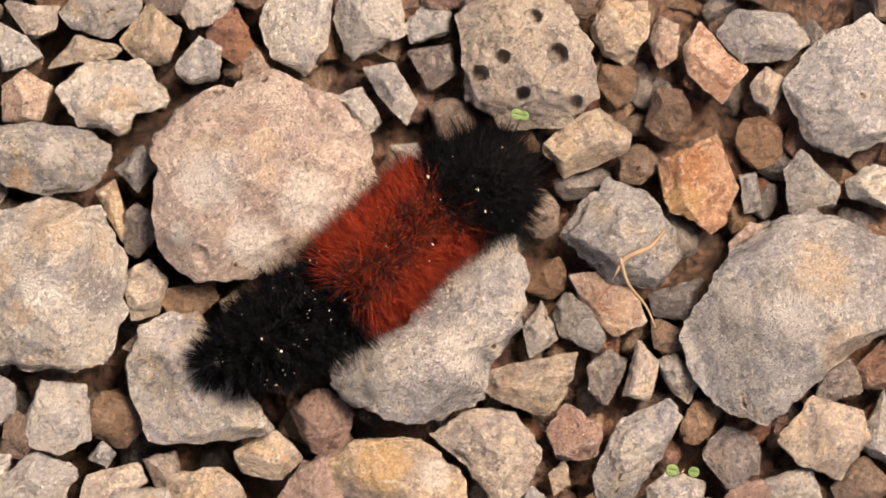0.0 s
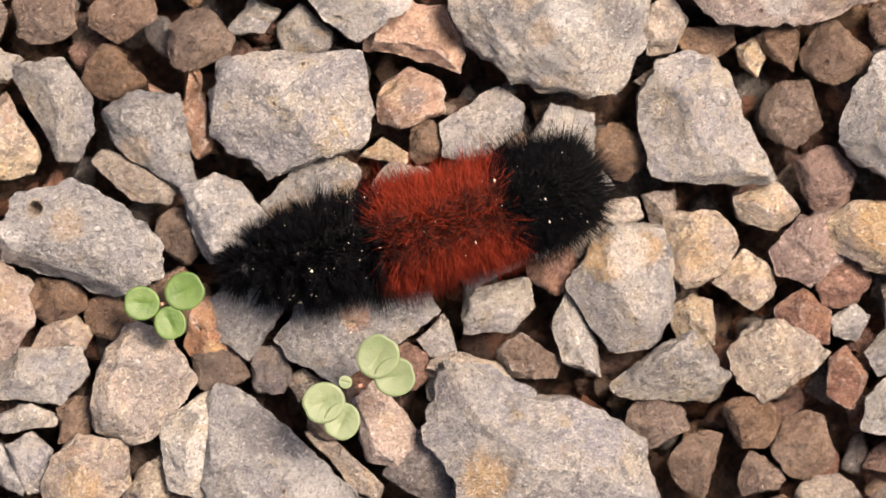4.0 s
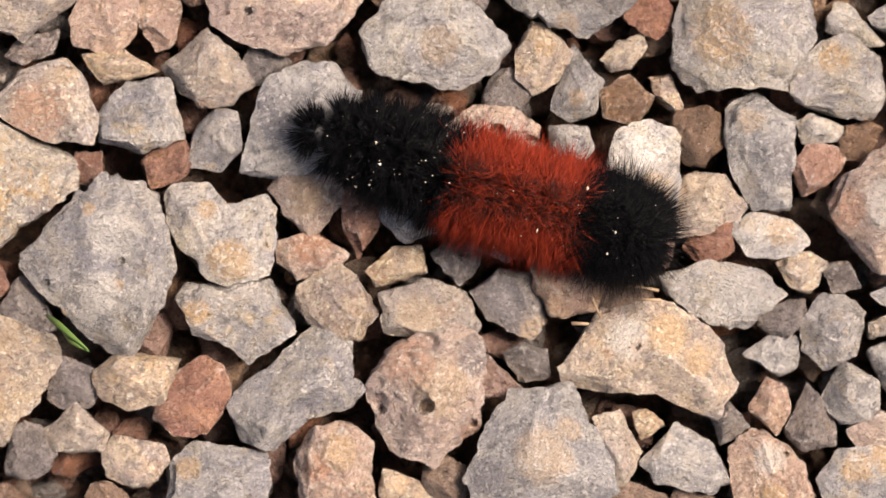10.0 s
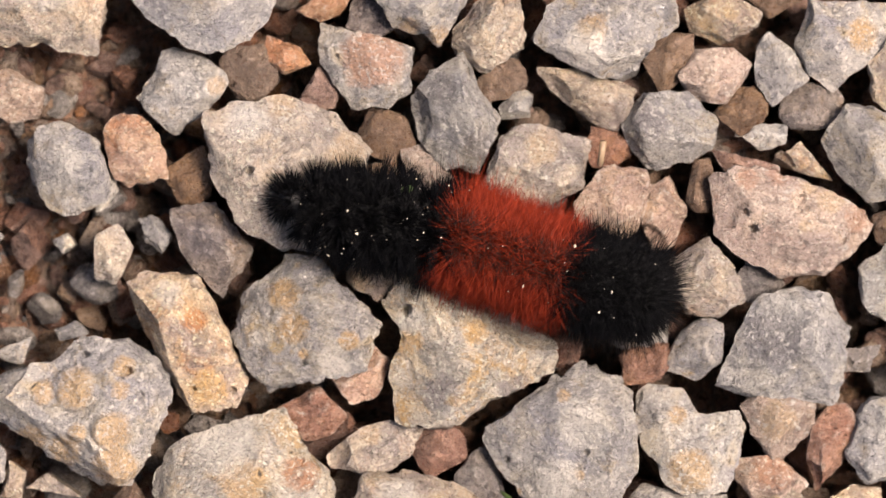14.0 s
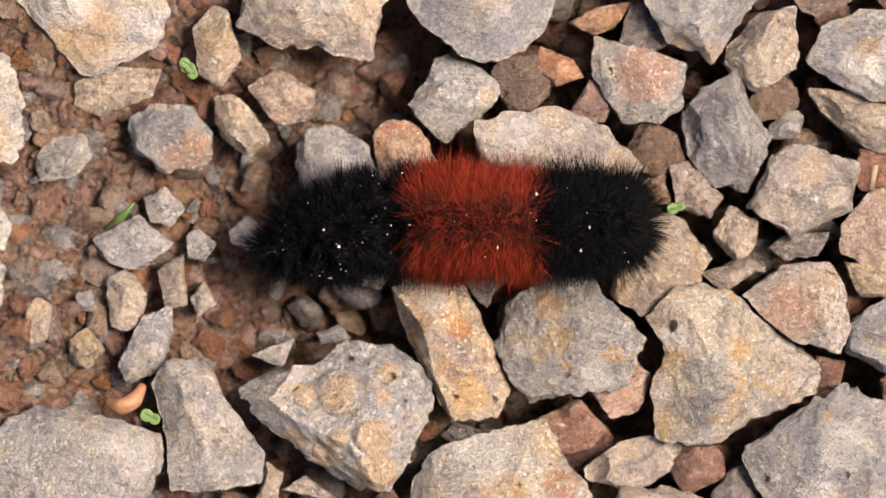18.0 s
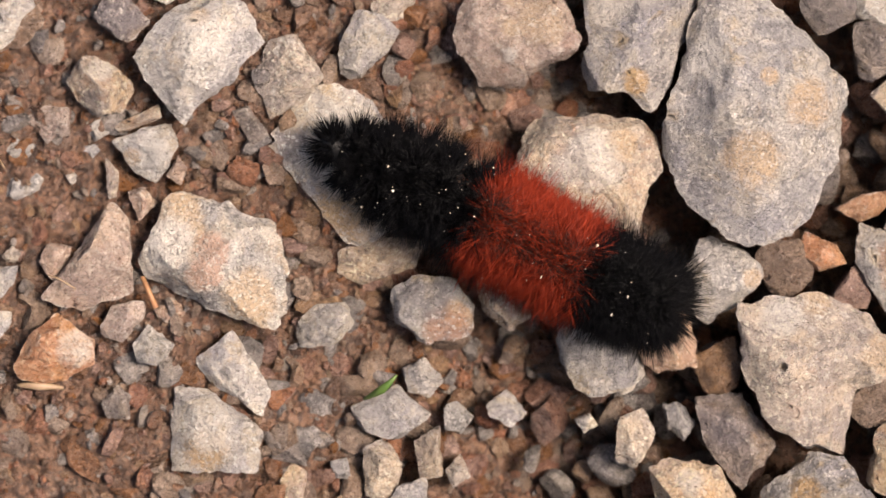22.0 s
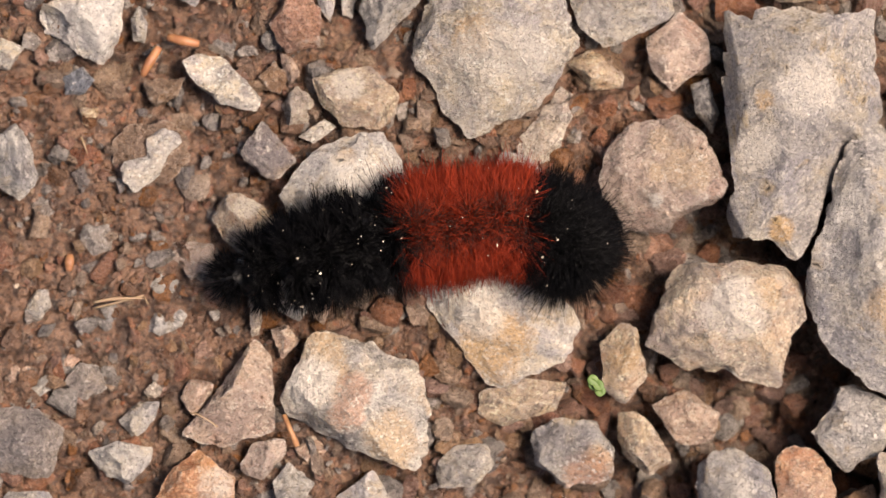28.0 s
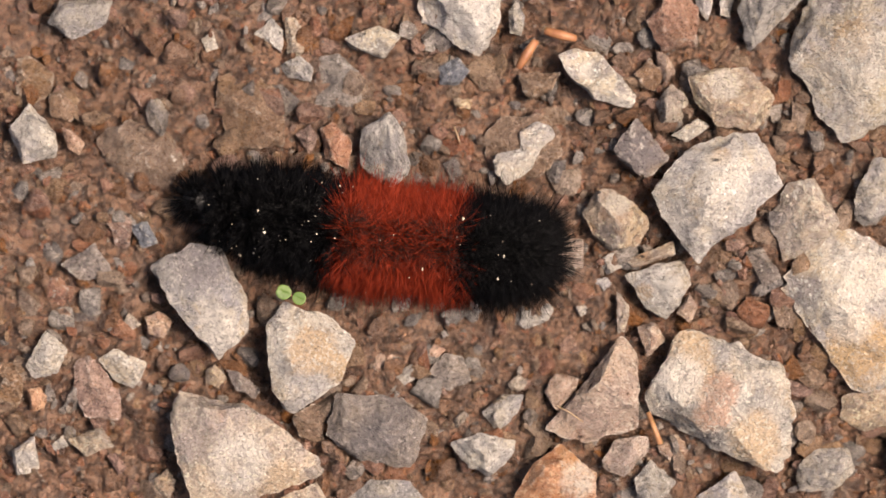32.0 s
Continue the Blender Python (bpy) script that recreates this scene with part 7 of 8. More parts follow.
    small("r", 3, 105.2, 0.8, 1, 3.2, 31, 3.5, 121, 4.2, 181, 3.1, 211, 3.3, 271, 4.2, 301, 3.7, 331, 3.4),
    small("d", 3, 178.4, -18.4, 52, 3.8, 82, 3.4, 112, 3.9, 142, 4.0, 262, 3.9, 292, 3.2, 322, 3.2, 352, 3.6),
    small("b", 3, 215.6, 17.6, 97, 2.8, 127, 2.5, 187, 3.2, 217, 2.9, 247, 2.9, 277, 3.1, 307, 3.3, 337, 3.1),
    small("r", 3, -90.4, 62.0, 38, 3.6, 128, 4.1, 158, 4.2, 218, 3.1, 248, 3.3, 278, 3.7, 308, 4.2, 338, 4.2),
    small("b", 3, 125.6, -22.0, 26, 4.0, 56, 3.9, 116, 4.0, 146, 4.2, 236, 3.0, 296, 3.3, 326, 3.2, 356, 3.7),
    small("d", 3, 84.8, 53.6, 1, 3.8, 31, 3.4, 151, 3.3, 181, 3.9, 211, 3.4, 241, 3.2, 271, 3.4, 331, 3.6),
    small("b", 3, 168.8, 15.2, 7, 2.9, 37, 2.9, 157, 2.4, 187, 2.5, 217, 2.9, 247, 3.0, 277, 3.0, 307, 3.2),
    small("b", 3, 64.4, -5.2, 32, 3.0, 62, 3.1, 92, 3.9, 152, 3.7, 212, 3.6, 242, 3.5, 272, 3.6, 332, 3.9),
    small("b", 3, 114.8, -19.6, 35, 3.5, 65, 3.0, 95, 2.8, 125, 3.5, 155, 3.8, 185, 4.0, 245, 3.8, 335, 4.0),
    small("b", 3, 9.2, 41.6, 63, 3.7, 123, 3.6, 153, 3.4, 183, 3.2, 213, 3.1, 243, 3.4, 303, 3.3, 333, 3.1),
    small("d", 3, 135.2, 60.8, 29, 4.3, 59, 4.2, 149, 4.6, 179, 4.4, 239, 3.9, 269, 4.0, 299, 3.8, 359, 4.0),
    small("b", 3, 198.8, -19.6, 76, 3.9, 106, 3.6, 136, 3.7, 166, 4.3, 196, 3.6, 226, 3.0, 256, 2.7, 346, 3.5),
    small("r", 3, 138.8, -6.4, 22, 3.3, 52, 2.7, 82, 3.1, 112, 3.3, 172, 3.3, 232, 4.1, 292, 4.2, 352, 3.7),
    small("b", 3, 71.6, 54.8, 38, 3.7, 68, 4.4, 98, 4.0, 128, 4.2, 158, 4.4, 248, 3.7, 278, 2.9, 308, 2.5),
    small("b", 3, -85.6, 30.8, 49, 3.3, 109, 3.2, 139, 3.8, 199, 3.4, 229, 3.5, 289, 3.9, 319, 3.5, 349, 3.9),
    small("r", 3, 167.6, 51.2, 16, 4.1, 76, 4.5, 106, 4.6, 166, 4.1, 196, 4.1, 226, 3.4, 286, 2.9, 316, 3.1),
    small("b", 3, 46.4, 5.6, 1, 3.9, 31, 3.4, 121, 3.6, 151, 3.3, 181, 3.3, 241, 3.2, 271, 2.5, 331, 3.7),
    small("b", 3, 182.0, -6.4, 8, 2.8, 38, 2.7, 68, 2.9, 98, 2.6, 188, 2.7, 218, 3.3, 248, 2.9, 278, 2.3),
    small("b", 3, -88.0, 22.4, 20, 3.8, 50, 3.4, 110, 2.9, 200, 3.4, 230, 3.9, 260, 4.0, 290, 3.3, 320, 3.0),
    small("d", 3, -60.4, -16.0, 1, 3.2, 31, 3.3, 121, 3.8, 181, 2.9, 211, 3.9, 241, 3.7, 301, 3.9, 331, 3.5),
    small("d", 3, 70.4, -6.4, 51, 3.0, 111, 3.0, 141, 2.6, 171, 2.4, 201, 2.9, 231, 3.6, 291, 3.5, 321, 3.0),
    small("d", 3, -106.0, 65.6, 22, 3.4, 52, 3.7, 112, 2.9, 142, 3.0, 172, 3.9, 202, 3.6, 262, 3.7, 352, 3.5),
    small("b", 3, 94.4, 48.8, 6, 4.2, 36, 4.0, 66, 3.4, 96, 2.7, 126, 2.8, 216, 4.3, 246, 3.7, 336, 3.9),
    small("r", 3, 6.8, 29.6, 14, 3.1, 74, 2.9, 104, 2.8, 134, 2.8, 164, 3.1, 194, 3.5, 284, 3.5, 314, 3.4),
    small("d", 3, 94.4, -34.0, 53, 2.6, 83, 2.6, 113, 3.2, 173, 3.2, 203, 3.4, 263, 3.8, 293, 3.5, 323, 3.9),
    small("r", 3, -95.2, 34.4, 27, 2.7, 57, 2.4, 87, 2.5, 237, 2.9, 267, 2.4, 297, 3.1, 327, 3.7, 357, 3.3),
    small("b", 3, -102.4, 34.4, 22, 3.1, 82, 3.8, 142, 4.6, 172, 4.3, 202, 3.6, 262, 4.0, 292, 3.5, 352, 3.2),
    small("b", 3, -72.4, -26.8, 6, 2.9, 96, 3.2, 126, 3.2, 156, 3.3, 186, 2.8, 216, 2.4, 276, 3.7, 336, 3.1),
    small("d", 3, -19.6, 60.8, 48, 4.2, 78, 4.5, 168, 3.6, 198, 3.4, 228, 3.2, 288, 2.5, 318, 3.1, 348, 4.1),
    small("r", 3, 42.8, -23.2, 19, 3.6, 49, 2.8, 109, 3.7, 139, 3.3, 169, 3.4, 199, 2.7, 259, 3.5, 289, 3.3),
    small("b", 3, 62.0, 10.4, 37, 3.0, 67, 3.7, 97, 3.9, 127, 3.9, 157, 3.0, 187, 2.7, 277, 3.6, 337, 3.2),
    small("b", 3, 95.6, 10.4, 15, 2.5, 45, 3.0, 75, 3.7, 105, 4.3, 135, 3.9, 195, 2.4, 315, 3.8, 345, 2.8),
    small("b", 3, 126.8, 24.8, 5, 4.0, 155, 2.5, 185, 2.8, 215, 2.8, 245, 2.8, 275, 2.9, 305, 3.8, 335, 4.5),
    small("d", 3, 72.8, -29.2, 28, 3.7, 58, 3.2, 148, 3.2, 178, 3.2, 208, 2.6, 238, 3.1, 268, 3.7, 358, 4.2),
    small("d", 3, 198.8, -6.4, 21, 3.1, 51, 3.5, 81, 2.8, 111, 2.5, 201, 3.2, 231, 2.7, 321, 3.6, 351, 3.1),
    small("b", 3, -16.0, -26.8, 1, 2.7, 31, 3.4, 91, 3.3, 121, 3.1, 151, 3.5, 181, 2.9, 271, 3.6, 301, 4.0),
    small("b", 3, 23.6, 39.2, 3, 3.2, 93, 3.9, 123, 4.1, 153, 3.4, 183, 3.1, 213, 3.1, 243, 2.8, 303, 3.1),
    small("b", 3, 210.8, 0.8, 22, 3.2, 52, 3.4, 112, 2.4, 142, 2.1, 172, 1.9, 202, 2.2, 232, 3.1, 352, 3.2),
    small("r", 3, -49.6, 10.4, 56, 3.3, 86, 2.8, 116, 2.4, 176, 3.6, 236, 4.1, 296, 2.5, 326, 2.5, 356, 2.8),
    small("r", 3, 62.0, -38.8, 7, 3.4, 37, 2.6, 127, 3.6, 187, 3.5, 217, 3.7, 277, 4.2, 307, 3.9, 337, 3.9),
    small("b", 3, -54.4, 46.4, 24, 3.1, 54, 4.0, 114, 3.0, 174, 2.6, 204, 3.3, 264, 4.5, 294, 3.9, 354, 2.6),
    small("r", 3, 141.2, 52.4, 72, 3.5, 102, 3.0, 132, 3.4, 162, 3.6, 192, 3.2, 252, 3.4, 282, 2.9, 312, 3.1),
    small("b", 3, 183.2, 34.4, 14, 2.9, 44, 2.9, 104, 2.9, 134, 2.5, 164, 2.2, 254, 2.7, 284, 2.7, 314, 2.0),
    small("r", 3, 184.4, -17.2, 5, 3.5, 35, 3.4, 95, 2.5, 155, 2.6, 185, 2.7, 215, 3.0, 245, 3.1, 335, 2.9),
    small("d", 3, -90.4, 44.0, 10, 2.7, 70, 2.7, 100, 3.3, 130, 3.5, 220, 3.1, 280, 2.6, 310, 3.2, 340, 3.3),
    small("r", 3, -13.6, 9.2, 16, 3.3, 46, 2.9, 76, 2.3, 106, 2.9, 166, 3.4, 196, 3.6, 316, 3.5, 346, 3.8),
    small("b", 3, 180.8, 4.4, 1, 1.7, 91, 2.1, 121, 2.6, 211, 2.1, 241, 2.2, 271, 2.4, 301, 2.4, 331, 2.0),
    small("b", 3, 136.4, 22.4, 11, 2.5, 41, 2.5, 71, 2.6, 101, 2.7, 161, 3.3, 191, 3.0, 281, 3.8, 311, 2.5),
    small("d", 3, 47.6, -38.8, 5, 3.5, 35, 3.6, 95, 4.1, 125, 2.9, 185, 2.6, 215, 3.6, 245, 4.1, 335, 3.2),
    small("b", 3, 144.8, 57.2, 48, 3.8, 78, 4.0, 108, 4.1, 168, 3.5, 228, 2.5, 258, 2.4, 288, 2.2, 348, 3.5),
    small("b", 3, 12.8, -29.2, 8, 3.7, 38, 3.2, 68, 2.7, 128, 2.9, 158, 2.5, 188, 2.3, 218, 2.9, 338, 3.0),
    small("b", 3, 170.0, 30.8, 33, 2.4, 63, 1.9, 93, 2.2, 123, 2.9, 153, 3.0, 183, 2.3, 213, 2.4, 333, 3.0),
    small("b", 3, -20.8, 44.0, 10, 3.7, 70, 3.1, 160, 3.1, 190, 3.3, 220, 2.7, 250, 2.1, 280, 2.2, 340, 3.5),
    small("t", 3, -7.6, -34.0, 45, 3.3, 105, 3.2, 135, 3.6, 165, 2.7, 195, 2.5, 225, 3.1, 255, 3.6, 315, 3.7),
    small("d", 3, -10.0, 20.0, 59, 3.2, 89, 2.5, 119, 2.4, 149, 2.5, 209, 3.7, 269, 2.4, 299, 3.0, 359, 3.7),
    small("b", 3, 92.0, 17.6, 18, 3.0, 48, 3.0, 78, 2.3, 108, 2.2, 228, 2.5, 258, 3.0, 318, 3.5, 348, 3.2),
    small("r", 3, -59.2, 34.4, 22, 2.6, 82, 2.2, 142, 3.6, 202, 2.8, 232, 3.0, 262, 2.8, 292, 2.4, 352, 2.8),
    small("b", 3, 52.4, 3.2, 63, 2.5, 93, 2.5, 153, 3.1, 183, 3.1, 213, 3.6, 273, 3.4, 303, 3.5, 333, 3.6),
    small("d", 3, -42.4, -32.8, 21, 3.9, 81, 2.2, 111, 2.4, 141, 3.0, 171, 4.3, 201, 4.3, 231, 4.0, 351, 4.3),
    small("d", 3, 106.4, 42.8, 49, 2.4, 79, 2.3, 109, 2.8, 139, 3.0, 169, 3.5, 229, 3.6, 289, 3.2, 349, 4.1),
    small("b", 3, -49.6, 58.4, 21, 2.4, 81, 4.1, 111, 3.6, 141, 2.9, 201, 3.8, 231, 4.2, 261, 3.3, 321, 2.7),
    small("b", 3, 183.2, 24.8, 54, 2.6, 84, 2.6, 144, 2.4, 204, 2.8, 234, 2.7, 264, 2.5, 324, 2.2, 354, 2.3),
    small("b", 3, 58.4, -22.0, 64, 2.9, 124, 3.6, 154, 3.8, 184, 3.8, 244, 3.6, 274, 3.7, 304, 2.7, 334, 2.8),
    small("b", 3, 44.0, 40.4, 86, 3.7, 116, 3.4, 146, 2.9, 176, 2.6, 206, 3.2, 266, 4.1, 326, 2.3, 356, 2.1),
    small("b", 3, -44.8, 41.6, 11, 3.3, 41, 3.6, 71, 3.7, 101, 3.1, 161, 2.3, 191, 3.3, 281, 2.8, 341, 2.8),
    small("b", 3, 46.4, -8.8, 15, 2.7, 45, 3.6, 105, 3.0, 135, 2.9, 225, 3.6, 255, 2.7, 285, 2.6, 345, 2.7),
    small("b", 3, 102.8, 14.0, 36, 2.9, 66, 3.2, 96, 2.5, 216, 2.5, 246, 2.5, 276, 3.1, 306, 3.3, 336, 2.5),
    small("b", 3, -48.4, 32.0, 13, 2.0, 43, 2.8, 73, 3.6, 103, 3.2, 253, 2.6, 283, 3.4, 313, 3.8, 343, 2.5),
    small("b", 3, -73.6, 39.2, 7, 3.5, 37, 3.6, 67, 3.7, 97, 2.5, 127, 2.7, 187, 2.7, 247, 2.7, 337, 2.7),
    small("d", 3, 124.4, 33.2, 30, 2.7, 90, 3.5, 120, 3.2, 150, 2.3, 180, 2.5, 210, 3.3, 240, 3.6, 330, 2.2),
    small("d", 3, 23.6, -6.4, 17, 3.1, 47, 3.7, 137, 2.2, 167, 2.8, 197, 3.4, 257, 2.4, 287, 2.3, 347, 2.5),
    small("b", 3, 125.6, -28.0, 14, 2.7, 44, 2.7, 104, 3.1, 134, 2.5, 194, 2.9, 224, 3.2, 314, 2.8, 344, 3.2),
    small("d", 3, -38.8, 22.4, 6, 3.4, 36, 2.6, 126, 2.9, 186, 2.7, 216, 2.8, 246, 2.8, 276, 2.7, 336, 2.6),
    small("b", 3, 32.0, 15.2, 23, 3.2, 53, 2.8, 143, 2.3, 173, 2.4, 203, 2.6, 233, 3.0, 263, 2.8, 323, 2.2),
    small("r", 3, 86.0, -8.8, 22, 3.3, 82, 3.4, 112, 2.9, 142, 3.1, 232, 2.7, 262, 3.2, 322, 3.3, 352, 2.9),
    small("r", 3, -82.0, -24.4, 6, 3.4, 36, 2.7, 96, 2.2, 126, 2.3, 156, 2.6, 246, 3.3, 306, 2.2, 336, 2.4),
    small("b", 3, -2.8, 8.0, 57, 3.3, 87, 3.1, 117, 3.3, 147, 3.9, 207, 3.0, 237, 3.1, 267, 3.0, 357, 2.8),
    small("b", 3, 154.4, 32.0, 40, 1.8, 70, 2.6, 160, 1.6, 190, 1.9, 220, 2.6, 280, 2.7, 310, 2.0, 340, 1.9),
)


# ---- sprouts, straw and husks ----
def tube(points, radii, sides=7):
    """A bent round stalk through the points, in mm."""
    P = np.array(points, float)
    if len(P) > 2:
        u = np.linspace(0, len(P) - 1, 4 * (len(P) - 1) + 1)
        fine = np.stack([np.interp(u, range(len(P)), P[:, i]) for i in range(3)], -1)
        for _ in range(3):
            fine[1:-1] = 0.25 * fine[:-2] + 0.5 * fine[1:-1] + 0.25 * fine[2:]
        radii = np.interp(u, np.linspace(0, len(P) - 1, len(radii)), radii)
        P = fine
    else:
        radii = np.interp([0, 1], np.linspace(0, 1, len(radii)), radii)
    V = []
    for i, p in enumerate(P):
        d = P[min(i + 1, len(P) - 1)] - P[max(i - 1, 0)]
        d /= np.linalg.norm(d)
        a = np.cross(d, (0.3, 0.1, 0.95))
        a /= np.linalg.norm(a)
        b = np.cross(d, a)
        V += [p + radii[i] * (a * math.cos(g) + b * math.sin(g)) for g in 2 * math.pi * np.arange(sides) / sides]
    F = [(i * sides + j, i * sides + (j + 1) % sides, (i + 1) * sides + (j + 1) % sides, (i + 1) * sides + j) for i in range(len(P) - 1) for j in range(sides)]
    F += [tuple(range(sides - 1, -1, -1)), tuple(range(len(V) - sides, len(V)))]
    return np.array(V) * MM, F


def leaf_shape(long, wide, cup=0.14, notch=0.10):
    """A thick round leaf from its stalk at 0 along x, slightly cupped and notched at the tip."""
    n, rings = 28, 7
    top, low = [], []
    for i in range(rings + 1):
        q = i / rings
        for j in range(n):
            g = 2 * math.pi * j / n
            w = 1 - notch * math.exp(-(g if g < math.pi else 2 * math.pi - g) ** 2 / 0.10)
            px, py = long / 2 + long / 2 * q * w * math.cos(g), wide / 2 * q * w * math.sin(g)
            pz = cup * long * (q * q) * 0.5 - 0.05 * long * math.exp(-(py / (0.08 * wide)) ** 2) * (1 - q)
            thick = 0.16 * math.sqrt(max(0.02, 1 - q * q))
            top.append((px, py, pz + thick))
            low.append((px, py, pz - thick))
    V = np.array(top + low) * MM
    k0 = len(top)
    F = []
    for i in range(rings):
        for j in range(n):
            a, b, c, d = i * n + j, (i + 1) * n + j, (i + 1) * n + (j + 1) % n, i * n + (j + 1) % n
            F += [(a, b, c, d), (k0 + d, k0 + c, k0 + b, k0 + a)]
    e = rings * n
    F += [(e + j, k0 + e + j, k0 + e + (j + 1) % n, e + (j + 1) % n) for j in range(n)]
    return V, F


def sprout(label, mat, root, crown, leaves, stem=0.25):
    """A seedling: stalk from root up to crown, and leaves of (x, y, long) that end there in mm."""
    thing = tagged(new("seedling"), label, "seedling")
    thing.location = Vector(root) * MM
    r, c = np.array(root), np.array(crown)
    v, f = tube([(0, 0, 0), (0.5 * (c - r)) + np.array([0.4, 0.3, 0.8]), c - r], (stem * 1.2, stem))
    part("stalk", mesh_of("stalk", v, f, STEM), thing, "thin reddish stalk")
    for lx, ly, long in leaves:
        v, f = leaf_shape(long, long * 0.92)
        ob = part("leaf", mesh_of("leaf", v, f, mat), thing)
        a = math.atan2(ly - c[1], lx - c[0])
        off = Vector((lx - long / 2 * math.cos(a), ly - long / 2 * math.sin(a), c[2])) - Vector(root)
        ob.matrix_local = Matrix.Translation(off * MM) @ pose(0, 0, 0, 0, -4, math.degrees(a))
    return thing


sprout("pale green seedling with two pairs of notched round leaves", PALE_LEAF, (81.0, -10.5, 3), (80.6, -9.9, 15.0),
       [(83.3, -6.8, 5.4), (84.9, -9.5, 5.0), (76.1, -11.2, 5.2), (77.9, -13.7, 4.6), (79.0, -9.2, 1.7)])
sprout("fresh green seedling with three oval leaves", GREEN_LEAF, (59.3, 2.9, -4), (59.0, 3.1, 10.0),
       [(56.7, 3.6, 4.4), (62.0, 4.2, 4.9), (59.7, 0.7, 4.1)])
sprout("tiny green seedling with two leaves", GREEN_LEAF, (149.5, -15.6, 2), (146.7, -11.8, 13.0),
       [(145.3, -11.5, 2.4), (148.5, -11.1, 3.4)])
sprout("tiny green seedling between stones", GREEN_LEAF, (178.1, -11.8, 2), (177.9, -11.3, 13.0), [(176.8, -10.8, 1.6), (179.2, -11.7, 1.4)], 0.12)
sprout("tiny green seedling at a stone's edge", GREEN_LEAF, (-220.0, 12.2, 4), (-220.0, 12.3, 11.0), [(-221.0, 12.4, 1.9), (-219.0, 12.3, 1.7)], 0.12)
sprout("tiny green seedling in damp soil", GREEN_LEAF, (-141.3, 26.6, 0), (-141.3, 26.6, 7.0), [(-141.8, 26.9, 1.6), (-140.9, 26.3, 1.4)], 0.12)
sprout("tiny green seedling under a husk", GREEN_LEAF, (-136.2, -14.2, 0), (-136.2, -14.2, 8.0), [(-136.6, -14.1, 1.7), (-135.6, -14.3, 1.5)], 0.12)
sprout("tiny green seedling between stones", GREEN_LEAF, (-81.8, 24.4, 2), (-81.9, 24.3, 12.5), [(-82.3, 24.1, 1.5), (-81.5, 24.6, 1.2)], 0.12)
sprout("tiny green seedling between stones", GREEN_LEAF, (-141.7, 27.0, 0), (-141.7, 27.2, 7.5), [(-142.1, 27.3, 1.4), (-141.3, 26.9, 1.4)], 0.12)
sprout("yellow-green seedling on a pitted stone", GREEN_LEAF, (171.0, 34.0, 8), (171.0, 34.0, 14.6), [(170.6, 34.2, 1.5), (171.4, 33.8, 1.3)], 0.12)


def stalk(name, label, category, mat, points, radii):
    v, f = tube(points, radii)
    return tagged(new(name, mesh_of(name, v, f, mat)), label, category)


stalk("grass_blade", "fresh green blade of grass", "grass", GREEN_LEAF, [(-63.7, -8.1, 5), (-61.8, -9.2, 11), (-58.3, -11.9, 13)], (0.15, 0.45, 0.35, 0.1))
stalk("grass_blade", "fresh green blade of grass", "grass", GREEN_LEAF, [(-62.3, -9.1, 5), (-60.3, -11.1, 12), (-58.2, -12.1, 12.5)], (0.15, 0.4, 0.1))
stalk("grass_blade", "short green blade of grass over a pale stone", "grass", GREEN_LEAF, [(-146.6, 6.1, 9), (-144.8, 7.8, 12.5), (-143.7, 9.9, 13)], (0.2, 0.55, 0.12))
stalk("dry_root", "dry forked rootlet on a grey stone", "root", STRAW, [(183.6, 16.5, 14.9), (181.3, 14.8, 15.2), (178.3, 14.9, 15.2), (176.3, 12.7, 14.6)], (0.2, 0.36, 0.34, 0.12))
stalk("dry_root", "dry thin rootlet on a grey stone", "root", STRAW, [(177.7, 14.8, 15.2), (177.6, 11.5, 15), (179.2, 8.6, 13), (179.5, 5.8, 12.5)], (0.24, 0.2, 0.1))
stalk("straw", "bit of dry straw", "straw", STRAW, [(4.9, -2.8, 8), (8.5, -3.4, 8.4)], (0.2, 0.2))
stalk("straw", "bit of dry straw", "straw", STRAW, [(5.9, -4.5, 10), (8.7, -4.5, 11)], (0.2, 0.2))
stalk("straw", "bit of dry straw", "straw", STRAW, [(-1.7, -7.5, 10), (0.3, -7.5, 10.3)], (0.25, 0.2))
stalk("straw", "bit of dry straw", "straw", STRAW, [(0.7, -4.6, 8), (1.8, -6.8, 8.3)], (0.12, 0.12))
stalk("straw", "short thick bit of straw standing between stones", "straw", STRAW, [(-60.3, 34.8, 10.5), (-60.1, 31.9, 9.5)], (0.42, 0.38))
stalk("straw", "thin dry straw on a stone", "straw", STRAW, [(-201.1, 19.0, 8), (-198.9, 20.2, 8.6), (-195.5, 21.2, 8.2)], (0.15, 0.25, 0.08))
stalk("straw", "thin dry grass stem on a stone", "straw", STRAW, [(-186.5, 10.0, 9.5), (-185.0, 10.0, 10.3), (-182.8, 9.3, 9.6)], (0.08, 0.12, 0.08))
stalk("twig", "short brown twig beside a stone", "twig", HUSK, [(-175.8, 12.8, 7), (-173.2, 9.7, 7.5)], (0.3, 0.35))
stalk("husk", "curled orange seed husk", "husk", HUSK, [(-141.6, -13.7, 7), (-139.7, -13.9, 8.4), (-138.3, -12.7, 8.4), (-137.9, -10.8, 7.4)], (0.5, 1.1, 1.0, 0.5))
stalk("husk", "pale papery husk beside an orange stone", "husk", STRAW, [(-186.6, -3.6, 6), (-184.1, -2.9, 6.6), (-181.2, -2.4, 6)], (0.2, 0.62, 0.2))
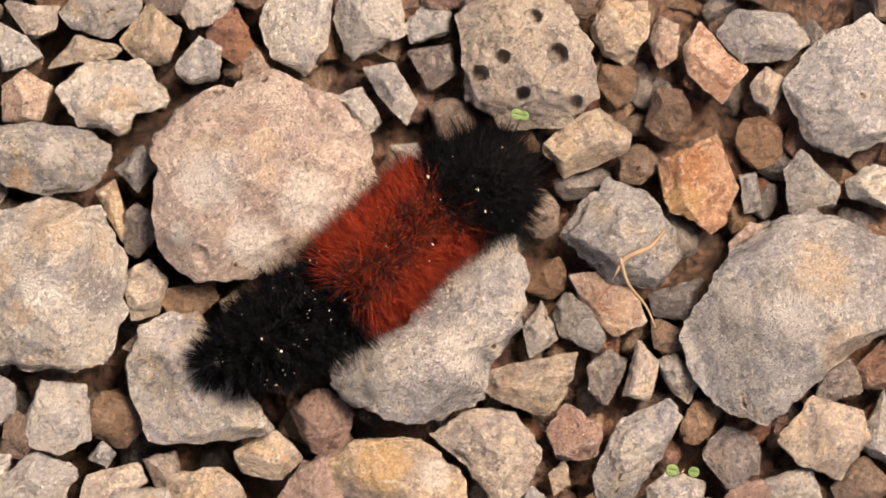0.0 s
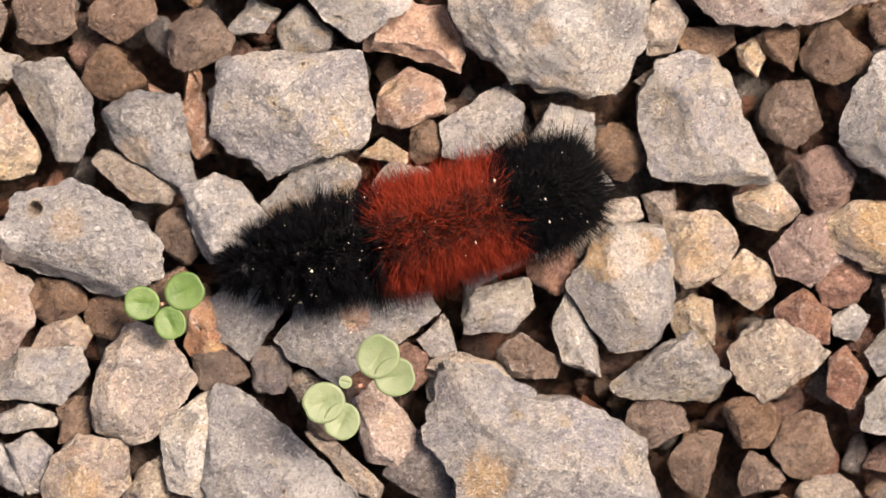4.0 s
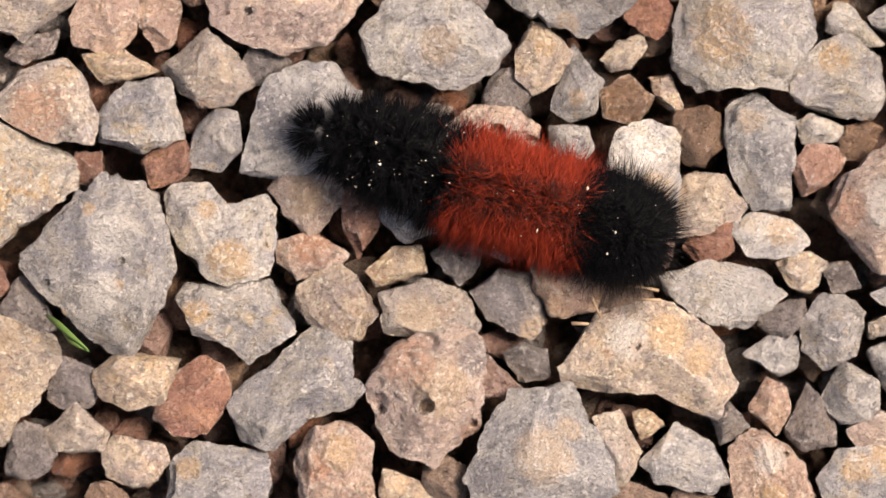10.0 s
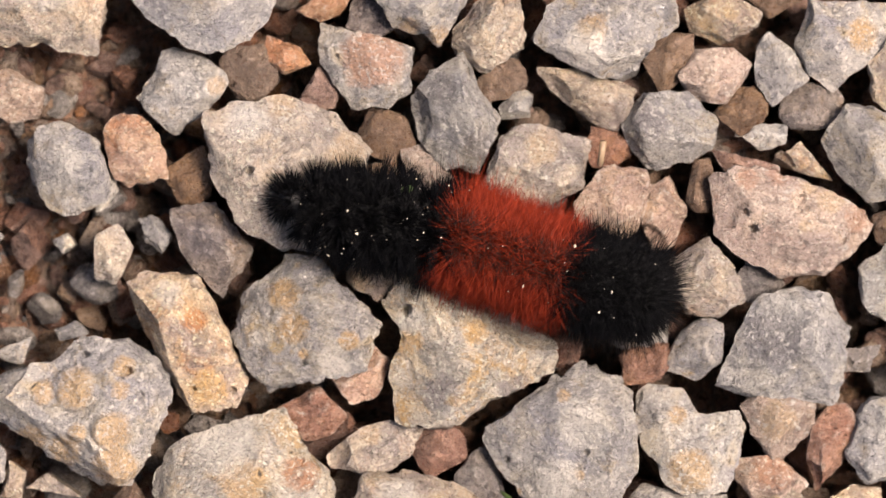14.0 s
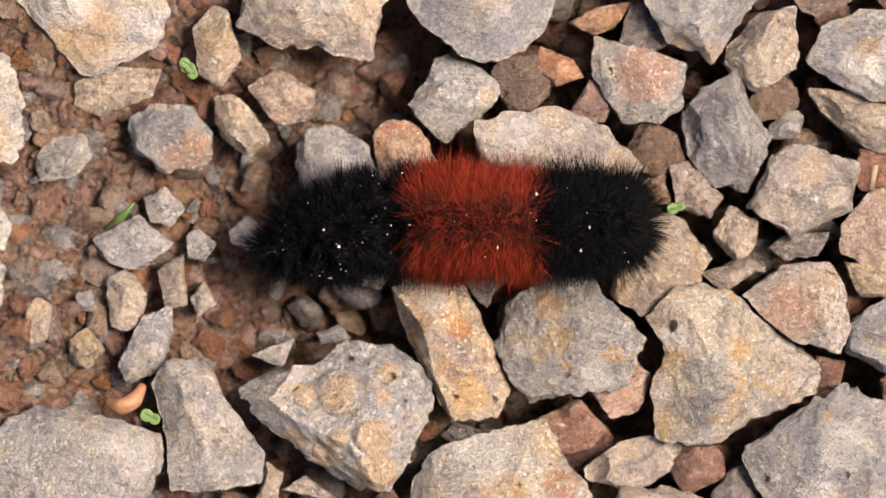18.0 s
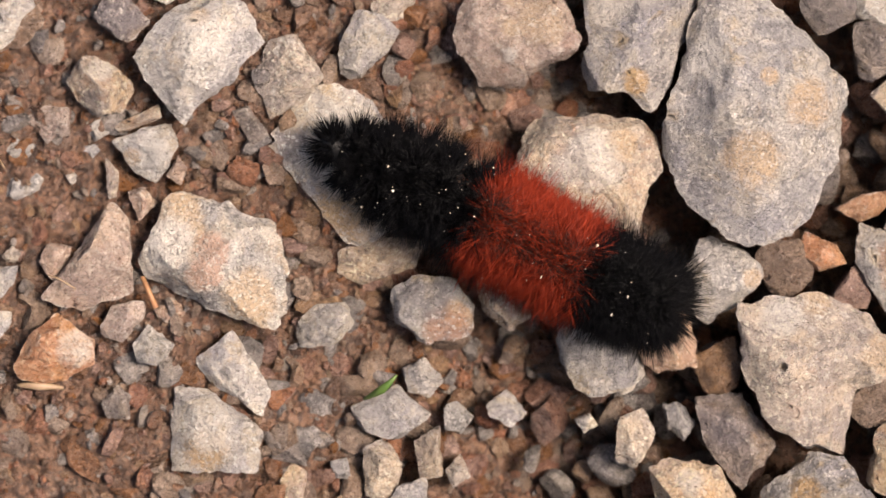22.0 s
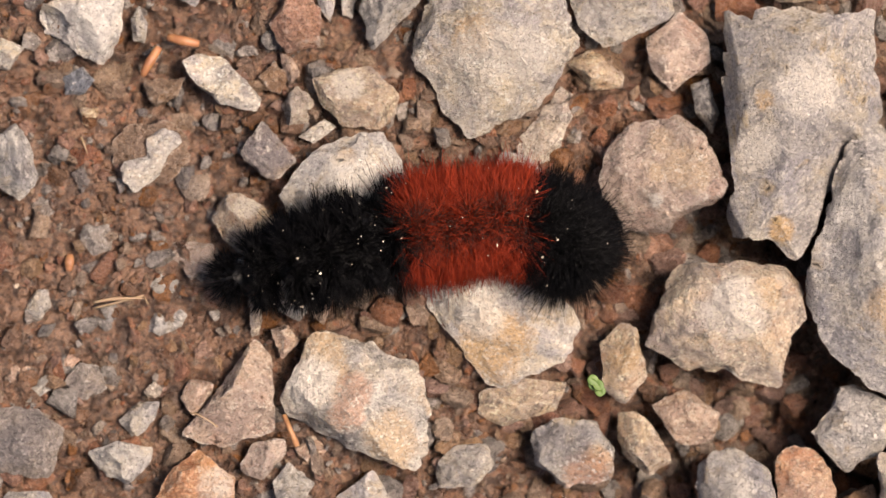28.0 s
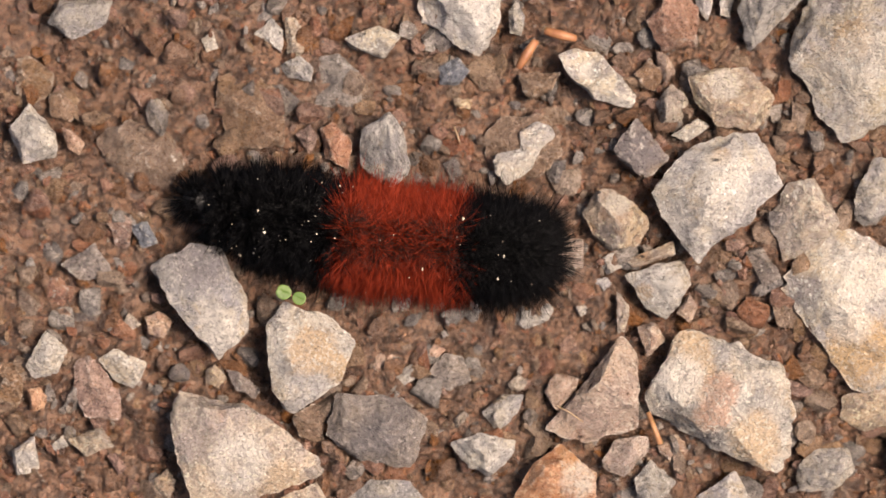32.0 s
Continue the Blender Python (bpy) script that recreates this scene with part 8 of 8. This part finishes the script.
stalk("bark", "bit of orange bark on the soil", "bark", BARK, [(-207.2, 61.2, 6.4), (-206.4, 59.2, 7.0), (-205.7, 57.2, 6.6)], (0.84, 1.05, 0.73))
stalk("bark", "small bit of orange bark on the soil", "bark", BARK, [(-201.8, 51.5, 6.4), (-199.9, 51.6, 7.0), (-198.1, 51.8, 6.6)], (0.50, 0.62, 0.43))
stalk("bark", "small bit of orange bark on the soil", "bark", BARK, [(-202.5, 50.0, 6.4), (-203.0, 48.2, 7.0), (-203.4, 46.3, 6.6)], (0.48, 0.60, 0.42))
stalk("seed", "small round tan seed on damp soil", "seed", HUSK, [(-205.5, 23.4, 5.4), (-205.3, 22.6, 6.0), (-205.1, 21.8, 5.6)], (0.50, 0.62, 0.43))
stalk("straw", "thin dry grass stem pressed in the soil", "straw", STRAW, [(-208.3, 37.3, 5.4), (-207.5, 36.3, 6.0), (-206.7, 35.2, 5.6)], (0.10, 0.12, 0.08))
stalk("straw", "thin dry grass stem across a pebble", "straw", STRAW, [(-201.0, 18.3, 6.0), (-198.3, 19.9, 6.6), (-195.7, 21.5, 6.2)], (0.13, 0.16, 0.11))
stalk("straw", "short grass stem on the soil", "straw", STRAW, [(-195.7, 21.4, 5.4), (-195.3, 21.0, 6.0), (-194.9, 20.6, 5.6)], (0.10, 0.12, 0.08))

# ---- the caterpillar ----
WARTS = (-2.15, -1.7, -1.2, -0.72, -0.26, 0.26, 0.72, 1.2, 1.7, 2.15)


def bristle_mesh(rows):
    """One mesh of bristles, each of seven points: two rings of three and a tip."""
    base = 7 * np.arange(len(rows))
    F = []
    for j in range(3):
        k2 = (j + 1) % 3
        F += np.stack([base + j, base + k2, base + 3 + k2, base + 3 + j], -1).tolist() + np.stack([base + 3 + j, base + 3 + k2, base + 6], -1).tolist()
    return rows.reshape(-1, 3), F


def hairs(rng, count, length, half, radius, lean, spread, width=0.05, cap=0, clump=0, odds=None, curl=0.09):
    """Tapered bristles that burst from warts round a body ring of that half length: root, a bent middle and a tip, in mm.
    x runs to the head. cap: -1 or 1 rounds off an end."""
    a0 = rng.choice(WARTS, count, p=odds)
    shift = {a: rng.uniform(-0.45, 0.45) * half for a in WARTS}
    long = {a: rng.uniform(0.85, 1.1) for a in WARTS}
    px = np.array([shift[a] for a in a0]) + rng.normal(0, 0.16 * half, count)
    a = a0 + rng.normal(0, 0.09, count)
    tip_a = a + rng.normal(0, spread, count)
    push = lean + rng.normal(0, spread * 1.15, count)
    if clump:
        # stiff hairs stick together in points
        point = rng.integers(0, clump, count)
        key = np.searchsorted(WARTS, a0) * clump + point
        ta, tp = rng.normal(0, spread, len(WARTS) * clump), rng.normal(0, spread * 1.15, len(WARTS) * clump)
        tip_a, push = a0 + ta[key] + rng.normal(0, 0.07, count), lean + tp[key] + rng.normal(0, 0.08, count)
    rr = np.full(count, float(radius))
    if cap:
        e = rng.uniform(0, 1, count)
        px = cap * half * (0.2 + e)
        push = cap * (0.15 + 2.6 * e * e) + rng.normal(0, 0.25, count)
        rr = radius * np.sqrt(np.maximum(0.05, 1 - e * e))
    root = np.stack([px, rr * np.sin(a), rr * np.cos(a)], -1)
    d = np.stack([push, np.sin(tip_a), np.cos(tip_a)], -1)
    d /= np.linalg.norm(d, axis=1)[:, None]
    ln = length * rng.uniform(0.5, 1.15, count) * np.array([long[q] for q in a0])
    bend = rng.normal(0, curl, (count, 3)) * (0.5 if clump else 1.0) * ln[:, None]
    mid, tip = root + d * (ln * 0.55)[:, None] + 0.4 * bend, root + d * ln[:, None] + bend
    tip[:, 2], mid[:, 2] = np.maximum(tip[:, 2], -4.9), np.maximum(mid[:, 2], -4.6)
    u = np.cross(d, (0.31, 0.52, 0.79))
    u /= np.linalg.norm(u, axis=1)[:, None]
    w = np.cross(d, u)
    rows = [c + s * (u * math.cos(g) + w * math.sin(g)) for c, s in ((root, width), (mid, width * 0.8)) for g in (0, 2.094, 4.189)] + [tip]
    return bristle_mesh(np.stack(rows, 1) * MM)


def ring_of_skin(half, radius, flat=0.9):
    V, F = [], []
    prof = [(-1.25, 0.5), (-0.9, 0.9), (-0.3, 1.0), (0.3, 1.0), (0.9, 0.9), (1.25, 0.5)]
    for a, s in prof:
        for j in range(16):
            g = 2 * math.pi * j / 16
            V.append((half * a, radius * s * math.sin(g), radius * s * flat * math.cos(g)))
    for i in range(len(prof) - 1):
        for j in range(16):
            F.append((i * 16 + j, (i + 1) * 16 + j, (i + 1) * 16 + (j + 1) % 16, i * 16 + (j + 1) % 16))
    F += [tuple(range(15, -1, -1)), tuple(range(len(V) - 16, len(V)))]
    return np.array(V) * MM, F


def grit(rng, count, half, reach):
    V, F = [], []
    for _ in range(count):
        a = rng.uniform(-1.2, 1.2)
        c = np.array([rng.uniform(-half, half), reach * math.sin(a), reach * math.cos(a)])
        s = rng.choice((0.05, 0.08, 0.12, 0.22), p=(0.25, 0.35, 0.32, 0.08))
        n = len(V)
        for d in ((1, 0, 0), (-1, 0, 0), (0, 1, 0), (0, -1, 0), (0, 0, 1), (0, 0, -1)):
            V.append(c + s * np.array(d) * rng.uniform(0.4, 1.5))
        F += [(n + i, n + j, n + l) for i, j, l in ((0, 2, 4), (2, 1, 4), (1, 3, 4), (3, 0, 4), (2, 0, 5), (1, 2, 5), (3, 1, 5), (0, 3, 5))]
    return np.array(V) * MM, F


caterpillar = tagged(new("woolly_caterpillar"), "bristly black caterpillar with a rust-red middle band crawling over gravel", "caterpillar")
SEGMENTS = []


def build_caterpillar():
    rng = np.random.default_rng(11)
    plan = ["head"] + ["front"] * 5 + ["red"] * 5 + ["rear"] * 4
    for i, where in enumerate(plan):
        red = where == "red"
        half = {"head": 1.3, "front": 1.75, "red": 1.85, "rear": 1.6}[where]
        radius = {"head": 1.7, "front": 2.5, "red": 2.9, "rear": 2.8}[where]
        if where == "front" and i == 1:
            radius = 2.1
        last = i == len(plan) - 1
        if last:
            radius = 2.1
        v, f = ring_of_skin(half, radius)
        seg = part("head_capsule" if where == "head" else "body_segment", mesh_of("segment", v, f, HEAD if where == "head" else RED_SKIN if red else SKIN), caterpillar,
                   "glossy black head" if where == "head" else "")
        length = {"head": 2.6, "front": 4.3, "red": 4.9, "rear": 4.7}[where]
        length *= {1: 0.70, 2: 0.86}.get(i, 1.0)
        lean = {0: 0.35, 1: 0.25, 5: -0.05, 6: 0.0, 10: 0.05, 11: -0.1, 14: -0.55}.get(i, 0.0)
        sides_more = (0.15, 0.14, 0.11, 0.07, 0.03, 0.03, 0.07, 0.11, 0.14, 0.15)
        coats = {
            # count, length, half, spread, width, points in a wart's star, curl
            "head": ((300, 0.9, 1.0, 0.42, 0.045, 0, 0.07),),
            "front": ((1900, 0.86, 1.1, 0.46, 0.036, 0, 0.08), (1900, 1.32, 0.55, 0.46, 0.046, 6, 0.05), (150, 1.55, 0.8, 0.42, 0.055, 0, 0.04)),
            "red": ((2900, 0.95, 1.1, 0.50, 0.036, 0, 0.08), (1500, 1.12, 0.9, 0.52, 0.040, 16, 0.06), (170, 1.36, 0.9, 0.45, 0.046, 0, 0.04)),
            "rear": ((2900, 0.95, 1.1, 0.50, 0.034, 0, 0.07), (1300, 1.15, 0.9, 0.52, 0.042, 16, 0.05), (260, 1.45, 0.9, 0.48, 0.046, 0, 0.03)),
        }[where]
        clumps = []
        for count, more, wide, spread, width, star, curl in coats:
            clumps.append(hairs(rng, count, length * more, half * wide, radius, lean, spread, width, 0, star, sides_more if red else None, curl))
        if last:
            clumps += [hairs(rng, 2600, length * 0.85, half, radius, 0, 0.3, 0.034, -1, curl=0.04), hairs(rng, 320, length * 1.3, half, radius, -0.5, 0.5, 0.046, -1, curl=0.03)]
        if where == "head":
            clumps.append(hairs(rng, 320, length, half, radius, 0, 0.2, 0.05, 1))
        if red:
            v2, f2 = hairs(rng, 2400, length * 0.95, half, radius, 0, 0.35, 0.036)
            back = np.abs(v2.reshape(-1, 7, 3)[:, 0, 1]) < 0.0016
            v2, f2 = bristle_mesh(v2.reshape(-1, 7, 3)[back])
            part("dark_bristles", mesh_of("bristles", v2, f2, DARK_RUST), seg, "dark brown bristles along the back")
        v, f = bristle_mesh(np.concatenate([c[0].reshape(-1, 7, 3) for c in clumps]))
        part("bristles", mesh_of("bristles", v, f, RED_HAIR if red else BLACK_HAIR), seg, "stiff rust-red bristles" if red else "stiff black bristles")
        if where != "head":
            v, f = grit(rng, 9 if where == "front" else 3, half, radius + length * 0.84)
            part("grit", mesh_of("grit", v, f, DUST, False), seg, "pale specks of grit caught in the hair")
        SEGMENTS.append((where, seg))


build_caterpillar()

SPINE = []


def spine(t, *xy):
    """Where the caterpillar's back lies at t: head, front, both ends of the red band and tail, in mm."""
    SPINE.append((t, [Vector((xy[i], xy[i + 1])) for i in range(0, 10, 2)]))


def along(points, u):
    """The point at u (0 to 4) on a smooth line through the five points, and its direction."""
    i = min(3, max(0, int(u)))
    s = u - i
    get = lambda j: points[j] if 0 <= j <= 4 else (2 * points[0] - points[1] if j < 0 else 2 * points[4] - points[3])
    a, b, c, d = (get(j) for j in (i - 1, i, i + 1, i + 2))
    p = 0.5 * ((2 * b) + (c - a) * s + (2 * a - 5 * b + 4 * c - d) * s * s + (3 * b - a - 3 * c + d) * s ** 3)
    v = 0.5 * ((c - a) + 2 * (2 * a - 5 * b + 4 * c - d) * s + 3 * (3 * b - a - 3 * c + d) * s * s)
    return p, v


spine(0, 126.8, 15.6, 136.0, 16.8, 145.3, 19.5, 160.2, 26.9, 169.3, 27.1)
spine(1, 114.6, 13.9, 123.4, 12.7, 133.5, 13.5, 147.1, 18.2, 156.7, 20.8)
spine(2, 103.3, 13.0, 112.3, 12.7, 122.0, 11.5, 136.8, 15.0, 147.8, 16.2)
spine(2.5, 94.0, 10.8, 104.9, 11.6, 115.3, 12.4, 129.3, 10.8, 139.8, 11.3)
spine(4.5, 58.1, 3.9, 68.2, 4.5, 76.5, 4.7, 92.2, 8.2, 103.4, 10.0)
spine(5, 50.1, 2.2, 59.8, 3.1, 69.0, 3.6, 84.5, 7.9, 97.5, 8.4)
spine(6, 30.7, -7.3, 40.5, -4.5, 49.8, -2.5, 64.9, 1.8, 76.2, 4.2)
spine(7, 10.5, -6.4, 20.3, -8.3, 29.8, -8.9, 44.5, -5.0, 56.1, -2.6)
spine(8, -6.1, -0.6, 5.3, -3.1, 14.8, -6.1, 29.5, -6.7, 41.1, -6.7)
spine(9, -21.0, 4.7, -11.4, 2.4, -2.2, 0.7, 14.1, -2.4, 26.0, -2.6)
spine(10, -34.4, 14.7, -24.2, 12.3, -16.2, 9.2, -0.6, 4.9, 8.4, 2.4)
spine(11, -51.1, 18.5, -40.7, 16.2, -31.8, 14.5, -17.1, 12.9, -5.9, 12.2)
spine(12, -70.3, 14.7, -60.8, 15.0, -51.9, 15.8, -36.7, 16.4, -24.7, 16.0)
spine(13, -86.1, 17.4, -76.0, 18.9, -66.6, 18.6, -51.3, 17.1, -38.8, 18.4)
spine(14, -96.7, 20.9, -86.9, 20.2, -76.5, 20.5, -60.9, 18.6, -48.8, 17.9)
spine(15, -109.2, 22.0, -99.0, 21.5, -89.5, 21.3, -74.8, 22.3, -62.9, 22.7)
spine(15.5, -112.5, 18.8, -104.3, 20.0, -96.5, 21.1, -79.9, 22.9, -66.6, 23.2)
spine(17.5, -125.7, 7.7, -117.7, 12.3, -109.5, 16.6, -93.4, 19.7, -80.8, 21.9)
spine(18, -128.1, 7.2, -120.2, 12.1, -111.9, 15.6, -96.9, 18.8, -83.8, 22.4)
spine(18.5, -129.6, 21.2, -122.1, 17.0, -115.2, 15.1, -100.9, 19.0, -89.2, 23.6)
spine(19, -130.0, 26.9, -121.3, 21.9, -113.4, 17.6, -99.0, 18.8, -86.4, 21.8)
spine(20, -134.9, 31.7, -128.0, 27.3, -121.5, 24.4, -107.3, 20.0, -92.9, 20.3)
spine(20.5, -134.4, 42.2, -129.2, 34.1, -121.9, 27.7, -109.6, 21.7, -99.5, 18.2)
spine(21, -141.1, 41.2, -134.5, 35.4, -127.5, 29.5, -112.4, 22.6, -99.6, 19.5)
spine(22, -160.2, 34.0, -150.2, 32.4, -139.8, 30.8, -125.3, 27.4, -112.8, 25.8)
spine(23, -172.2, 38.3, -162.9, 39.3, -154.7, 37.4, -141.1, 32.6, -128.5, 29.4)
spine(24, -178.5, 45.9, -169.8, 44.0, -161.8, 41.6, -147.1, 34.6, -135.6, 28.1)
spine(25, -170.9, 55.9, -169.0, 46.2, -163.5, 42.4, -147.9, 35.3, -137.9, 26.9)
spine(25.5, -178.6, 53.0, -170.6, 45.7, -163.6, 42.8, -148.2, 35.4, -138.8, 26.3)
spine(27.5, -183.6, 29.2, -174.5, 35.4, -163.9, 40.8, -150.7, 38.1, -143.5, 30.6)
spine(28, -188.1, 25.5, -177.9, 31.3, -168.6, 37.4, -154.3, 43.1, -145.8, 39.0)
spine(29, -189.5, 19.7, -181.2, 28.3, -173.3, 33.4, -161.2, 43.5, -151.0, 46.0)
spine(30, -200.6, 19.1, -191.2, 23.2, -182.1, 26.4, -171.1, 35.3, -163.7, 41.5)
spine(31, -218.5, 18.6, -208.1, 20.7, -198.8, 21.9, -183.3, 26.4, -174.2, 30.2)
spine(32, -236.5, 19.1, -225.7, 20.1, -217.4, 21.0, -202.4, 24.2, -191.9, 27.0)


# where each piece sits along the five points of the back
SEATS = [0.20, 0.50, 0.84, 1.18, 1.54, 1.90, 2.15, 2.32, 2.50, 2.68, 2.85, 3.06, 3.27, 3.47, 3.66]


def support(x, y):
    """How high the stones and the soil stand under a ring of the body, in mm."""
    i, j = round(x / CELL) + SPAN, round(y / CELL) + SPAN
    under = np.maximum(TOP_OF[i - 2:i + 3, j - 2:j + 3], float(lie(x, y)))
    return float(np.sort(under.ravel())[-9:].mean())


def back_heights(places):
    """The rings' middles ride on what lies under them, and bridge the gaps, in mm."""
    h = np.array([support(p.x, p.y) for p in places])
    h = np.maximum(h, h.mean())
    for _ in range(6):
        h = np.convolve(np.pad(h, 1, "edge"), (0.25, 0.5, 0.25), "valid")
    return h + 3.4


def motions():
    """Keys the caterpillar along its way, and its rings on it."""
    rows, rings = [], [[] for _ in SEGMENTS]
    for t, pts in SPINE:
        mid, way = along(pts, 2.5)
        turn = math.degrees(math.atan2(-way.y, -way.x))
        seats = [along(pts, u) for u in SEATS]
        heights = back_heights([p for p, v in seats])
        m = pose(mid.x * MM, mid.y * MM, heights[8] * MM, 0, 0, turn)
        rows.append((t, m))
        back = m.inverted()
        for i, (p, v) in enumerate(seats):
            sway = 0.35 * math.sin(1.1 * i + 2.4 * t)
            drop = (1.6, 0.7)[i] if i < 2 else 0.8 if i == len(SEATS) - 1 else 0.0
            rings[i].append((t, back @ pose(p.x * MM, p.y * MM, (heights[i] + sway - drop) * MM, 0, 0, math.degrees(math.atan2(-v.y, -v.x)))))
    walk(caterpillar, rows)
    for (where, seg), r in zip(SEGMENTS, rings):
        walk(seg, r)


motions()
